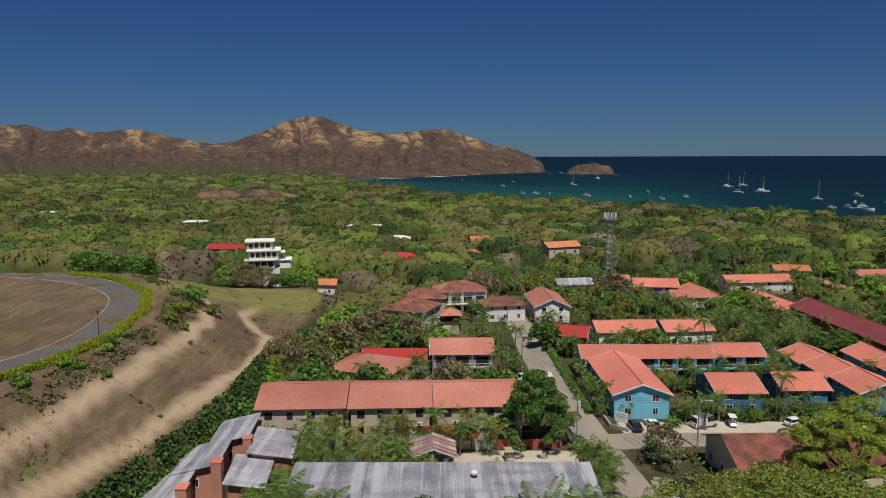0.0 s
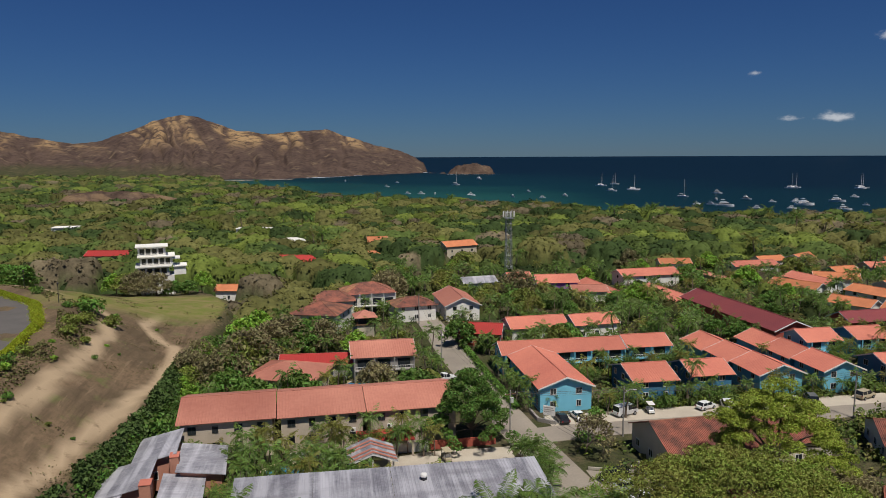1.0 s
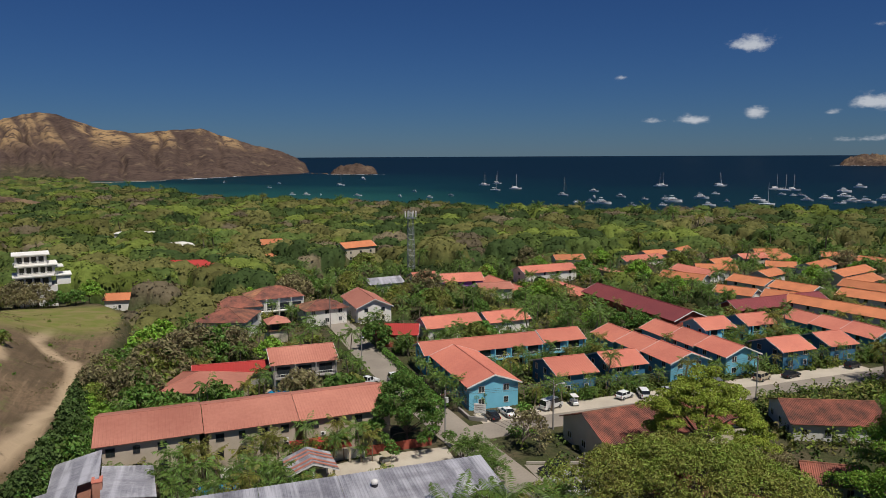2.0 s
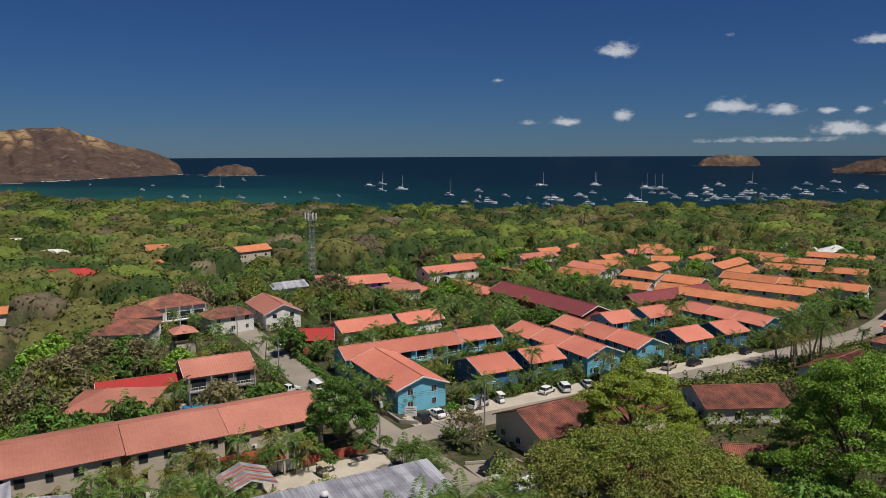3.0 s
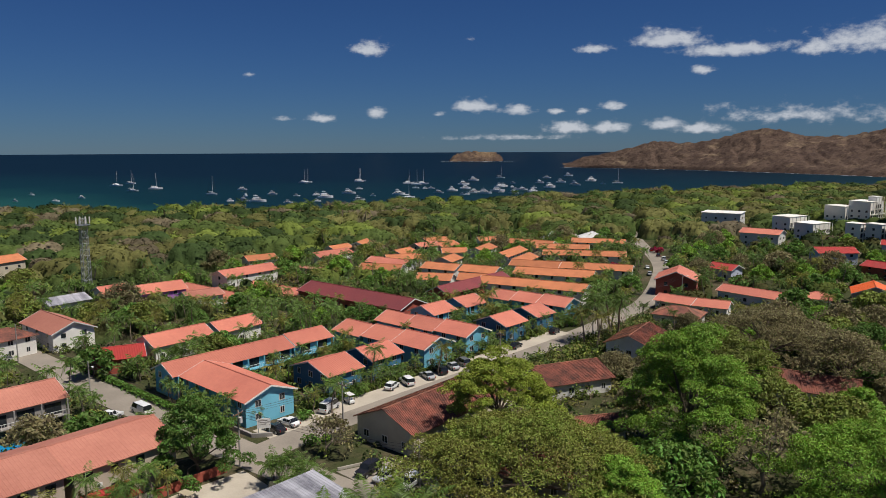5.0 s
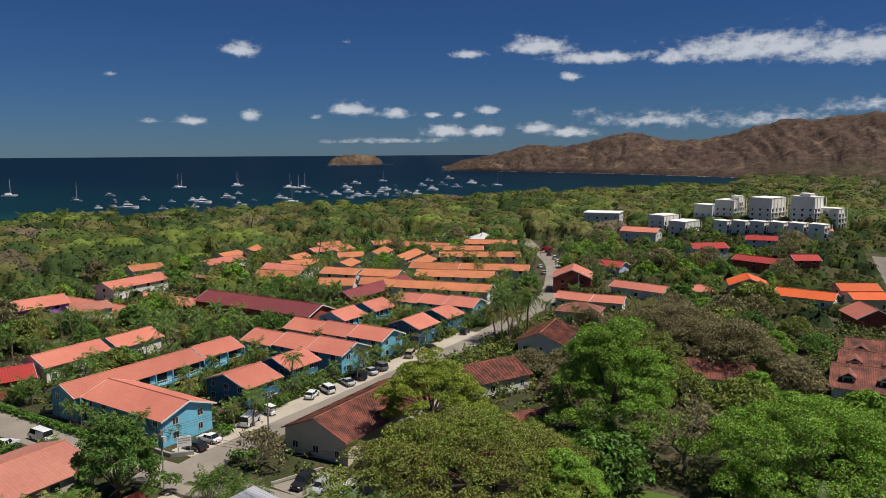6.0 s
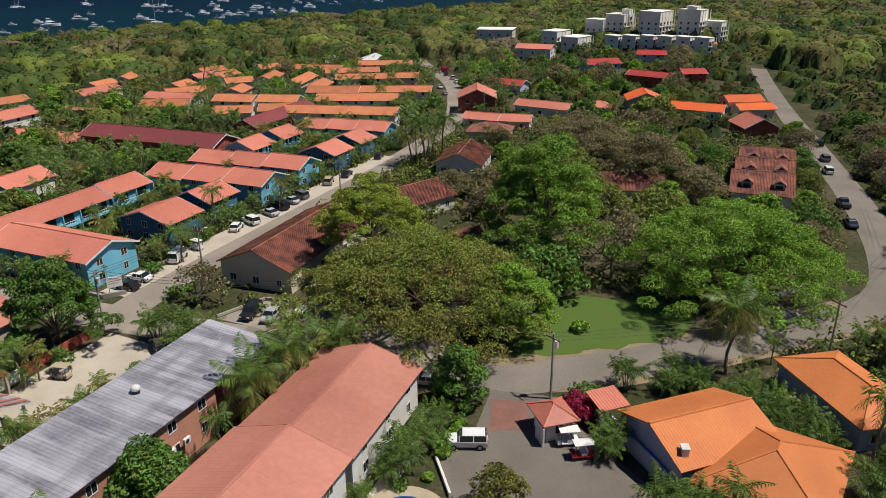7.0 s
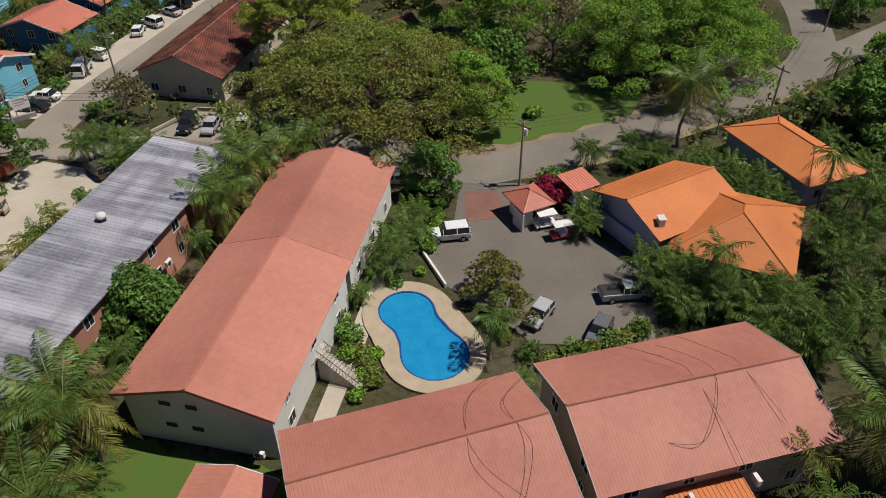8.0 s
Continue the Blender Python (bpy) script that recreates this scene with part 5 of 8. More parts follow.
PALMS = [palm("palm", "green palm between the houses", h, spot(*p), s, fronds=16, length=ln, n=11, leaflet=0.8, group="garden palms", material=mt)
         for h, p, s, ln, mt in ((4.6, (0.5, 49.6), 80, 2.4, None), (5.6, (45.5, 120.5), 81, 2.8, None), (7.5, (61, 127), 82, 2.9, None), (6.2, (75, 121), 83, 2.8, L_YELLOW))]
CLUMPS = [palm_clump("palm_clump", "bushy clump of slender palms", h, spot(*p), s, group="palm clumps") for h, p, s in ((4.2, (10.5, 61.5), 90), (4.8, (12.5, 36.2), 91), (3.6, (33, 128), 92))]
BUSHES = [bush("shrub", "rounded green garden shrub", r, h, mt, 330, 0.31, s, spot(*p), group="shrubs") for r, h, mt, s, p in ((1.5, 1.7, L_GREEN, 95, (1.0, 64.2)), (1.2, 1.4, L_BRIGHT, 96, (46.7, 51.8)), (1.9, 2.4, L_GREEN, 97, (36, 149)), (1.5, 1.9, L_OLIVE, 98, (60, 149)))]
VTREES = [tree("village_tree", "leafy tree among the village houses", h, r, mt, 40, 1400, 0.42, s, spot(*p), dome=0.6, fill=0.28, group="village trees")
          for h, r, mt, s, p in ((7.5, 4.5, L_GREEN, 101, (-21, 131)), (8.5, 5.2, L_OLIVE, 102, (-25, 160)), (6.5, 4.0, L_GREEN, 103, (25, 175)), (9.5, 6.5, L_DRY, 104, (12, 232)), (8.0, 5.0, L_BRIGHT, 105, (85, 205)))]


def grown(masters, x, y, s, rnd):
    ob = masters[rnd.randrange(len(masters))]
    return copy_thing(ob, spot(x, y, s, rnd.random() * 360))


def in_house(x, y, pad=0.0):
    for hx, hy, l, w, c, s in FOOT:
        dx, dy = x - hx, y - hy
        if abs(dx * c + dy * s) < l + pad and abs(dy * c - dx * s) < w + pad:
            return True
    return False


# set by hand
rnd = random.Random(5)
for x, y, s in ((9.8, 33.0, 1.1), (10.6, 30.4, 1.0), (9.4, 27.4, 1.15), (7.0, 25.0, 1.1), (6.0, 22.0, 1.2), (11.5, 34.8, 0.9), (29.5, 28.5, 1.1), (27.5, 26.2, 1.2), (25.4, 23.9, 1.2), (22.0, 19.0, 1.2), (19.0, 18.2, 1.1), (14, 17.5, 1.2), (31.5, 31.0, 1.1),
                (33.5, 29, 1.1), (10, 18, 1.2), (24.5, 15.5, 1.1), (28, 13, 1.1), (33, 23.5, 1.1), (31, 26.5, 1.1), (35, 27, 1.1), (36.5, 30, 1.1), (33, 30.5, 1.0), (28.4, 23, 1.2), (26.5, 21, 1.1), (13.5, 33, 1.2), (12, 29.5, 1.2), (11, 26, 1.2), (12.6, 24, 1.1), (14.5, 35.2, 1.0), (9, 22, 1.2), (34.4, 43.3, 1.2), (35.2, 39.2, 0.9), (37.4, 36.1, 1.1), (39, 38.5, 0.9), (22, 43.1, 0.9), (31.5, 15, 1.2), (36.5, 10.5, 1.2), (40, 11, 1.2), (44.5, 14.5, 1.0), (33, 9, 1.2), (38, 7, 1.2), (43, 8, 1.2), (24, 17.8, 1.2), (34, 33.5, 1.0), (17, 14, 1.1), (30, 10, 1.1), (21, 10, 1.1), (13, 12, 1.1), (6, 15, 1.1),
                (27.3, 64.0, 0.9), (13.5, 61.3, 1.0), (17.8, 61.5, 0.9), (8.5, 62.0, 0.7), (5.0, 63.2, 0.6), (36, 38.5, 0.9), (37.5, 36.3, 0.9), (20.6, 42.9, 0.8), (-3.0, 46.8, 0.7), (22, 104, 1.2), (24, 101, 1.1), (21, 99, 1.0), (29.5, 88, 1.0),
                (23.0, 96, 1.1), (26.5, 78, 1.1), (25, 82, 1.0), (4.5, 98, 0.8), (9, 97.5, 0.8), (13, 97.6, 0.7), (-2, 98.5, 0.9), (-6, 96.5, 0.9)):
    if in_house(x, y, 0.2) or math.hypot(x + 14.3, y - 107.8) < 3.8:
        continue
    grown(CLUMPS, x, y, s * (0.76 if x > 22 and y < 45 else 0.9), rnd)
for x, y, s in ((-10.5, 98, 0.9), (-13, 101, 1.0), (-9, 104, 0.9), (-15.5, 105, 1.0), (-12, 108, 1.0), (-18, 109, 1.0), (-5.5, 110, 0.9), (-21, 107, 0.9), (-2, 110.5, 0.9), (2.5, 110, 0.9), (-8, 110.5, 1.0), (-24, 110, 0.9), (7, 110.5, 0.8), (-14.5, 96.5, 0.8),
                (47, 27.5, 0.6), (49, 22.8, 0.6), (54.5, 16, 0.7), (52.5, 17.5, 0.7), (43.5, 18.3, 0.6), (26, 15, 1.0), (29.5, 18, 1.0), (12.5, 31.6, 0.9), (45, 21, 0.8), (57, 13.5, 0.8), (60, 12, 0.9), (49.5, 15.5, 0.7), (54, 31.5, 0.8), (15.0, 79.8, 0.8), (5.5, 79.8, 0.7), (-8, 79.5, 0.8), (119, 108, 1.4), (122, 110, 1.5), (126, 109, 1.4), (124, 106, 1.5), (117, 111, 1.3), (129, 110.5, 1.4),
                (115, 106, 1.3), (13, 149, 0.9), (-4.5, 146, 0.8), (-6, 143, 0.9), (-8, 140, 0.8), (16, 152, 0.8), (43, 122.5, 0.6), (-8.0, 25, 0.8), (-12, 26, 0.8), (1, 15, 1.1), (8, 8, 1.1)):
    if in_house(x, y, 0.2) or math.hypot(x + 14.3, y - 107.8) < 3.8:
        continue
    grown(PALMS, x, y, s, rnd)
for x, y, s in ((-2.0, 61.9, 0.8), (-1.6, 59.5, 0.6), (0.0, 62.4, 0.8), (2.2, 64.4, 0.9), (-4.2, 60.0, 0.6), (-6.4, 59.6, 0.6), (10.5, 58.6, 0.5), (8.2, 60.6, 0.6), (15.5, 59.5, 0.7), (20, 59.3, 0.7), (22.0, 61.2, 0.8), (1.5, 46.2, 0.6), (3.0, 48.6, 0.5), (0.8, 44.3, 0.7),
                (2.5, 42.5, 0.6), (4.5, 39.5, 0.6), (6.5, 36.8, 0.6), (-5, 80, 0.7), (2, 79, 0.8), (-15, 61, 0.4), (-13.8, 68, 0.4), (-17, 67.5, 0.4), (30.2, 47.6, 0.9), (31.5, 46.2, 0.8), (27.5, 47.3, 0.7), (5.5, 101, 0.5), (15.5, 101.3, 0.4), (40.5, 122.0, 1.0), (34, 111.8, 0.8), (37, 111.5, 0.7)):
    if in_house(x, y, 0.1):
        continue
    grown(BUSHES, x, y, s, rnd)
bush("bougainvillea", "magenta bougainvillea over the gate lodge", 2.2, 2.6, L_PINK, 1500, 0.22, 99, spot(26.6, 46.9), category="shrub")
for x, y in ((295, 178), (287, 190), (232, 166)):
    bush("bougainvillea", "magenta bougainvillea beside the street", 2.6, 3.0, L_PINK, 500, 0.4, 100, spot(x, y), category="shrub")


# ---- greenery between the houses ----
LINES = [((29, 62), (25, 116), 6), ((25, 116), (20, 226), 5.5), ((25, 118.5), (124, 120), 8), ((124, 119), (175, 124), 5), ((175, 124), (263, 162), 6), ((263, 162), (420, 262), 6), ((27, 95), (31, 57), 6), ((31, 57), (51.3, 32), 5.5), ((51.3, 32), (77, 10.8), 5.5), ((70, 14), (112, -20), 5.5),
         ((77, 10.8), (110, 9.8), 5.5), ((110, 9.8), (184, 17), 5.5), ((184, 17), (330, 34), 6)]


def on_line(x, y, pad=0.0):
    for (ax, ay), (bx, by), w in LINES:
        t = ((x - ax) * (bx - ax) + (y - ay) * (by - ay)) / ((bx - ax) ** 2 + (by - ay) ** 2)
        t = min(max(t, 0), 1)
        if math.hypot(x - ax - t * (bx - ax), y - ay - t * (by - ay)) < w + pad:
            return True
    return False


def screens(x, y, reach):
    """Whether a tall plant here would stand close before a house, seen from the open side of the village."""
    d = math.hypot(x + 20, y - 20)
    ux, uy = (x + 20) / d, (y - 20) / d
    return any(in_house(x + ux * k, y + uy * k) for k in np.arange(2, reach, 2.5))


rnd = random.Random(8)
count = {"palm": 0, "bush": 0, "tree": 0}
for k in range(9000):
    x, y = -30 + 375 * rnd.random() ** 1.35, 60 + 240 * rnd.random() ** 1.2
    if y < 118 and x < 140 or y > 118 + 2.2 * (x + 60) or (x < 26 and y < 135):
        continue
    if in_house(x, y, 0.9) or on_line(x, y):
        continue
    hid = screens(x, y, 11)
    what = rnd.random()
    if hid:
        if what < 0.5 and count["bush"] < 170:
            grown(BUSHES, x, y, 0.7 + rnd.random() * 0.6, rnd)
            count["bush"] += 1
        elif what < 0.66 and count["palm"] < 185:
            grown(CLUMPS if what < 0.58 else PALMS, x, y, 0.55 + rnd.random() * 0.3, rnd)
            count["palm"] += 1
    else:
        if what < 0.16 and count["palm"] < 185:
            grown(PALMS, x, y, 0.75 + rnd.random() * 0.45, rnd)
            count["palm"] += 1
        elif what < 0.26 and count["bush"] < 170:
            grown(BUSHES, x, y, 1 + rnd.random(), rnd)
            count["bush"] += 1
        elif what < 0.38 and count["tree"] < 150 and not in_house(x, y, 3):
            grown(VTREES, x, y, 0.55 + rnd.random() * 0.5, rnd)
            count["tree"] += 1


# ---- palms and leafy shrubs packed between the houses ----
def palm_growth():
    """Hundreds of slender palms that fill the gardens, grown into one thicket."""
    rnd, rng = random.Random(41), np.random.default_rng(41)
    kinds = []
    for q in range(5):
        v, f = [], []
        H = (3.6, 4.8, 6.0, 3.0, 5.2)[q]
        top = Vector((0.25 * H * rng.normal() * 0.4, 0.1 * H * rng.normal(), H))
        tube(v, f, [(0, 0, -0.3), top * 0.5 + Vector((0.1, 0, 0)), top], [0.13, 0.1, 0.09], 5, cap=False)
        trunk = len(f)
        for i in range(13):
            u = (i + 0.5) / 13
            fv, ff = frond_lists(rng, 2.35 * (0.8 + 0.4 * rng.random()), 6, 0.4 + 0.7 * u, 1.2 - 1.35 * u, 0.78, 0.13)
            M = Matrix.Translation(top) @ Matrix.Rotation(i * 2.39996 + rng.normal() * 0.2, 4, "Z")
            k = len(v)
            v += [M @ Vector(p) for p in fv]
            f += [tuple(j + k for j in w) for w in ff]
        kinds.append((np.array([tuple(p) for p in v]), f, trunk))
    places = []
    for k in range(16000):
        if len(places) > 560:
            break
        x, y = -30 + 330 * rnd.random() ** 1.25, 118 + 150 * rnd.random() ** 1.15
        if y > 118 + 2.2 * (x + 60) or (x < 26 and y < 130) or in_house(x, y, 0.7) or on_line(x, y, 0.3):
            continue
        if (-7 < x < 6 and 143.5 < y < 151) or min(((x - a) ** 2 + (y - b) ** 2 for a, b, c in places), default=99) < 5.0:
            continue
        places.append((x, y, rnd.uniform(0.55, 0.95) if screens(x, y, 9) else rnd.uniform(0.85, 1.3)))
    for k in range(1300):
        if k < 800:
            x, y = rnd.uniform(-29, 9), rnd.uniform(96.5, 113)
            if math.hypot(x + 14.3, y - 107.8) < 4.4 or math.hypot(x + 1.7, y - 105.4) < 5 or x > -2 and 98.5 < y < 110:
                continue
        else:
            x, y = rnd.uniform(42, 140), rnd.uniform(124.4, 128.5)
        if in_house(x, y, 0.35) or min(((x - a) ** 2 + (y - b) ** 2 for a, b, c in places), default=99) < 3.2:
            continue
        places.append((x, y, rnd.uniform(0.7, 1.1) if k < 800 else rnd.uniform(0.4, 0.75)))
    for k in range(16):
        places.append((rnd.uniform(28.0, 29.8), 126.5 + k * 1.5 + rnd.uniform(-0.5, 0.5), rnd.uniform(0.55, 0.85)))
    V, F, mats, base = [], [], [], 0
    for x, y, sc in places:
        v, f, trunk = kinds[rnd.randrange(5)]
        a = rnd.random() * 6.28
        R = np.array([[math.cos(a), -math.sin(a), 0], [math.sin(a), math.cos(a), 0], [0, 0, 1]]) * sc
        V.append(v @ R.T + np.array([x, y, land(x, y)]))
        F += [tuple(j + base for j in w) for w in f]
        mats += [1] * trunk + [0 if rnd.random() < 0.8 else 2] * (len(f) - trunk)
        base += len(v)
    ob = mesh_ob("palm_thicket", np.concatenate(V), F, L_PALM)
    ob.data.materials.append(PALMBARK)
    ob.data.materials.append(L_YELLOW)
    ob.data.polygons.foreach_set("material_index", mats)
    tagged(ob, "slender green palms packed between the village houses", "palms", kind="stuff")


palm_growth()


# ---- woods ----
def canopy_material():
    m = mat("woodland_canopy", (0.1, 0.1, 0.1), None, 0.75, 0.25, 1.1, 1.0, rnd=0.0, leafy=0.15, spec=0.1)
    N, K = m.node_tree.nodes, m.node_tree.links
    att = N.new("ShaderNodeVertexColor")
    att.layer_name = "tint"
    mix = [n for n in N if n.bl_idname == "ShaderNodeMix"][0]
    dim = N.new("ShaderNodeVectorMath")
    dim.operation = "SCALE"
    dim.inputs["Scale"].default_value = 0.5
    K.new(att.outputs[0], dim.inputs[0])
    K.new(att.outputs[0], mix.inputs[6])
    K.new(dim.outputs[0], mix.inputs[7])
    geo = [n for n in N if n.bl_idname == "ShaderNodeNewGeometry"][0]
    hsv = [n for n in N if n.bl_idname == "ShaderNodeHueSaturation"][0]
    isl = N.new("ShaderNodeMapRange")
    isl.inputs[3].default_value, isl.inputs[4].default_value = 0.78, 1.22
    K.new(geo.outputs["Random Per Island"], isl.inputs[0])
    K.new(isl.outputs[0], hsv.inputs["Value"])
    [n for n in N if n.bl_idname == "ShaderNodeBump"][0].inputs["Distance"].default_value = 0.6
    return m


CANOPY = canopy_material()
# dark: deep green crowns and bank growth, also painted shade at the canopy's foot
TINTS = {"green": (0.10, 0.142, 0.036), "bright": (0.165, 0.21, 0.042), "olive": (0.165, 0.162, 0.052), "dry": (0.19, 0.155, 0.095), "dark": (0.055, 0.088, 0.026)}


def tint_for(x, y, rnd):
    p = noise.noise((x * 0.010, y * 0.010, 2.0)) * 0.6 + rnd.uniform(-0.9, 0.9)
    c = TINTS["dry" if p < -0.8 else "olive" if p < -0.15 else "green" if p < 0.3 else "dark" if p < 0.6 else "bright"]
    return np.array(c) * rnd.uniform(0.58, 1.1)


def canopy(trees, step, rng, label):
    """One uneven sheet over the boughs of many trees."""
    xs, ys = [t[0] for t in trees], [t[1] for t in trees]
    x0, y0 = min(xs) - 20, min(ys) - 20
    nx, ny = int((max(xs) - x0 + 20) / step) + 1, int((max(ys) - y0 + 20) / step) + 1
    Z = np.full((nx, ny), -99.0)
    TN = np.zeros((nx, ny, 3))
    for tx, ty, tz, TR, TH, c, lobes in trees:
        for lx, ly, lz, R in lobes:
            x, y = tx + lx, ty + ly
            i0, i1 = max(int((x - R - x0) / step), 0), min(int((x + R - x0) / step) + 2, nx)
            j0, j1 = max(int((y - R - y0) / step), 0), min(int((y + R - y0) / step) + 2, ny)
            gx, gy = np.meshgrid(x0 + np.arange(i0, i1) * step - x, y0 + np.arange(j0, j1) * step - y, indexing="ij")
            q = (gx ** 2 + gy ** 2) / (R * 1.05) ** 2
            top = np.where(q < 1, tz + lz - R * 1.0 + R * 1.6 * np.sqrt(np.clip(1 - q, 0, 1)), -99)
            win = Z[i0:i1, j0:j1]
            better = top > win
            win[better] = top[better]
            # the sheet is tinted below the leaves to paint shade inside the crowns
            TN[i0:i1, j0:j1][better] = c * 0.95
    X, Y = np.meshgrid(x0 + np.arange(nx) * step, y0 + np.arange(ny) * step, indexing="ij")
    has = Z > -90
    Zr = Z + rng.normal(size=Z.shape) * 0.13 * step ** 0.5
    Xr, Yr = X + rng.normal(size=Z.shape) * step * 0.2, Y + rng.normal(size=Z.shape) * step * 0.2
    cellok = has[:-1, :-1] | has[1:, :-1] | has[:-1, 1:] | has[1:, 1:]
    used = np.zeros((nx, ny), bool)
    used[:-1, :-1] |= cellok
    used[1:, :-1] |= cellok
    used[:-1, 1:] |= cellok
    used[1:, 1:] |= cellok
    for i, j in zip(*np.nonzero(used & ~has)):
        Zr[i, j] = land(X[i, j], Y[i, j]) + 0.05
        # dark tint at ground level stands in for shade between crowns
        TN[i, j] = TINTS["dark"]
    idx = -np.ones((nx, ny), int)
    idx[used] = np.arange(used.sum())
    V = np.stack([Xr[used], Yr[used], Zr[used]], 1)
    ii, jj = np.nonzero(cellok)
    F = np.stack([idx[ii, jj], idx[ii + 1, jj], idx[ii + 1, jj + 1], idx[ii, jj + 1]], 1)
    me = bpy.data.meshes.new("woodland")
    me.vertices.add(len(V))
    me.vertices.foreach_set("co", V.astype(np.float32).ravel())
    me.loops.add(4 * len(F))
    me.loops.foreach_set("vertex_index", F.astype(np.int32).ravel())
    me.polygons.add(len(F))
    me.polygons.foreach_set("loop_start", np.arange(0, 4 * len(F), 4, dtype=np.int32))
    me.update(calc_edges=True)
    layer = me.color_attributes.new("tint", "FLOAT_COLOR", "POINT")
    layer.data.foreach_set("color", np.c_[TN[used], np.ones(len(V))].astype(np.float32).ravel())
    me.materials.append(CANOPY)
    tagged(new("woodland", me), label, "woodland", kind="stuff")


def woods():
    """The wooded plain: lobed crowns grown into one uneven canopy, with leaf clumps over it."""
    rng = np.random.default_rng(21)
    rnd = random.Random(9)
    LC, LD, LS, LT = [], [], [], []
    for zone, (r0, r1, cell, step) in enumerate(((130, 470, 9.5, 1.6), (470, 1050, 12.5, 2.8), (1050, 2150, 21.0, 7.0))):
        trees = []
        n = int(r1 / cell) + 2
        for i in range(-n, n):
            for j in range(-int(260 / cell), n):
                x, y = (i + rnd.random()) * cell, (j + rnd.random()) * cell
                r, a = math.hypot(x, y), math.degrees(math.atan2(x, y))
                if not r0 <= r < r1 or not -46 < a < 106 or r > lerp(a, SHORE) - 5:
                    continue
                if zone == 2 and not (a < 1 or a > 78):
                    continue
                if -20.5 < a < -10 and 845 < r < 985:
                    continue
                foot = lerp(y, HILL_FOOT)
                if (x < foot + 1 and 20 < y < 236 and x > -270) or (-78 < x < -30 and 215 < y < 262):
                    continue
                village = -30 < x < 345 and 60 < y < 300 and not (y < 118 and x < 140) and not y > 118 + 2.2 * (x + 60)
                if village and (math.hypot(x, y) < 205 or rnd.random() < 0.3) or (x < 175 and -4 < y < 135 and x > -32) or (x < 0 and y < 185 and x > -60):
                    continue
                if zone < 2 and (in_house(x, y, 2.2) or on_line(x, y, 2.5)):
                    continue
                if r < 540 and screens(x, y, 7 if village else 13):
                    if rnd.random() < 0.35:
                        continue
                    R, H = rnd.uniform(1.6, 2.6), rnd.uniform(1.8, 3.4)
                else:
                    big = rnd.random()
                    if village:
                        R, H = rnd.uniform(1.8, 4.2), rnd.uniform(3.0, 6.5)
                    elif big < 0.36:
                        R, H = rnd.uniform(6.5, 11.0), rnd.uniform(8.0, 13.5)
                    elif big < 0.62:
                        R, H = rnd.uniform(3.6, 6.0), rnd.uniform(5.5, 9.0)
                    else:
                        R, H = rnd.uniform(2.2, 3.8), rnd.uniform(2.4, 4.6)
                    R *= 1 + r / 5000
                    if 150 < x < 330 and y < 130 or 285 < x < 392 and 30 < y < 170:
                        R, H = min(R, 4.0), min(H, 4.6)
                lobes = [(0, 0, H - R * 0.45, R * 0.62)]
                turn = rnd.random() * 6.28
                for k in range(5):
                    b = turn + k * 1.257 + rnd.uniform(-0.3, 0.3)
                    q = R * rnd.uniform(0.5, 0.8)
                    lobes.append((q * math.cos(b), q * math.sin(b), H * rnd.uniform(0.84, 0.97) - R * 0.36, R * rnd.uniform(0.40, 0.56)))
                # low trees tinted darker, tall ones lighter: shade around the domes put into colour
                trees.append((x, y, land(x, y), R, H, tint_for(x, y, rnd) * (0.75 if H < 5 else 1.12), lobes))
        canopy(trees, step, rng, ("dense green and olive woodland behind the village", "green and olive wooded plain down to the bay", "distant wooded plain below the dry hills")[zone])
        for x, y, z, R, H, c, lobes in trees:
            r = math.hypot(x, y)
            k = int(min(max(27000 / r, 30), 140) * (R / 6.0) ** 1.5) + 4 if zone < 2 else 9
            L = np.array(lobes)[rng.integers(0, len(lobes), k)]
            d = rng.normal(size=(k, 3))
            d[:, 2] = np.abs(d[:, 2]) - 0.25
            d /= np.linalg.norm(d, axis=1, keepdims=True)
            LC.append(np.array([x, y, z]) + L[:, :3] + d * L[:, 3:] * np.array([1.03, 1.03, 0.68]) * rng.uniform(0.92, 1.05, (k, 1)))
            LD.append(d * 0.9 + rng.normal(size=(k, 3)) * 0.4 + np.array([0, 0, 0.35]))
            LS.append((0.40 + r * 0.0013) * rng.uniform(0.55, 1.4, k))
            # outer leaves lighter than the sheet, as if lit above a shaded inside
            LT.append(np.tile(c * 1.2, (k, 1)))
    # low growth between the houses, under the garden trees, along the road and on the bank of the bare hill
    spots = []
    tries = 0
    while len(spots) < 5600 and tries < 34000:
        tries += 1
        u = tries % 5
        x, y = (rnd.uniform(-30, 185), rnd.uniform(118, 262)) if u < 2 else (rnd.uniform(32, 178), rnd.uniform(24, 112)) if u == 2 else (rnd.uniform(44, 200), rnd.uniform(-28, 40)) if u == 3 else (None, rnd.uniform(56, 150))
        if x is None:
            x = lerp(y, HILL_FOOT) + rnd.uniform(-0.6, 6.5)
            if not in_house(x, y, 0.3):
                spots.append((x, y, 1.0, rnd.uniform(0.7, 1.5), np.array(TINTS["dark"]) * rnd.uniform(0.9, 1.5)))
            continue
        if (x < 26 and y < 128) or in_house(x, y, 0.25) or on_line(x, y, 0.2) or (32 < x < 62 and 36 < y < 62) or (-7 < x < 6 and 143.5 < y < 151) or x < lerp(y, HILL_FOOT) + 6:
            continue
        tall = 1.5 if u == 3 else 1.0
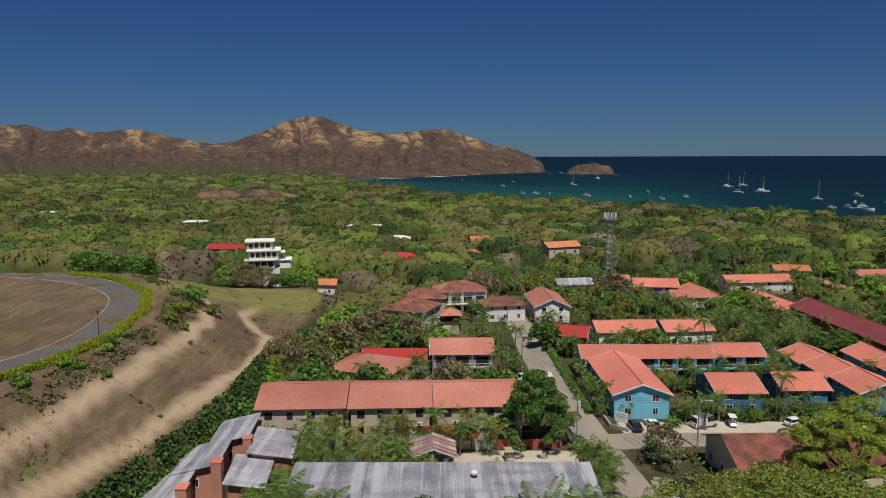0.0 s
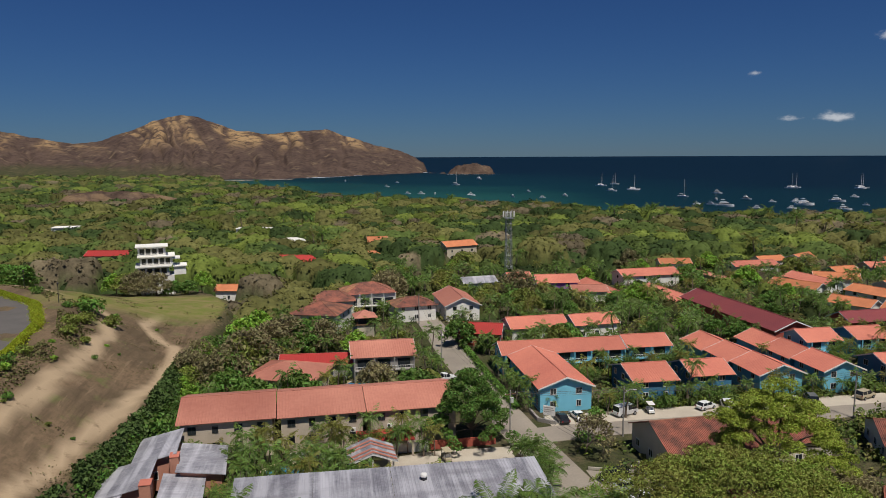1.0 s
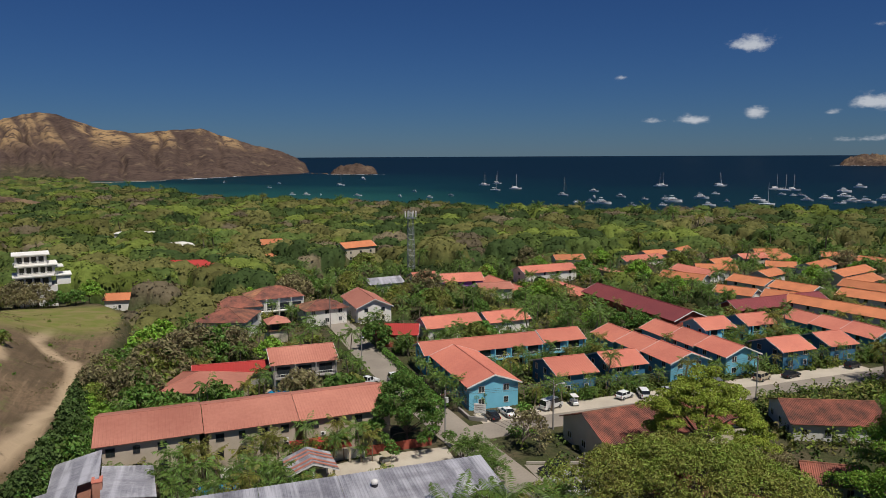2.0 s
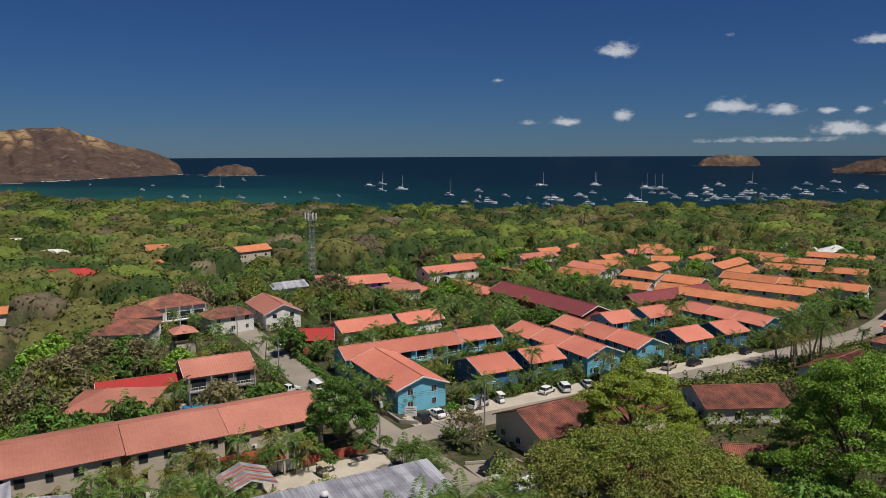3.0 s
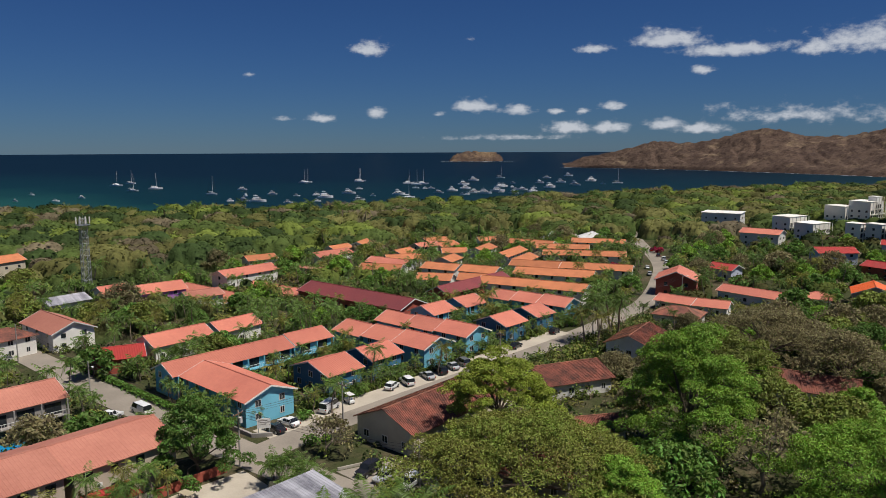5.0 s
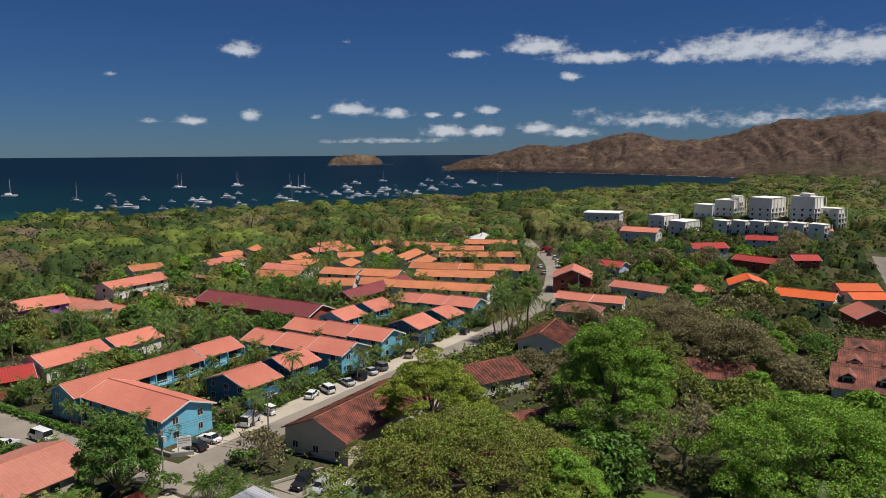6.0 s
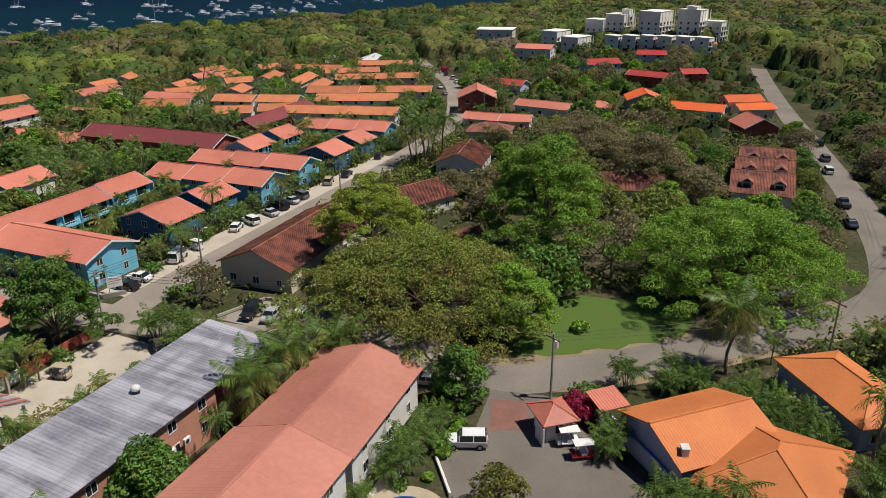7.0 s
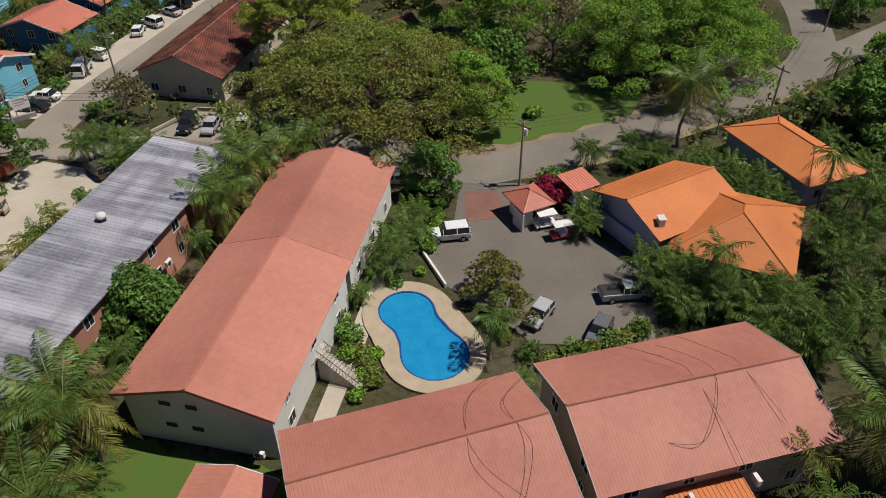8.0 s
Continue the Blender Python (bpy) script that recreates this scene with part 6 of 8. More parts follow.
        spots.append((x, y, rnd.uniform(0.7, 1.7) * tall, rnd.uniform(0.8, 2.9) * tall, tint_for(x * 3, y * 3, rnd) * 1.4))
    for k in range(420):
        x, y = rnd.uniform(42, 140), rnd.uniform(124.2, 129)
        if not in_house(x, y, 0.2):
            spots.append((x, y, rnd.uniform(0.7, 1.5), rnd.uniform(0.8, 2.4), np.array(TINTS["green" if k % 3 else "bright"]) * rnd.uniform(0.8, 1.3)))
    for k in range(330):
        x, y = rnd.uniform(66, 168), rnd.uniform(104.5, 113.2)
        if not in_house(x, y, 0.2):
            spots.append((x, y, rnd.uniform(0.9, 2.0), rnd.uniform(1.2, 3.2), tint_for(x * 3, y * 3, rnd) * 1.5))
    # beds and shrubs along the house walls
    for hx, hy, l, w, c, s in FOOT:
        d = math.hypot(hx + 20, hy - 20)
        if not 118 < d < 420 or (hx < 16 and hy < 130) or (30 < hx < 140 and 122 < hy < 168 and rnd.random() < 0.3):
            continue
        blue = 30 < hx < 140 and 122 < hy < 168
        for k in range(int((l + w) * (1.1 if blue else 1.9))):
            if rnd.random() < l / (l + w):
                u, v = rnd.uniform(-l, l), (w + rnd.uniform(0.2, 1.6)) * rnd.choice((-1, 1))
            else:
                u, v = (l + rnd.uniform(0.2, 1.6)) * rnd.choice((-1, 1)), rnd.uniform(-w, w)
            x, y = hx + u * c - v * s, hy + u * s + v * c
            if in_house(x, y, 0.1) or on_line(x, y, -1.8) or (x + 20 - (hx + 20)) * (hx + 20) + (y - hy) * (hy - 20) > 0:
                continue
            spots.append((x, y, rnd.uniform(0.8, 1.6), rnd.uniform(0.9, 2.4 if blue else 3.4), tint_for(x * 3, y * 3, rnd) * 1.45))
    for x, y, R, H, c in spots:
        k = 24
        d = rng.normal(size=(k, 3))
        d[:, 2] = np.abs(d[:, 2])
        d /= np.linalg.norm(d, axis=1, keepdims=True)
        LC.append(np.array([x, y, land(x, y) + 0.1]) + d * np.array([R, R, H]) * rng.uniform(0.5, 1.05, (k, 1)))
        LD.append(d * 0.6 + rng.normal(size=(k, 3)) * 0.6 + np.array([0, 0, 0.5]))
        LS.append(rng.uniform(0.22, 0.55, k))
        LT.append(np.tile(c * 1.25, (k, 1)))
    ob = leaves("leaf_growth", np.concatenate(LC), np.concatenate(LD), np.concatenate(LS), CANOPY, rng=rng, tint=np.concatenate(LT))
    tagged(ob, "leafy shrubs and treetop foliage of mixed greens", "foliage", kind="stuff")


woods()
# thickets along the foot of the bare hill
rnd = random.Random(12)
for k in range(64):
    y = rnd.uniform(66, 182)
    x = lerp(y, HILL_FOOT) + rnd.uniform(1.5, 8)
    if not in_house(x, y, 2.2):
        grown(VTREES if k % 2 else BUSHES, x, y, rnd.uniform(0.4, 0.7) if k % 2 else rnd.uniform(1.2, 1.8), rnd)
for k in range(26):
    y = rnd.uniform(120, 182)
    x = lerp(y, HILL_FOOT) + rnd.uniform(6, 24)
    if not in_house(x, y, 3):
        grown(VTREES, x, y, rnd.uniform(0.7, 1.1), rnd)

# palms that rise above the woods, and trees along the road
rnd = random.Random(17)
for k in range(70):
    a = rnd.uniform(-8, 74)
    r = rnd.uniform(0.82, 0.985) * lerp(a, SHORE) if k % 2 else rnd.uniform(260, 520)
    x, y = r * math.sin(radians(a)), r * math.cos(radians(a))
    if r < lerp(a, SHORE) - 8 and not in_house(x, y, 2) and not on_line(x, y):
        grown(PALMS, x, y, rnd.uniform(1.5, 2.2), rnd)
for x, y, s in ((96, 3, 0.8), (108, 1, 0.9), (122, 2, 0.8), (136, 0, 1.0), (150, 3, 0.9), (166, 1, 0.9), (176, 21, 0.7), (160, 21, 0.55), (147, 20.5, 0.5), (133, 20.5, 0.5), (119, 21, 0.5), (103, 22, 0.7), (74, 0, 0.9), (62, 2, 0.8), (66, -8, 1.0), (190, 22, 0.7), (200, 5, 0.9), (182, 3, 0.9), (57, -4, 0.9), (78, -14, 1.0), (110, -14, 1.1), (140, -14, 1.1)):
    copy_thing(GARDEN[rnd.randrange(4)], spot(x, y, s * rnd.uniform(0.9, 1.1), rnd.random() * 360))
# front gardens and courts of the turquoise houses
rnd = random.Random(23)
for k in range(150):
    x, y = ((rnd.uniform(41, 138), rnd.uniform(121.5, 125)), (rnd.uniform(43, 75), rnd.uniform(140, 150)), (rnd.uniform(96, 126), rnd.uniform(138, 145)), (rnd.uniform(28, 140), rnd.uniform(163, 175)))[k % 4]
    if in_house(x, y, 0.5) or on_line(x, y, -3.2):
        continue
    grown((PALMS, CLUMPS, BUSHES)[k % 3], x, y, (0.75, 0.9, 0.8)[k % 3] * rnd.uniform(0.7, 1.15), rnd)
for x, y, s in ((-66, 237, 0.8), (-60, 236, 0.75), (-55, 238, 0.7), (-70, 239, 0.8), (-51, 240, 0.7), (-63, 234, 0.6), (-48, 246, 0.8), (-74, 244, 0.8)):
    grown(VTREES, x, y, s, rnd)


# ---- pools and paving ----
WATER = mat("pool_water", (0.012, 0.22, 0.46), (0.02, 0.28, 0.52), 0.05, 0.6, 2.0, 0.03, rnd=0.0, spec=0.5)
TILE = mat("pool_rim_tiles", (0.02, 0.06, 0.22), (0.03, 0.09, 0.28), 0.3, 2.0, 8.0, 0.05)
DECK = mat("pool_deck_stone", (0.50, 0.41, 0.29), (0.42, 0.33, 0.23), 0.85, 0.8, 6.0, 0.15)


def kidney(lobes, level, n=72):
    """Outline of two or three merged rounds, walked from their middle."""
    cx, cy = sum(l[0] for l in lobes) / len(lobes), sum(l[1] for l in lobes) / len(lobes)
    out = []
    for k in range(n):
        a = 2 * math.pi * k / n
        d = 0.3
        while sum((l[2] + level) ** 4 / max(((cx + d * math.cos(a) - l[0]) ** 2 + (cy + d * math.sin(a) - l[1]) ** 2) ** 2, 1e-6) for l in lobes) > 1 and d < 20:
            d += 0.04
        out.append((cx + d * math.cos(a), cy + d * math.sin(a)))
    return out


def pool(label, lobes, z, deck):
    inner, rim, outer = kidney(lobes, 0.0), kidney(lobes, 0.14), kidney(lobes, deck)
    n = len(inner)
    p = empty("swimming_pool", pose(0, 0, 0), label, "swimming pool")
    mesh_ob("water_surface", [(x, y, z + 0.12) for x, y in inner], [tuple(range(n))], WATER, p, "bright blue water")

    def ring(a, b, z0, z1):
        v = [(x, y, z1) for x, y in a] + [(x, y, z1) for x, y in b] + [(x, y, z0) for x, y in a] + [(x, y, z0) for x, y in b]
        f = []
        for i in range(n):
            j = (i + 1) % n
            f += [(i, n + i, n + j, j), (2 * n + i, i, j, 2 * n + j), (n + i, 3 * n + i, 3 * n + j, n + j)]
        return v, f
    mesh_ob("rim", *ring(inner, rim, z - 0.2, z + 0.2), TILE, p, "dark blue tile rim")
    mesh_ob("deck", *ring(rim, outer, z - 0.2, z + 0.22), DECK, p, "pale stone deck")
    return p


pool("kidney-shaped blue pool with a pale stone deck", [(4.8, 58.5, 2.5), (2.3, 56.3, 1.9), (-0.3, 54.4, 2.9)], 0.02, 1.5)
pool("small blue pool behind the grey-roofed houses", [(-15.6, 107.8, 1.7), (-13.0, 107.9, 1.6)], 0.3, 0.9)
pool("small blue pool before the balconied house", [(1.0, 148.0, 2.0), (-1.8, 148.2, 1.8)], 0.05, 0.9)


def sheet(name, label, pts, z, material, category, bump=0.0):
    cx, cy = sum(p[0] for p in pts) / len(pts), sum(p[1] for p in pts) / len(pts)
    n = len(pts)
    v = [(x, y, z) for x, y in pts] + [(x, y, z - 0.3) for x, y in pts]
    f = [tuple(range(n))] + [(i, n + i, n + (i + 1) % n, (i + 1) % n) for i in range(n)]
    return tagged(mesh_ob(name, v, f, material), label, category, kind="structure")


def ragged(pts, seed, step=1.3, stray=0.55):
    """The outline with worn, uneven edges."""
    r = random.Random(seed)
    out = []
    for (ax, ay), (bx, by) in zip(pts, pts[1:] + pts[:1]):
        n = max(1, int(math.hypot(bx - ax, by - ay) / step))
        out += [(ax + (bx - ax) * k / n + r.uniform(-stray, stray), ay + (by - ay) * k / n + r.uniform(-stray, stray)) for k in range(n)]
    return out


sheet("pavement_3", "pale concrete yard with a golf cart", [(-2, 99.3), (20.5, 96.5), (21.4, 111.6), (8, 112), (-2, 109.5)], 0.10, CONCRETE, "yard")
sheet("lawn_1", "green lawn under the garden trees", ragged([(37, 59), (38.2, 54), (41.5, 49.5), (46.5, 43.5), (51, 38), (56, 37), (60, 43), (57, 56), (46, 61)], 2), 0.06, LAWN, "lawn")
sheet("lawn_2", "green lawn beside the apartment block", ragged([(-30, 62), (-14.8, 62.0), (-14.4, 78), (-30, 79)], 3), 0.05, LAWN, "lawn")
sheet("pavement_4", "red brick paving at the gate", [(20.3, 55.9), (26.2, 57.3), (27.2, 53.6), (22.2, 51.6)], 0.085, BRICKPAVE, "paving")
sheet("pavement_5", "cracked grey forecourt with parked cars under the trees", [(29.5, 62), (36, 66), (41, 80), (38, 98), (30.5, 101)], 0.08, ASPHALT, "car park")
sheet("pavement_6", "pale path along the apartment block", [(-14, 62.2), (-14, 60.6), (22, 61.6), (22, 63.6)], 0.06, CONCRETE, "path")


def wall_run(name, label, pts, h, t, material, category="wall", cap=None):
    """A free-standing wall along a line."""
    bm = bmesh.new()
    for (ax, ay), (bx, by) in zip(pts, pts[1:]):
        d = math.hypot(bx - ax, by - ay)
        z = min(land(ax, ay), land(bx, by))
        m = pose(ax, ay, z, 0, 0, math.degrees(math.atan2(by - ay, bx - ax)))
        box(bm, 0, d, -t / 2, t / 2, -0.4, h, m)
    w = part(name, bm, material)
    tagged(w, label, category)
    return w


wall_run("garden_wall", "low white car park wall", [(9.0, 55.6), (13.8, 59.2)], 0.5, 0.25, WHITE)
wall_run("garden_wall", "lilac boundary wall of the bungalow", [(28.2, 46.2), (16.9, 35.8)], 2.0, 0.2, LILAC)
wall_run("garden_wall", "white garden wall behind the yard", [(-14, 111.6), (-2, 112.2), (8, 112.6)], 1.6, 0.2, WHITE)
wall_run("garden_fence", "brown timber fence with pink posts", [(8.4, 112.8), (19.4, 113.2)], 1.5, 0.15, REDWALL, "fence")
wall_run("garden_wall", "low pale kerb wall of the forecourt", [(40.5, 81), (38.6, 98.5), (31, 101.3)], 0.4, 0.2, KERB)
wall_run("garden_wall", "grey concrete boundary wall", [(-4, 30), (4, 12), (12, 4)], 1.8, 0.2, GREYWALL)
wall_run("garden_wall", "low white wall along the old garden", [(60, 33), (75, 22)], 0.8, 0.2, WHITE)
wall_run("hedge_base", "low stone retaining kerb at the corner", [(29.2, 127), (29.4, 121.8), (32, 119.6)], 0.7, 0.4, GREYWALL, "wall")


# ---- buildings of their own shape ----
def lodge():
    h = house("gate_lodge", "small white gate lodge with a coral hip roof", 22.9, 49.4, 4.6, 4.2, 40, 2.5, 3.7, WHITE, CORAL, hip=True, floors=1, wins="sw", over=0.7, category="gate lodge", gap=2.0)
    part("sign_wall", boxes((-2.4, -0.4, 2.0, 2.2, -0.3, 2.3)), WHITE, h)


lodge()


def pavilion():
    t = empty("pavilion", pose(-1.7, 105.4, land(-1.7, 105.4), 0, 0, 92), "open pavilion with a coral and grey striped roof", "pavilion")
    bm = bmesh.new()
    for s in (-1, 1):
        ribbed(bm, (-3.1 * s, 0, 4.6), (3.1 * s, 0, 4.6), (3.1 * s, -3.6 * s, 3.2), (-3.1 * s, -3.6 * s, 3.2), 0.5, 0.04)
    part("roof", bm, ZINC, t)
    bm = bmesh.new()
    for x in (-2.7, -1.5, 0.4, 1.6):
        for s in (-1, 1):
            m = Matrix.Translation((x, 0, 4.66)) @ Matrix.Rotation(s * math.atan2(1.4, 3.6), 4, "X")
            box(bm, -0.28, 0.28, min(0, -s * 3.8), max(0, -s * 3.8), 0.02, 0.04, m)
    part("roof_stripe", bm, PALE_CORAL, t, "faded coral strips")
    for s in (-1, 1):
        bm = bmesh.new()
        ngon(bm, [(3.1 * s, -3.7, 3.1), (3.1 * s, 0, 4.55), (3.1 * s, 3.7, 3.1), (3.1 * s, 3.7, 2.85), (3.1 * s, 0, 4.25), (3.1 * s, -3.7, 2.85)])
        part("bargeboard", bm, TRIM, t)
    for x in (-2.6, 2.6):
        for y in (-3, 0, 3):
            part("post", boxes((x - 0.12, x + 0.12, y - 0.12, y + 0.12, -0.2, 3.3)), WHITE, t)


pavilion()


def watch_tower():
    z = land(1.8, 180.5)
    t = empty("watch_tower", pose(1.8, 180.5, z, 0, 0, 4), "cream watch tower with an open top and coral roof", "tower")
    part("shaft", boxes((-2.1, 2.1, -2.1, 2.1, -0.5, 5.6)), CREAM, t)
    part("gallery_floor", boxes((-2.4, 2.4, -2.4, 2.4, 5.6, 5.85)), WOOD, t)
    # near-black box added in place of the shade under the open top
    part("dark_room", boxes((-1.5, 1.5, -1.5, 1.5, 5.85, 7.7)), DARK, t)
    for x in (-2.1, 2.1):
        for y in (-2.1, 2.1):
            part("post", boxes((x - 0.12, x + 0.12, y - 0.12, y + 0.12, 5.85, 7.8)), WOOD, t)
    bm = bmesh.new()
    c = [(-2.9, -2.9, 7.6), (2.9, -2.9, 7.6), (2.9, 2.9, 7.6), (-2.9, 2.9, 7.6)]
    for i in range(4):
        slab(bm, (c[i], c[(i + 1) % 4], (0, 0, 9.1)), 0.1)
    part("roof", bm, PALE_CORAL, t)
    bm = bmesh.new()
    for i in range(16):
        box(bm, -3.0 - i * 0.0, -2.2, -0.9, 0.9, 0.3 * i, 0.3 * i + 0.06, Matrix.Translation((-0.1 * (16 - i) * 0.3, 0, 0)))
    part("stair", bm, TRIM, t)


watch_tower()


def lattice_mast(x, y):
    z = land(x, y)
    t = empty("cell_mast", pose(x, y, z), "grey steel lattice phone mast with panel antennas", "mast")
    H = 24.5 - z
    legs = [(1.3, 1.3), (-1.3, 1.3), (-1.3, -1.3), (1.3, -1.3)]
    for lx, ly in legs:
        v, f = [], []
        tube(v, f, [(lx, ly, -0.3), (lx * 0.75, ly * 0.75, H)], [0.13, 0.09], 5)
        mesh_ob("leg", v, f, METAL, t)
    v, f = [], []
    n = 12
    for k in range(n):
        s0, s1 = 1 - 0.25 * k / n, 1 - 0.25 * (k + 1) / n
        for i in range(4):
            a, b = legs[i], legs[(i + 1) % 4]
            p, q = (a[0] * s0, a[1] * s0, H * k / n), (b[0] * s1, b[1] * s1, H * (k + 1) / n)
            r, u = (b[0] * s0, b[1] * s0, H * k / n), (a[0] * s1, a[1] * s1, H * (k + 1) / n)
            for e in ((p, q), (r, u), (u, q)):
                tube(v, f, e, [0.06, 0.06], 4, cap=False)
    mesh_ob("bracing", v, f, METAL, t)
    part("platform", boxes((-1.9, 1.9, -1.9, 1.9, H - 2.2, H - 2.05)), METAL, t)
    for i in range(8):
        a = i * math.pi / 4
        part("antenna", boxes((-0.18, 0.18, -0.12, 0.12, 0, 2.3)), TRIM, t, m=pose(2.3 * math.cos(a), 2.3 * math.sin(a), H - 1.6, 0, 0, math.degrees(a) + 90))
    v, f = [], []
    tube(v, f, [(0, 0, H - 2), (0, 0, H + 2.5)], [0.06, 0.03], 5)
    mesh_ob("lightning_rod", v, f, METAL, t)


lattice_mast(65.5, 281)

IVORY = mat("ivory_render", (0.86, 0.83, 0.75), (0.77, 0.73, 0.65), 0.85, 0.2, 4.0, 0.1)
for x, y, l, w, h in ((401, 112, 13, 12, 16.0), (400, 124, 11, 12, 14.0), (396, 91, 18, 13, 17.0), (394, 71, 12, 13, 17.5), (398, 60, 9, 12, 12.0), (376, 131, 16, 11, 7.5), (388, 146, 16, 11, 10.0), (392, 71, 6, 6, 19.0), (401, 108, 5, 5, 18.0)):
    house("hotel_block", "ivory flat-roofed hotel block on the slope", x, y, l, w, -16, h * 1.12, h * 1.12 + 0.4, IVORY, IVORY, floors=max(2, int(h / 3)), mono=0.2, group="hotel blocks", category="hotel", wins="ew", gallery="s", gap=2.6, over=0.25, rib=0.0, pitch=3)
for i in range(6):
    house("hotel_block", "ivory terraced hotel unit with shaded terraces", 361.5 - i * 1.6, 107 - i * 9.2, 7.0, 8, -16, 9.6, 10.0, IVORY, IVORY, floors=3, mono=0.25, group="hotel terraces", category="hotel", wins="w", gallery="s", gap=4, over=0.25, rib=0.0, pitch=3)
    house("hotel_link", "low shaded terrace between hotel units", 364.5 - i * 1.6, 102.4 - i * 9.2, 3.0, 9, -80, 6.4, 6.8, IVORY, CLAY_ORANGE, floors=1, mono=0.25, group="hotel terraces", category="hotel", wins="s", gap=2, over=0.3, rib=0.0, pitch=3)
for x, y, s in ((307, 248, 13), (322, 231, 16), (314, 240, 9)):
    house("marquee", "white peaked marquee by the street end", x, y, s, s, -60, 2.6, 6.0, TRIM, TRIM, hip=True, floors=1, wins="", group="marquees", category="marquee")


def fixtures():
    """Small fittings on roofs and walls."""
    t = empty("roof_vent", pose(3.9, 88.4, 6.4), "white domed turbine vent on the grey roof", "roof vent")
    bm = bmesh.new()
    bmesh.ops.create_uvsphere(bm, u_segments=14, v_segments=8, radius=0.5, matrix=Matrix.Translation((0, 0, 0.75)) @ Matrix.Diagonal((1, 1, 0.75, 1)))
    part("dome", bm, TRIM, t)
    bm = bmesh.new()
    bmesh.ops.create_cone(bm, segments=14, radius1=0.42, radius2=0.4, depth=0.8, cap_ends=True, matrix=Matrix.Translation((0, 0, 0.3)))
    part("collar", bm, DARK, t)
    t = empty("roof_vent", pose(18.6, 35.6, 4.6, 0, 0, 20), "white box vent on the orange roof", "roof vent")
    part("box", boxes((-0.42, 0.42, -0.32, 0.32, -0.5, 0.3)), TRIM, t)
    part("cap", boxes((-0.5, 0.5, -0.4, 0.4, 0.3, 0.37)), TRIM, t)
    for x, y, z, r in ((1.5, 82.35, 2.4, 0), (3.6, 82.35, 2.4, 0), (-0.8, 82.35, 2.6, 0), (9.5, 82.35, 2.4, 0), (-14.25, 64.6, 1.2, -90), (-9.8, 29.2, 3.0, 28), (-12.5, 33.6, 3.0, 28), (-6.0, 114.7, 3.3, 2), (-4.0, 114.75, 3.3, 2), (2.0, 115.9, 3.2, 2)):
        t = empty("air_conditioner", pose(x, y, z, 0, 0, r), "white wall-mounted air conditioner unit", "air conditioner", "air conditioners")
        part("casing", boxes((-0.42, 0.42, -0.32, 0.0, 0, 0.6)), TRIM, t)
        bm = bmesh.new()
        bmesh.ops.create_cone(bm, segments=14, radius1=0.23, radius2=0.23, depth=0.03, cap_ends=True, matrix=Matrix.Translation((-0.1, -0.335, 0.3)) @ Matrix.Rotation(radians(90), 4, "X"))
        part("fan_grille", bm, IRON, t)


fixtures()


def porch(name, label, x, y, rot, l, w, h, roof, wall):
    t = empty(name, pose(x, y, land(x, y), 0, 0, rot), label, "porch")
    bm = bmesh.new()
    ribbed(bm, (-l / 2, w / 2, h + 0.5), (l / 2, w / 2, h + 0.5), (l / 2, -w / 2, h), (-l / 2, -w / 2, h), 0.35, 0.04)
    part("roof", bm, roof, t)
    for sx in (-l / 2 + 0.3, l / 2 - 0.3):
        part("post", boxes((sx - 0.15, sx + 0.15, -w / 2 + 0.2, -w / 2 + 0.5, -0.2, h)), wall, t)


porch("porch", "orange-roofed porch against the beige block", -11.8, 32.2, 117.5 + 180, 6.0, 4.5, 2.9, ORANGE, WHITE)
porch("porch", "coral-roofed lean-to beside the bungalow", 26.6, 44.3, -47, 3.6, 3.4, 3.0, CORAL, LILAC)
porch("porch", "red-roofed lean-to on the apartment row", 1.0, 112.4, 2, 9.0, 4.0, 2.9, RED_ROOF, BEIGE)
for x, y, r, w in ((-29.4, 103.4, 4, 1.2), (-31.4, 95.0, 4, 1.4), (-33.4, 87.2, 4, 1.4)):
    t = empty("chimney_block", pose(x, y, land(x, y), 0, 0, r), "salmon plastered chimney block between stepped roofs", "chimney", "chimney blocks")
    part("chimney_shaft", boxes((-w / 2, w / 2, -0.9, 0.9, -0.2, 6.0)), PINKWALL, t)
    part("cap", boxes((-w / 2 - 0.06, w / 2 + 0.06, -0.96, 0.96, 6.0, 6.1)), CORAL, t)


def stair_flight():
    t = empty("outside_stair", pose(-4.4, 63.4, 0, 0, 0, -100), "concrete outside stair with black iron railings", "stair")
    for i in range(14):
        part("step", boxes((0.28 * i, 0.28 * i + 0.34, -0.6, 0.6, -0.1, 2.5 - 0.175 * i)), KERB, t)
    for s in (-0.6, 0.6):
        v, f = [], []
        tube(v, f, [(0, s, 3.4), (3.9, s, 1.0)], [0.035, 0.035], 5)
        for i in range(0, 14):
            tube(v, f, [(0.28 * i + 0.15, s, 2.4 - 0.175 * i), (0.28 * i + 0.15, s, 3.3 - 0.172 * i)], [0.018, 0.018], 4)
        mesh_ob("railing", v, f, IRON, t)
    part("landing", boxes((-1.6, 0, -1.8, 1.2, 2.3, 2.5)), KERB, t)


stair_flight()


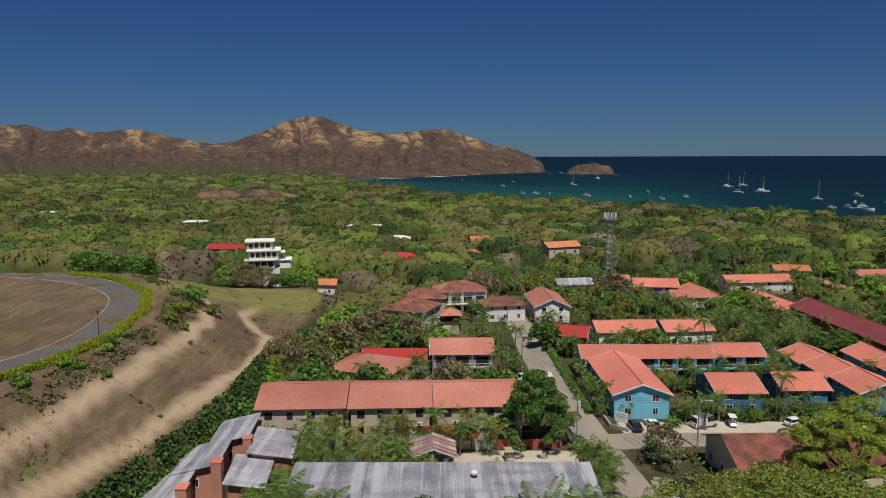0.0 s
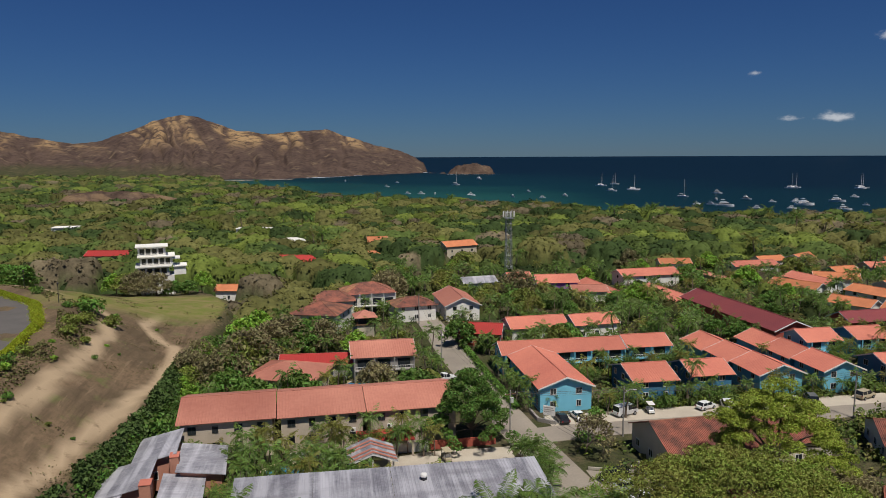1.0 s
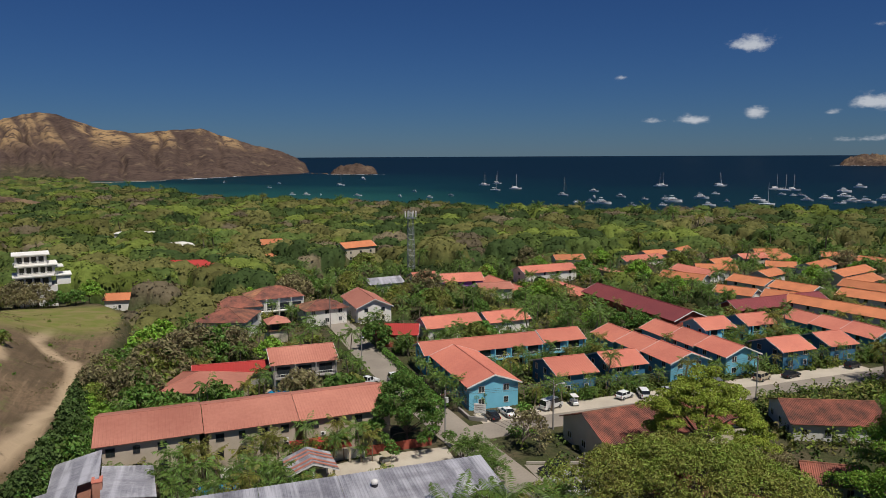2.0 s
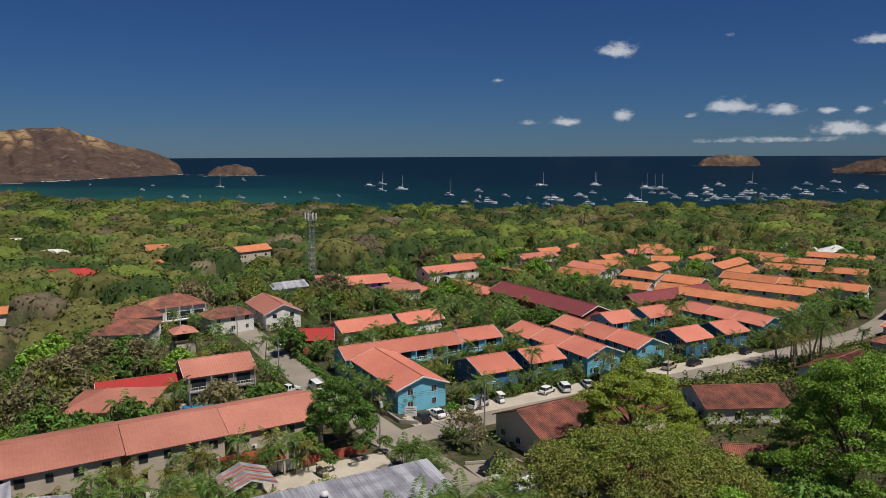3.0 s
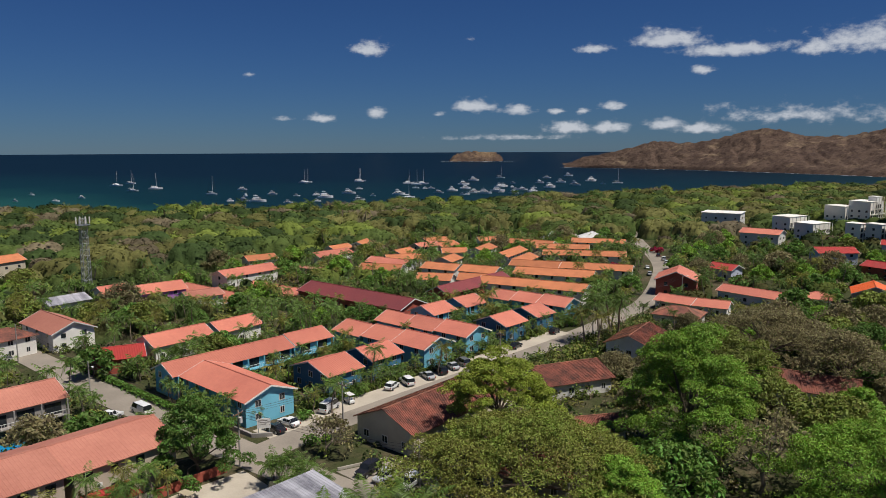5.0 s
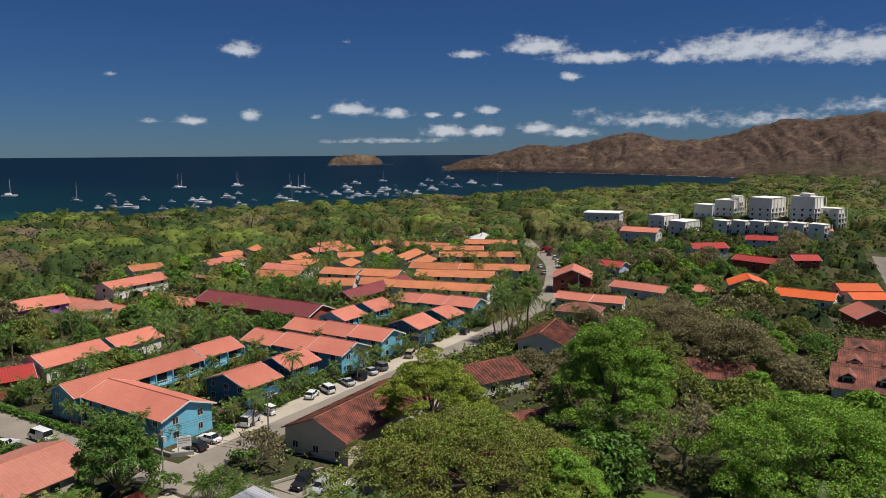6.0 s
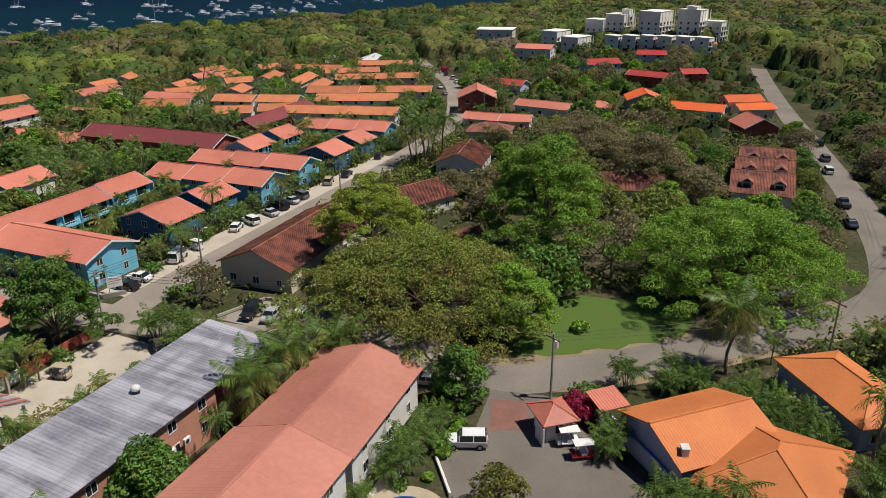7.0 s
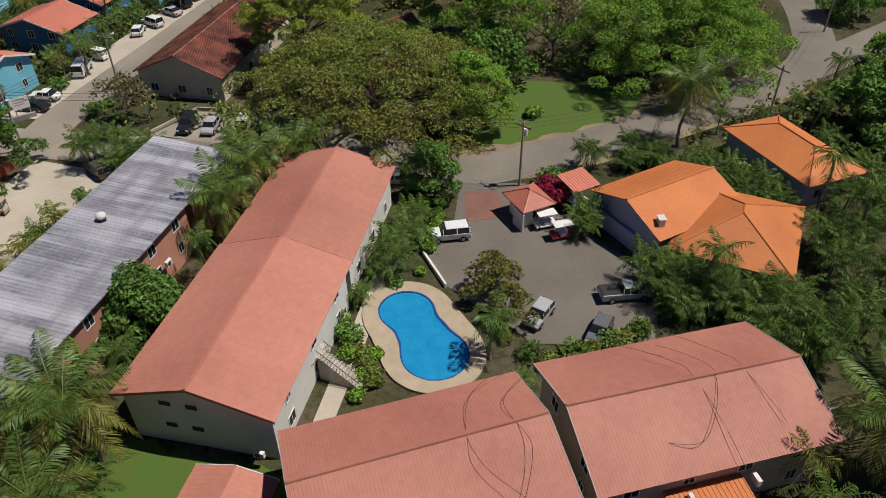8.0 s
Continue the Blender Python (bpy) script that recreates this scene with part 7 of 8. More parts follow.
# ---- poles and wires ----
def utility_pole(x, y, h, turn, label, arm=True, lamp=False, drum=False):
    t = empty("utility_pole", pose(x, y, land(x, y), 0, 0, turn), label, "utility pole", "utility poles")
    v, f = [], []
    tube(v, f, [(0, 0, -0.5), (0, 0, h)], [0.16, 0.11], 8)
    mesh_ob("pole", v, f, GREYWALL, t)
    if arm:
        part("crossarm", boxes((-1.1, 1.1, -0.06, 0.06, h - 0.7, h - 0.55)), WOOD, t)
        for k in (-1, 0, 1):
            bm = bmesh.new()
            bmesh.ops.create_cone(bm, segments=8, radius1=0.06, radius2=0.04, depth=0.2, cap_ends=True, matrix=Matrix.Translation((k, 0, h - 0.45)))
            part("insulator", bm, TRIM, t)
    if drum:
        bm = bmesh.new()
        bmesh.ops.create_cone(bm, segments=14, radius1=0.28, radius2=0.28, depth=0.85, cap_ends=True, matrix=Matrix.Translation((0.0, -0.45, h - 1.5)))
        part("transformer", bm, TRIM, t)
    if lamp:
        v, f = [], []
        tube(v, f, [(0, 0, h - 1.2), (0, -0.9, h - 0.7), (0, -1.7, h - 0.65)], [0.04, 0.04, 0.04], 5)
        mesh_ob("lamp_arm", v, f, METAL, t)
        part("lamp_head", boxes((-0.14, 0.14, -2.2, -1.6, h - 0.75, h - 0.6)), TRIM, t)
    return Vector((x, y, land(x, y) + h - 0.4))


POLES = [utility_pole(21.9, 113.4, 9.0, 20, "leaning utility pole at the street corner", drum=True), utility_pole(28.9, 51.2, 8.6, 60, "utility pole with a white transformer", drum=True), utility_pole(17.8, 158.5, 8.5, 0, "street lamp pole beside the lane", lamp=True, arm=False),
         utility_pole(31.0, 84.0, 8.8, 5, "utility pole beside the shaded forecourt"), utility_pole(50.5, 21.0, 8.8, 40, "utility pole along the road"), utility_pole(41.5, 112.6, 8.8, 90, "utility pole along the townhouse street", lamp=True),
         utility_pole(86, 113.2, 8.8, 90, "utility pole along the townhouse street"), utility_pole(126, 114, 8.8, 90, "utility pole along the townhouse street"), utility_pole(18.2, 200, 8.8, 0, "utility pole up the lane"), utility_pole(-40, 78, 7.5, 0, "thin pole beside the bank", arm=False),
         utility_pole(88, 7.5, 8.8, 90, "utility pole along the road"), utility_pole(160, 7.8, 8.8, 90, "utility pole along the road"), utility_pole(186, 117, 8.8, 60, "utility pole by the bend", lamp=True)]


def wires(pairs):
    for a, b in pairs:
        for off in (-0.9, 0.0, 0.9):
            p, q = POLES[a].copy(), POLES[b].copy()
            d = (q - p).normalized()
            s = Vector((-d.y, d.x, 0)) * off
            pts = []
            for k in range(11):
                u = k / 10
                w = p.lerp(q, u) + s
                w.z -= 4 * u * (1 - u) * (p - q).length * 0.022
                pts.append(w)
            v, f = [], []
            tube(v, f, pts, [0.022] * 11, 4, cap=False)
            tagged(mesh_ob("overhead_wire", v, f, IRON), "thin black overhead wire between poles", "wire", "overhead wires")


wires(((0, 2), (0, 3), (3, 1), (1, 4), (0, 5), (5, 6), (6, 7), (2, 8), (4, 10), (10, 11), (7, 12)))
# cables lying over the near roofs
for n, pts in enumerate((((-4.9, 46.6, 6.05), (-9.5, 49.5, 6.5), (-15, 48, 7.28), (-17.5, 42.5, 5.9)), ((-6.5, 46.0, 6.2), (-10.0, 47, 6.9), (-13.5, 44.5, 7.3), (-18.5, 44.6, 5.6)), ((-1.5, 36.5, 6.6), (-4, 32.5, 7.5), (-9.5, 33, 6.3), (-10.2, 36, 5.9)),
                         ((1.0, 35.5, 5.6), (-2.5, 31, 7.5), (-6.5, 27.5, 6.2)), ((-1, 41, 5.5), (-4.2, 34.5, 7.5), (-10.5, 30.5, 5.6)))):
    v, f = [], []
    line = []
    P = [Vector(p) for p in pts]
    for i in range(len(P) - 1):
        a, b, c, d = P[max(i - 1, 0)], P[i], P[i + 1], P[min(i + 2, len(P) - 1)]
        for k in range(8):
            q = k / 8
            w = 0.5 * (2 * b + (c - a) * q + (2 * a - 5 * b + 4 * c - d) * q * q + (3 * b - a - 3 * c + d) * q ** 3)
            line.append(Vector((w.x, w.y, b.lerp(c, q).z + 0.06)))
    tube(v, f, line + [P[-1]], [0.018] * (len(line) + 1), 4)
    tagged(mesh_ob("roof_cable", v, f, IRON), "loose black cable lying across the roof", "cable", "roof cables")
for x, y, h in ((-61.6, 125.7, 4.2), (-66.0, 170, 4.2), (-80.5, 190.0, 4.0), (-62.5, 98, 4.2)):
    t = empty("lamp_post", pose(x, y, land(x, y)), "dark garden lamp post beside the hill road", "lamp post", "lamp posts")
    v, f = [], []
    tube(v, f, [(0, 0, -0.3), (0, 0, h)], [0.09, 0.06], 6)
    mesh_ob("post", v, f, IRON, t)
    bm = bmesh.new()
    bmesh.ops.create_uvsphere(bm, u_segments=10, v_segments=6, radius=0.24, matrix=Matrix.Translation((0, 0, h + 0.2)))
    part("lantern", bm, IRON, t)
t = empty("street_sign", pose(31.0, 120.6, 0, 0, 0, -35), "white notice board on two posts", "sign")
part("board", boxes((-1.1, 1.1, -0.05, 0.05, 1.5, 3.2)), TRIM, t)
part("lettering", boxes((-0.9, 0.7, -0.062, -0.052, 2.8, 2.95), (-0.9, 0.9, -0.062, -0.052, 2.45, 2.58), (-0.9, 0.4, -0.062, -0.052, 2.1, 2.2)), GREYWALL, t)
for s in (-0.9, 0.9):
    part("post", boxes((s - 0.06, s + 0.06, -0.04, 0.04, -0.2, 1.5)), METAL, t)


# ---- vehicles ----
TYRE = mat("tyre_rubber", (0.02, 0.02, 0.02), (0.03, 0.03, 0.03), 0.9, 2.0, 9.0, 0.1)
CARGLASS = mat("car_glass", (0.015, 0.018, 0.02), (0.02, 0.024, 0.028), 0.08, 1.0, 3.0, 0.0, spec=0.6)
LAMP = mat("lamp_lens", (0.7, 0.68, 0.62), (0.6, 0.58, 0.52), 0.15, 2.0, 6.0, 0.0)
TAIL = mat("tail_lens", (0.3, 0.01, 0.01), (0.22, 0.01, 0.01), 0.2, 2.0, 6.0, 0.0)
PAINT = {k: mat(k + "_car_paint", c, tuple(v * 0.9 for v in c), 0.25, 1.0, 4.0, 0.0, rnd=0.03, spec=0.5) for k, c in
         {"white": (0.78, 0.78, 0.77), "silver": (0.42, 0.43, 0.44), "black": (0.02, 0.02, 0.024), "grey": (0.14, 0.145, 0.15), "navy": (0.03, 0.04, 0.07), "red": (0.35, 0.02, 0.02), "olive": (0.07, 0.07, 0.045), "sand": (0.45, 0.38, 0.26)}.items()}
SHAPES = {  # length, width, bonnet height, roof height, windscreen foot, roof front, roof back, rear foot (shares of the length from the nose)
    "suv": (4.5, 1.82, 1.05, 1.78, 0.27, 0.38, 0.93, 0.985), "sedan": (4.5, 1.75, 0.92, 1.44, 0.28, 0.42, 0.70, 0.86), "hatch": (4.0, 1.70, 0.95, 1.5, 0.24, 0.38, 0.84, 0.96),
    "van": (5.0, 1.85, 1.15, 2.1, 0.10, 0.22, 0.97, 0.99), "pickup": (5.2, 1.85, 1.05, 1.75, 0.26, 0.37, 0.58, 0.62)}


def vehicle(kind, colour, x, y, heading, label, z=None):
    """heading: the way the nose points, degrees from +x."""
    L, W, hb, hr, a, b, c, d = SHAPES[kind]
    t = empty("car" if kind not in ("van", "pickup") else kind, pose(x, y, (land(x, y) + 0.09) if z is None else z, 0, 0, heading), label, "car" if kind not in ("van", "pickup") else kind, "parked vehicles")
    X = lambda s: L / 2 - s * L
    w = W / 2

    def loft(profile, widths, inset=0.0):
        bm = bmesh.new()
        rows = []
        for s in (-1, 1):
            rows.append([bm.verts.new((px, s * pw, pz)) for (px, pz), pw in zip(profile, widths)])
        n = len(profile)
        for i in range(n):
            j = (i + 1) % n
            bm.faces.new((rows[0][i], rows[0][j], rows[1][j], rows[1][i]))
        bm.faces.new(rows[0][::-1])
        bm.faces.new(rows[1])
        bmesh.ops.recalc_face_normals(bm, faces=bm.faces)
        return bm
    low = [(X(0.02), 0.32), (X(0.0), 0.55), (X(0.02), hb - 0.22), (X(0.07), hb - 0.06), (X(a), hb + 0.02), (X(d) if kind != "pickup" else X(0.99), hb + 0.04), (X(1.0), hb - 0.2), (X(1.0), 0.5), (X(0.98), 0.32)]
    bm = loft(low, [w * 0.9, w * 0.95, w * 0.97, w * 0.93, w * 0.96, w * 0.95, w * 0.96, w * 0.96, w * 0.9])
    bmesh.ops.bevel(bm, geom=[e for e in bm.edges], offset=0.05, segments=1, affect="EDGES")
    part("body", bm, PAINT[colour], t)
    top = [(X(a), hb), (X(b), hr - 0.05), (X(c), hr - 0.05), (X(d), hb)]
    part("window_glass", loft(top, [w * 0.93, w * 0.80, w * 0.80, w * 0.93]), CARGLASS, t)
    bm = loft([(X(b + 0.01), hr - 0.06), (X(b + 0.03), hr), (X(c - 0.02), hr), (X(c), hr - 0.06)], [w * 0.82, w * 0.78, w * 0.78, w * 0.82])
    part("roof", bm, PAINT[colour], t)
    if kind in ("van",):
        part("side_panel", loft([(X(0.5), hb), (X(0.5), hr - 0.2), (X(0.95), hr - 0.2), (X(0.965), hb)], [w * 0.95, w * 0.83, w * 0.83, w * 0.95]), PAINT[colour], t)
    for px in (X((a + b) / 2), X((b + c) / 2), X((c + d) / 2)):
        if kind == "van":
            break
        bm = bmesh.new()
        for s in (-1, 1):
            vs = [(px - 0.05, s * w * 0.945, hb), (px + 0.05, s * w * 0.945, hb), (px + 0.05, s * w * 0.80, hr - 0.03), (px - 0.05, s * w * 0.80, hr - 0.03)]
            ngon(bm, vs if s > 0 else vs[::-1])
        part("pillar", bm, PAINT[colour], t)
    if kind == "pickup":
        part("load_bed", boxes((X(0.985), X(0.64), -w * 0.85, w * 0.85, hb + 0.02, hb + 0.09)), IRON, t, "black bed cover")
    for s in (-1, 1):
        part("headlight", boxes((X(0.0) - 0.06, X(0.0) + 0.02, s * w * 0.7 - 0.18, s * w * 0.7 + 0.18, hb - 0.36, hb - 0.2)), LAMP, t)
        part("tail_light", boxes((X(1.0) - 0.02, X(1.0) + 0.06, s * w * 0.78 - 0.1, s * w * 0.78 + 0.1, hb - 0.35, hb - 0.05)), TAIL, t)
        for px in (X(0.19), X(0.80)):
            bm = bmesh.new()
            bmesh.ops.create_cone(bm, segments=16, radius1=0.34, radius2=0.34, depth=0.22, cap_ends=True, matrix=Matrix.Rotation(radians(90), 4, "X"))
            wheel = part("wheel", bm, TYRE, t, m=pose(px, s * (w - 0.1), 0.34))
            bm = bmesh.new()
            bmesh.ops.create_cone(bm, segments=12, radius1=0.2, radius2=0.2, depth=0.24, cap_ends=True, matrix=Matrix.Rotation(radians(90), 4, "X"))
            part("rim", bm, METAL, wheel)
    return t


def golf_cart(x, y, heading, colour, roof, label):
    t = empty("golf_cart", pose(x, y, land(x, y) + 0.1, 0, 0, heading), label, "golf cart", "golf carts")
    bm = boxes((-1.15, 1.15, -0.55, 0.55, 0.28, 0.5), (0.65, 1.2, -0.5, 0.5, 0.5, 0.85), (-1.15, -0.5, -0.52, 0.52, 0.5, 0.75))
    bmesh.ops.bevel(bm, geom=bm.edges[:], offset=0.04, segments=1, affect="EDGES")
    part("body", bm, PAINT[colour], t)
    part("seat", boxes((-0.45, 0.15, -0.5, 0.5, 0.5, 0.8), (-0.55, -0.42, -0.5, 0.5, 0.8, 1.2)), TRIM, t)
    bm = boxes((-1.2, 0.95, -0.62, 0.62, 1.82, 1.9))
    bmesh.ops.bevel(bm, geom=bm.edges[:], offset=0.03, segments=1, affect="EDGES")
    part("canopy", bm, roof, t)
    for px in (-1.05, 0.8):
        for s in (-0.52, 0.52):
            part("post", boxes((px - 0.025, px + 0.025, s - 0.025, s + 0.025, 0.5, 1.83)), IRON, t)
    for px in (-0.8, 0.85):
        for s in (-0.5, 0.5):
            bm = bmesh.new()
            bmesh.ops.create_cone(bm, segments=12, radius1=0.23, radius2=0.23, depth=0.16, cap_ends=True, matrix=Matrix.Rotation(radians(90), 4, "X"))
            part("wheel", bm, TYRE, t, m=pose(px, s, 0.23))


for kind, colour, x, y, hd, label in (
        ("suv", "white", 16.9, 57.6 - 0.6, 112, "white off-road car parked at the car park edge"), ("pickup", "silver", 11.4, 38.3, -70, "silver double-cab pickup with a black bed cover"), ("hatch", "silver", 6.6, 46.0, 160, "silver hatchback under the thin tree"),
        ("hatch", "grey", 5.6, 40.4, 165, "grey car half hidden by the hedge"), ("sedan", "white", 26.2, 66.0, 100, "white car in the shade of palms"),
        ("suv", "black", 33.2, 96.9, 190, "black car in the forecourt"), ("hatch", "silver", 33.4, 93.6, 190, "silver hatchback in the forecourt"), ("suv", "white", 34.2, 89.3, 190, "white car in the forecourt shade"),
        ("suv", "grey", 37.5, 82.5, 190, "grey car under the rain tree"), ("suv", "silver", 60.2, 25.6, -40, "silver estate car at the roadside"), ("sedan", "black", 33.4, 121.0, 95, "black car parked below the turquoise gable"),
        ("sedan", "white", 36.7, 121.6, 95, "white saloon parked below the turquoise gable"), ("van", "white", 46.0, 121.9, 20, "small white van in the parking strip"), ("hatch", "white", 62.2, 122.2, 20, "white hatchback in the parking strip"), ("suv", "white", 66.2, 121.9, 70, "white car in the parking strip"),
        ("sedan", "silver", 71.9, 121.5, 70, "silver saloon in the parking strip"), ("suv", "black", 76.2, 121.9, 70, "black car in the parking strip"), ("sedan", "silver", 80.4, 122.1, 70, "silver saloon in the parking strip"), ("suv", "grey", 84.0, 122.2, 70, "grey car in the parking strip"),
        ("suv", "sand", 95.8, 122.2, 20, "sand-coloured car in the parking strip"), ("sedan", "black", 103, 121.6, 10, "black saloon in the parking strip"), ("hatch", "black", 121, 122.4, 10, "black hatchback in the parking strip"),
        ("van", "white", 22.0, 146.5, 92, "white minibus on the lane"), ("pickup", "white", 16.6, 147.5, 20, "white pickup in a driveway"), ("suv", "olive", 20.2, 101.8, 60, "dark olive jeep beside the yard"),
        ("suv", "black", 184, 15.5, 10, "dark car parked along the road"), ("suv", "grey", 165, 15.0, 10, "grey car parked along the road"), ("suv", "white", 151, 15.2, 10, "white car parked along the road"), ("pickup", "navy", 122, 14.0, 10, "dark pickup parked along the road"), ("sedan", "navy", 108, 13.8, 10, "dark saloon parked along the road"),
        ("hatch", "white", 262, 158, 30, "white car parked by the bend"), ("suv", "white", 272, 164, 30, "white car parked by the bend"), ("sedan", "black", 283, 172, 30, "black car parked by the bend"), ("suv", "red", 300, 184, 30, "red car parked by the bend"), ("sedan", "white", 244, 158, 30, "white car parked along the bend"),
        ("hatch", "silver", 228, 149, 30, "silver car parked along the bend")):
    vehicle(kind, colour, x, y, hd, label)
golf_cart(19.6, 45.4, 120, "red", TRIM, "red golf cart with a cream canopy")
golf_cart(21.2, 47.3, 120, "white", TRIM, "white golf cart beside the gate lodge")
golf_cart(10.2, 108.0, 100, "sand", PAINT["sand"], "tan golf cart in the concrete yard")
golf_cart(51.0, 122.2, 80, "white", TRIM, "white golf cart in the parking strip")

# ---- boats ----
HULL = mat("white_gelcoat", (0.82, 0.82, 0.82), (0.72, 0.73, 0.74), 0.3, 0.5, 2.0, 0.0, rnd=0.06)
ALU = mat("mast_aluminium", (0.6, 0.6, 0.6), (0.5, 0.5, 0.5), 0.4, 1.0, 4.0, 0.0)


def hull_lists(L, W, D, y0=0.0):
    v, f = [], []
    sec = []
    for i in range(9):
        s = i / 8
        w = W / 2 * (0.9 if s < 0.3 else max(0.02, 1 - ((s - 0.3) / 0.7) ** 2.2))
        x = -L / 2 + L * s
        k = len(v)
        v += [(x, y0 - w, D * (1 + 0.25 * s)), (x, y0 - w * 0.6, -0.25), (x, y0 + w * 0.6, -0.25), (x, y0 + w, D * (1 + 0.25 * s))]
        sec.append(k)
    for a, b in zip(sec, sec[1:]):
        f += [(a, a + 1, b + 1, b), (a + 1, a + 2, b + 2, b + 1), (a + 2, a + 3, b + 3, b + 2), (a + 3, a, b, b + 3)]
    f += [(sec[0], sec[0] + 3, sec[0] + 2, sec[0] + 1), (sec[-1], sec[-1] + 1, sec[-1] + 2, sec[-1] + 3)]
    return v, f


def sail_boat(m, cat=False):
    t = empty("catamaran" if cat else "sailing_boat", m, "white catamaran at anchor with bare mast" if cat else "white sailing boat at anchor with bare mast", "boat", "anchored sailing boats")
    if cat:
        for s in (-2.8, 2.8):
            mesh_ob("hull", *hull_lists(13, 1.7, 1.3, s), HULL, t)
        part("bridge_deck", boxes((-5, 2.5, -2.8, 2.8, 1.0, 1.4)), HULL, t)
        part("cabin", boxes((-3.5, 1.5, -2.2, 2.2, 1.4, 2.6)), HULL, t)
    else:
        mesh_ob("hull", *hull_lists(12, 3.6, 1.2), HULL, t)
        part("cabin", boxes((-2.5, 2.0, -1.0, 1.0, 1.2, 1.9)), HULL, t)
    v, f = [], []
    tube(v, f, [(0.8, 0, 1), (0.8, 0, 17)], [0.2, 0.13], 6)
    mesh_ob("mast", v, f, ALU, t)
    v, f = [], []
    tube(v, f, [(0.8, 0, 3), (-4.5, 0, 3.1)], [0.28, 0.22], 6)
    mesh_ob("boom", v, f, TRIM, t)
    v, f = [], []
    tube(v, f, [(0.8, 0, 16.6), (5.8, 0, 1.4)], [0.05, 0.05], 3)
    tube(v, f, [(0.8, 0, 16.6), (-5.8, 0, 1.4)], [0.05, 0.05], 3)
    mesh_ob("rigging", v, f, IRON, t)
    return t


def motor_boat(m, big):
    t = empty("motor_boat", m, "white motor yacht at anchor" if big else "small white open boat at anchor", "boat", "anchored motor yachts" if big else "anchored small boats")
    t["label"] = "white motor yacht lying at anchor" if big else "small white boat lying at anchor"
    L = 13 if big else 7.5
    mesh_ob("hull", *hull_lists(L, L * 0.3, L * 0.12), HULL, t)
    part("cabin", boxes((-L * 0.3, L * 0.18, -L * 0.11, L * 0.11, L * 0.12, L * 0.24)), HULL, t)
    part("window_glass", boxes((-L * 0.28, L * 0.185, -L * 0.113, L * 0.113, L * 0.165, L * 0.21)), CARGLASS, t)
    if big:
        part("flybridge", boxes((-L * 0.24, L * 0.06, -L * 0.1, L * 0.1, L * 0.24, L * 0.3), (-L * 0.22, 0, -L * 0.1, L * 0.1, L * 0.38, L * 0.395)), HULL, t)
    else:
        part("canopy", boxes((-L * 0.2, L * 0.1, -L * 0.11, L * 0.11, L * 0.34, L * 0.355)), HULL, t)
    v, f = [], []
    for s in (-1, 1):
        tube(v, f, [(-L * 0.1, s * L * 0.1, L * 0.2), (-L * 0.12, s * L * 0.1, L * 0.48)], [0.06, 0.03], 4)
    mesh_ob("outrigger", v, f, ALU, t)
    return t


rnd = random.Random(3)
SAILS = [(472, 1197), (520, 1251), (419, 1022), (467, 1053), (234, 1302), (448, 861), (720, 1031), (813, 996), (797, 837), (819, 844), (560, 618), (1091, 894), (820, 878), (1029, 605), (738, 1046), (828, 1010)]
one = {c: None for c in (True, False)}
for k, (x, y) in enumerate(SAILS):
    c = k % 3 == 0
    m = pose(x, y, SEA, 0, 0, 310 + rnd.uniform(-25, 25))
    one[c] = copy_thing(one[c], m) if one[c] else sail_boat(m @ Matrix.Scale(1.4, 4), c)
YACHTS = [(497, 799), (410, 700), (571, 737), (496, 631), (598, 673), (651, 653), (698, 671), (843, 776), (972, 863), (681, 601), (728, 617), (834, 688), (706, 574), (747, 573), (967, 715), (1140, 818), (999, 694), (1257, 844), (1070, 679), (853, 618),
          (774, 609), (500, 696), (753, 695), (691, 626), (819, 684), (957, 708), (1087, 687), (933, 625), (534, 927), (339, 1583)]
big = motor_boat(pose(*YACHTS[0], SEA, 0, 0, 300), True)
for x, y in YACHTS[1:]:
    copy_thing(big, pose(x, y, SEA, 0, 0, 310 + rnd.uniform(-40, 40)) @ Matrix.Scale(rnd.uniform(1.0, 1.5), 4))
SMALL = [(559, 678), (827, 667), (832, 631), (456, 655), (525, 745), (680, 621), (644, 606), (714, 600), (993, 611), (498, 749), (453, 791), (408, 724), (396, 732), (422, 661), (650, 807), (719, 762), (715, 739), (723, 734), (927, 741), (651, 604), (686, 609), (769, 617),
         (41, 1543), (141, 1447), (104, 1258), (113, 1027), (131, 1016), (149, 1005), (192, 963), (237, 913), (269, 886), (294, 1036), (310, 918)]
small = motor_boat(pose(*SMALL[0], SEA, 0, 0, 290), False)
for x, y in SMALL[1:]:
    copy_thing(small, pose(x, y, SEA, 0, 0, 310 + rnd.uniform(-60, 60)) @ Matrix.Scale(rnd.uniform(1.0, 1.6), 4))


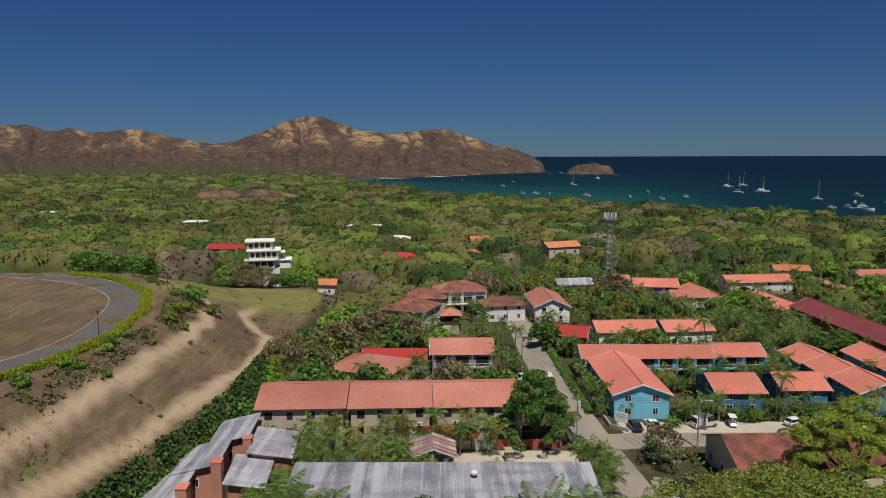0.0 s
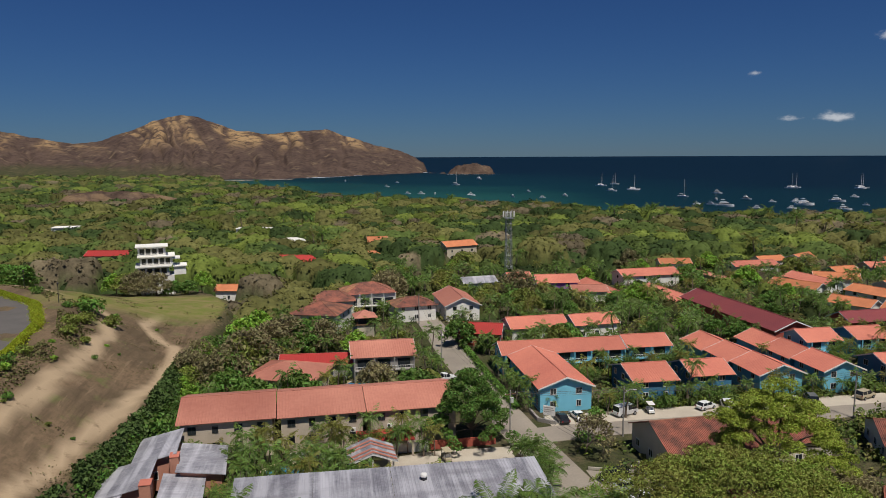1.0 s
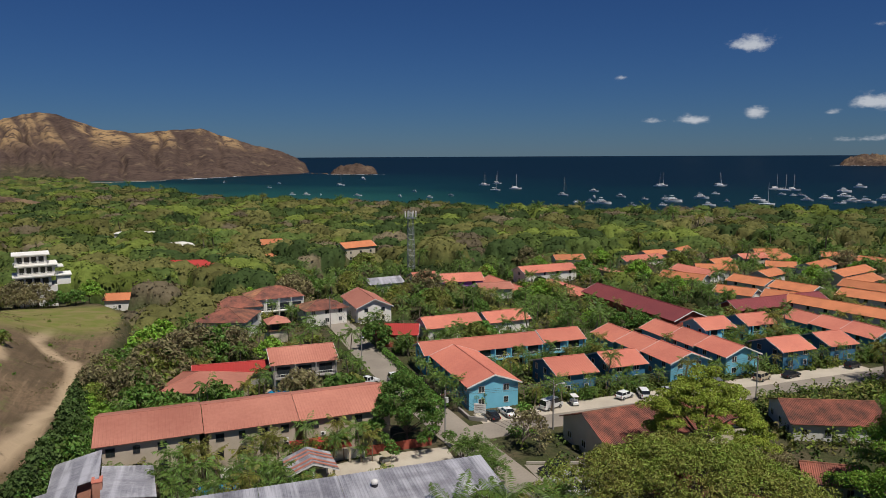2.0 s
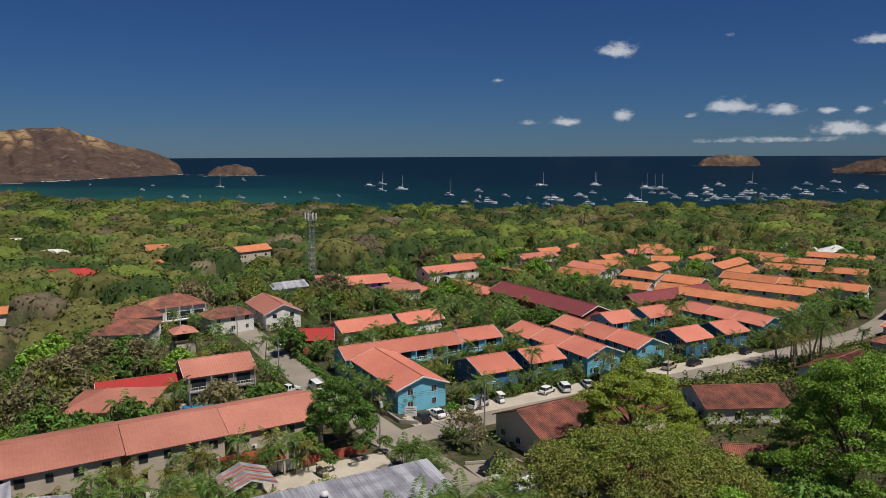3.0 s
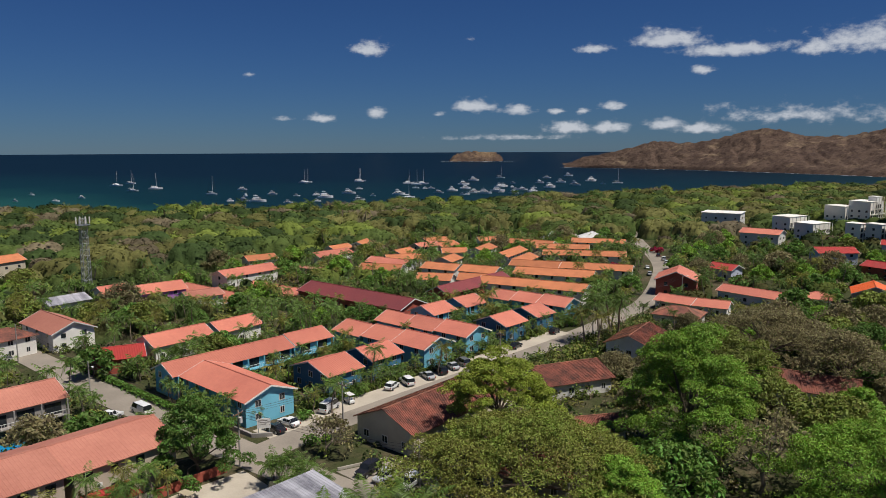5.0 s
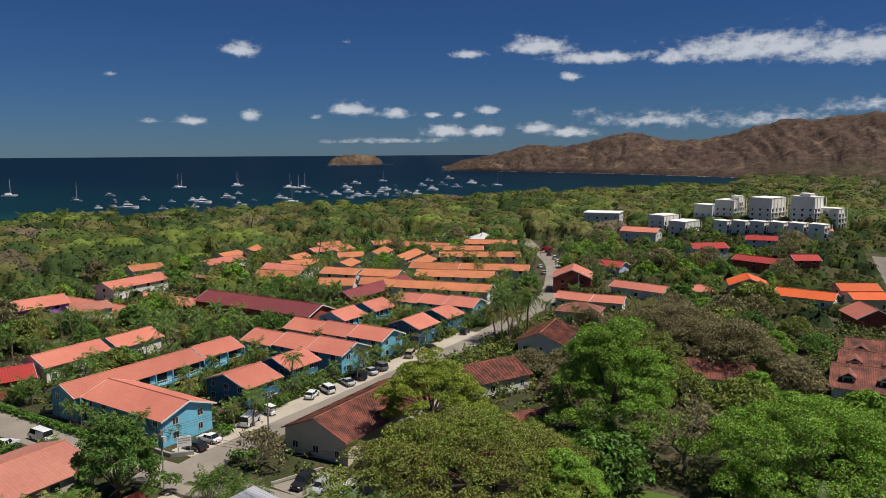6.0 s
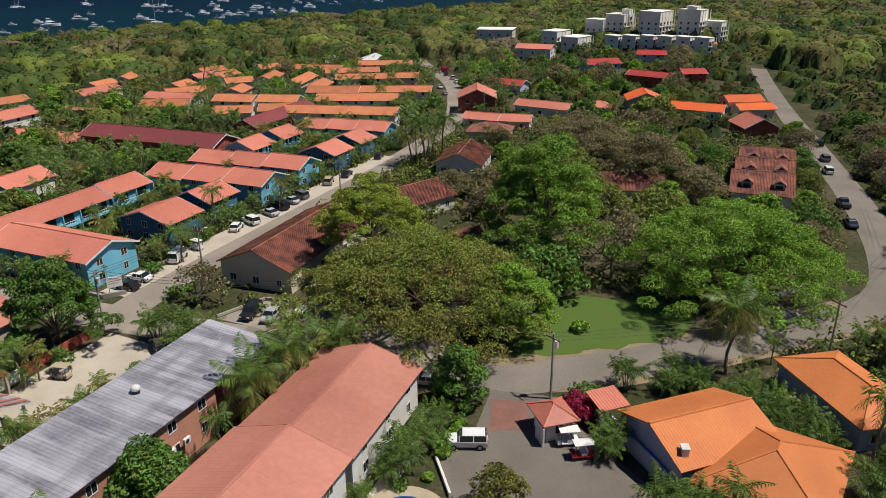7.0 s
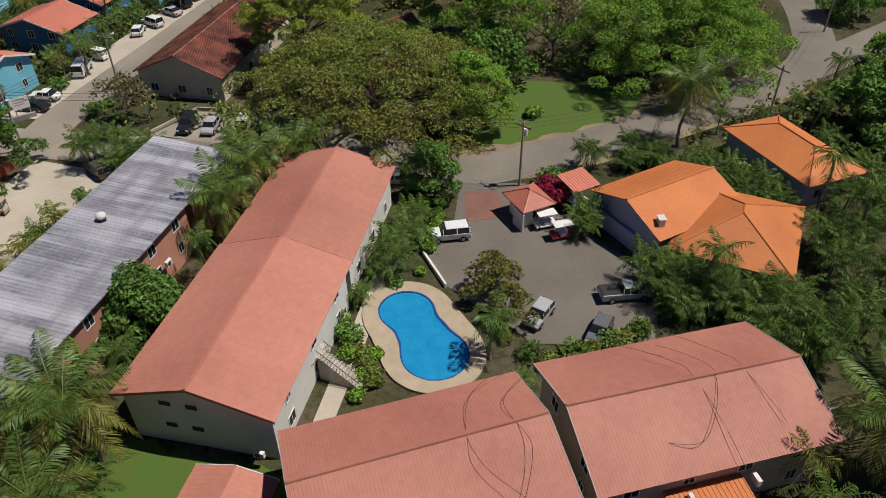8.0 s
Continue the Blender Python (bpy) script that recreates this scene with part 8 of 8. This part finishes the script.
# ---- hedges and growth on the hill ----
def hedge(name, label, pts, width, high, material, per_m, size, seed, step=1.0):
    rng = np.random.default_rng(seed)
    C = []
    for (ax, ay), (bx, by) in zip(pts, pts[1:]):
        d = math.hypot(bx - ax, by - ay)
        n = int(d * per_m)
        u = rng.random(n)
        o = rng.normal(size=n) * width * 0.32
        for i in range(n):
            x, y = ax + (bx - ax) * u[i] - (by - ay) / d * o[i], ay + (by - ay) * u[i] + (bx - ax) / d * o[i]
            C.append((x, y, land(x, y) + high * (0.25 + 0.75 * rng.random() ** 0.5) * max(0.2, 1 - (abs(o[i]) / width) ** 2)))
    C = np.array(C)
    ob = leaves(name, C, rng.normal(size=(len(C), 3)) + np.array([0, 0, 0.9]), size * (0.6 + 0.8 * rng.random(len(C))), material, rng=rng)
    return tagged(ob, label, "hedge", kind="stuff")


hedge("hedge", "clipped lime-green hedge along the hill road", [(-68, 70), (-64.5, 96), (-60, 111), (-58.6, 125), (-61.8, 146.5), (-69.5, 166), (-85.5, 184.5), (-101, 194)], 1.5, 1.15, L_HEDGE, 260, 0.22, 71)
hedge("hedge", "dark green creeper hanging over the bank", [(-43, 66), (-39.5, 82), (-37.5, 93), (-35.5, 106), (-33.8, 119), (-33.8, 140)], 3.4, 2.0, L_GREEN, 170, 0.4, 72)
hedge("hedge", "clipped green hedge along the lane", [(27.2, 128), (26.4, 150), (25.6, 190)], 1.2, 1.3, L_GREEN, 110, 0.28, 73)
hedge("hedge", "dark hedge at the far edge of the plateau", [(-91, 222), (-104, 225), (-117, 226)], 6.5, 8.0, L_GREEN, 330, 0.55, 74)
hedge("hedge", "green hedge along the car park edge", [(2.0, 43.6), (4.2, 39.6), (7.4, 36.2)], 1.3, 1.0, L_OLIVE, 200, 0.25, 75)
hedge("hedge", "clipped hedge mounds beside the pool", [(-1.2, 61.6), (-2.8, 59.9), (-5.2, 58.4)], 1.3, 0.9, L_OLIVE, 260, 0.2, 76)
hedge("hedge", "clipped hedge behind the white car", [(13.5, 58.6), (20, 58.9)], 1.1, 1.1, L_BRIGHT, 220, 0.22, 77)
rnd = random.Random(31)
for k in range(34):
    y = rnd.uniform(85, 200)
    a, b = lerp(y, HILL_TOP), lerp(y, HILL_FOOT)
    u = rnd.random() ** 2.2
    x = a + 2 + u * (b - a - 4)
    grown(BUSHES, x, y, rnd.uniform(0.25, 0.75) * (1.3 - u), rnd)
for x, y, s in ((-52.5, 160, 1.3), (-56, 155, 1.2), (-58, 165, 1.5), (-57, 150, 1.1), (-60.5, 172, 1.4), (-55, 142, 1.0), (-70.5, 102, 1.6), (-71, 98, 1.4), (-110, 120, 2.2), (-112, 128, 2.0), (-116, 118, 2.4)):
    grown(BUSHES, x, y, s, rnd)


def hill_tufts():
    """Dry grass tufts and low weeds on the bare slope, thicker above the upper track."""
    rng, rnd = np.random.default_rng(77), random.Random(77)
    C, S, G = [], [], []
    for k in range(26000):
        y = rnd.uniform(66, 212)
        a, b = lerp(y, HILL_TOP), lerp(y, HILL_FOOT)
        x = a + 2.5 + rnd.random() ** 1.3 * (b - a - 2.0)
        if any(abs(x - lerp(y, line)) < 1.9 for line in TRACKS) and rnd.random() < 0.9:
            continue
        patch = noise.noise((x * 0.13, y * 0.10, 4.0)) + 0.35 * noise.noise((x * 0.5, y * 0.5, 1.0))
        upper = x < lerp(y, TRACKS[0]) - 1
        if patch < (-0.12 if upper else 0.16):
            continue
        C.append((x, y, land(x, y) + 0.05 + rnd.random() * (0.22 if upper else 0.08)))
        S.append(rnd.uniform(0.15, 0.42) if upper else rnd.uniform(0.1, 0.28))
        g = rnd.random()
        G.append((0.20, 0.18, 0.08) if g < 0.5 else (0.15, 0.18, 0.05) if g < (0.75 if upper else 0.6) else (0.26, 0.20, 0.11))
    C = np.array(C)
    ob = leaves("dry_weeds", C, rng.normal(size=(len(C), 3)) * 0.6 + np.array([0, 0, 0.8]), np.array(S), CANOPY, rng=rng, tint=np.array(G))
    tagged(ob, "dry tufts and low green weeds on bare earth", "weeds", kind="stuff")


hill_tufts()


# ---- clouds ----
def clouds():
    """A thin far shell of fair-weather clouds over the bay."""
    spec = [(41.6, 7.6, 1.5, 0.7), (58.8, 7.5, 1.3, 0.4), (64.2, 7.9, 2.6, 0.9), (68.4, 7.0, 4.0, 0.6), (66.7, 5.7, 0.9, 0.4), (74.1, 6.8, 1.6, 0.6), (79.9, 7.2, 7.0, 1.3), (87.0, 6.7, 6.3, 1.3), (37.5, 2.4, 1.2, 0.4), (42.0, 2.8, 0.9, 0.5), (49.6, 3.3, 1.7, 0.7),
            (52.9, 3.0, 1.4, 0.5), (56.9, 1.6, 1.8, 0.6), (60.1, 1.6, 1.5, 0.6), (60.2, 3.2, 1.1, 0.5), (58.0, 2.9, 0.5, 0.3), (56.0, 2.9, 0.6, 0.3), (64.2, 1.8, 1.5, 0.5), (66.8, 1.4, 1.9, 0.5)]
    soft = [(73.5, 2.3, 6.5, 1.0), (68.0, 3.0, 1.5, 0.5), (80.9, 2.2, 6.0, 1.0), (87.9, 3.0, 5.0, 0.8), (32.4, 5.6, 0.5, 0.25), (49.3, 8.4, 0.5, 0.3), (34.8, 2.4, 1.1, 0.3), (46.8, 2.8, 0.7, 0.2), (52.1, 0.9, 6.3, 0.3)]
    na, ne, r = 700, 64, 4700
    A, E = np.meshgrid(np.linspace(-45, 100, na + 1), np.linspace(0.5, 11.5, ne + 1))
    dens = np.zeros_like(A)
    for group, gain in ((spec, 1.0), (soft, 0.62)):
        for a, e, w, h in group:
            dy = (E - e) / h
            d = ((A - a) / w) ** 2 + np.where(dy < 0, dy * 1.7, dy) ** 2
            dens = np.maximum(dens, gain * np.exp(-d * 0.9))
    x, y = r * np.sin(np.radians(A)) * np.cos(np.radians(E)), r * np.cos(np.radians(A)) * np.cos(np.radians(E))
    z = r * np.sin(np.radians(E)) + 47
    V = np.stack([x, y, z], -1).reshape(-1, 3)
    faces = [(j * (na + 1) + i, j * (na + 1) + i + 1, (j + 1) * (na + 1) + i + 1, (j + 1) * (na + 1) + i) for j in range(ne) for i in range(na)]
    m = bpy.data.materials.new("cloud")
    m.use_nodes = True
    N, K = m.node_tree.nodes, m.node_tree.links
    N.remove(N["Principled BSDF"])
    att = N.new("ShaderNodeVertexColor")
    att.layer_name = "puff"
    geo = N.new("ShaderNodeNewGeometry")
    no = N.new("ShaderNodeTexNoise")
    no.inputs["Scale"].default_value, no.inputs["Detail"].default_value, no.inputs["Roughness"].default_value = 0.011, 7.0, 0.62
    st = N.new("ShaderNodeVectorMath")
    st.operation = "MULTIPLY"
    st.inputs[1].default_value = (1, 1, 1.8)
    K.new(geo.outputs["Position"], st.inputs[0])
    K.new(st.outputs[0], no.inputs["Vector"])
    ad = N.new("ShaderNodeMath")
    ad.operation = "MULTIPLY_ADD"
    ad.inputs[1].default_value = 1.5
    K.new(no.outputs["Fac"], ad.inputs[0])
    K.new(att.outputs[0], ad.inputs[2])
    ra = N.new("ShaderNodeMapRange")
    ra.interpolation_type = "SMOOTHSTEP"
    ra.inputs[1].default_value, ra.inputs[2].default_value, ra.inputs[4].default_value = 1.02, 1.75, 0.88
    K.new(ad.outputs[0], ra.inputs[0])
    edge = N.new("ShaderNodeMath")
    edge.operation = "MULTIPLY"
    gate = N.new("ShaderNodeMapRange")
    gate.inputs[1].default_value, gate.inputs[2].default_value = 0.03, 0.25
    K.new(att.outputs[0], gate.inputs[0])
    K.new(ra.outputs[0], edge.inputs[0])
    K.new(gate.outputs[0], edge.inputs[1])
    em, tr, mx = N.new("ShaderNodeEmission"), N.new("ShaderNodeBsdfTransparent"), N.new("ShaderNodeMixShader")
    em.inputs[0].default_value, em.inputs[1].default_value = (0.52, 0.545, 0.59, 1), 1.0
    K.new(edge.outputs[0], mx.inputs[0])
    K.new(tr.outputs[0], mx.inputs[1])
    K.new(em.outputs[0], mx.inputs[2])
    K.new(mx.outputs[0], N["Material Output"].inputs[0])
    ob = mesh_ob("backdrop_clouds", V, faces, m)
    layer = ob.data.color_attributes.new("puff", "FLOAT_COLOR", "POINT")
    layer.data.foreach_set("color", np.repeat(dens.reshape(-1, 1), 4, 1).astype(np.float32).ravel())
    tagged(ob, "small white fair-weather clouds low over the bay", "clouds", kind="structure")


clouds()
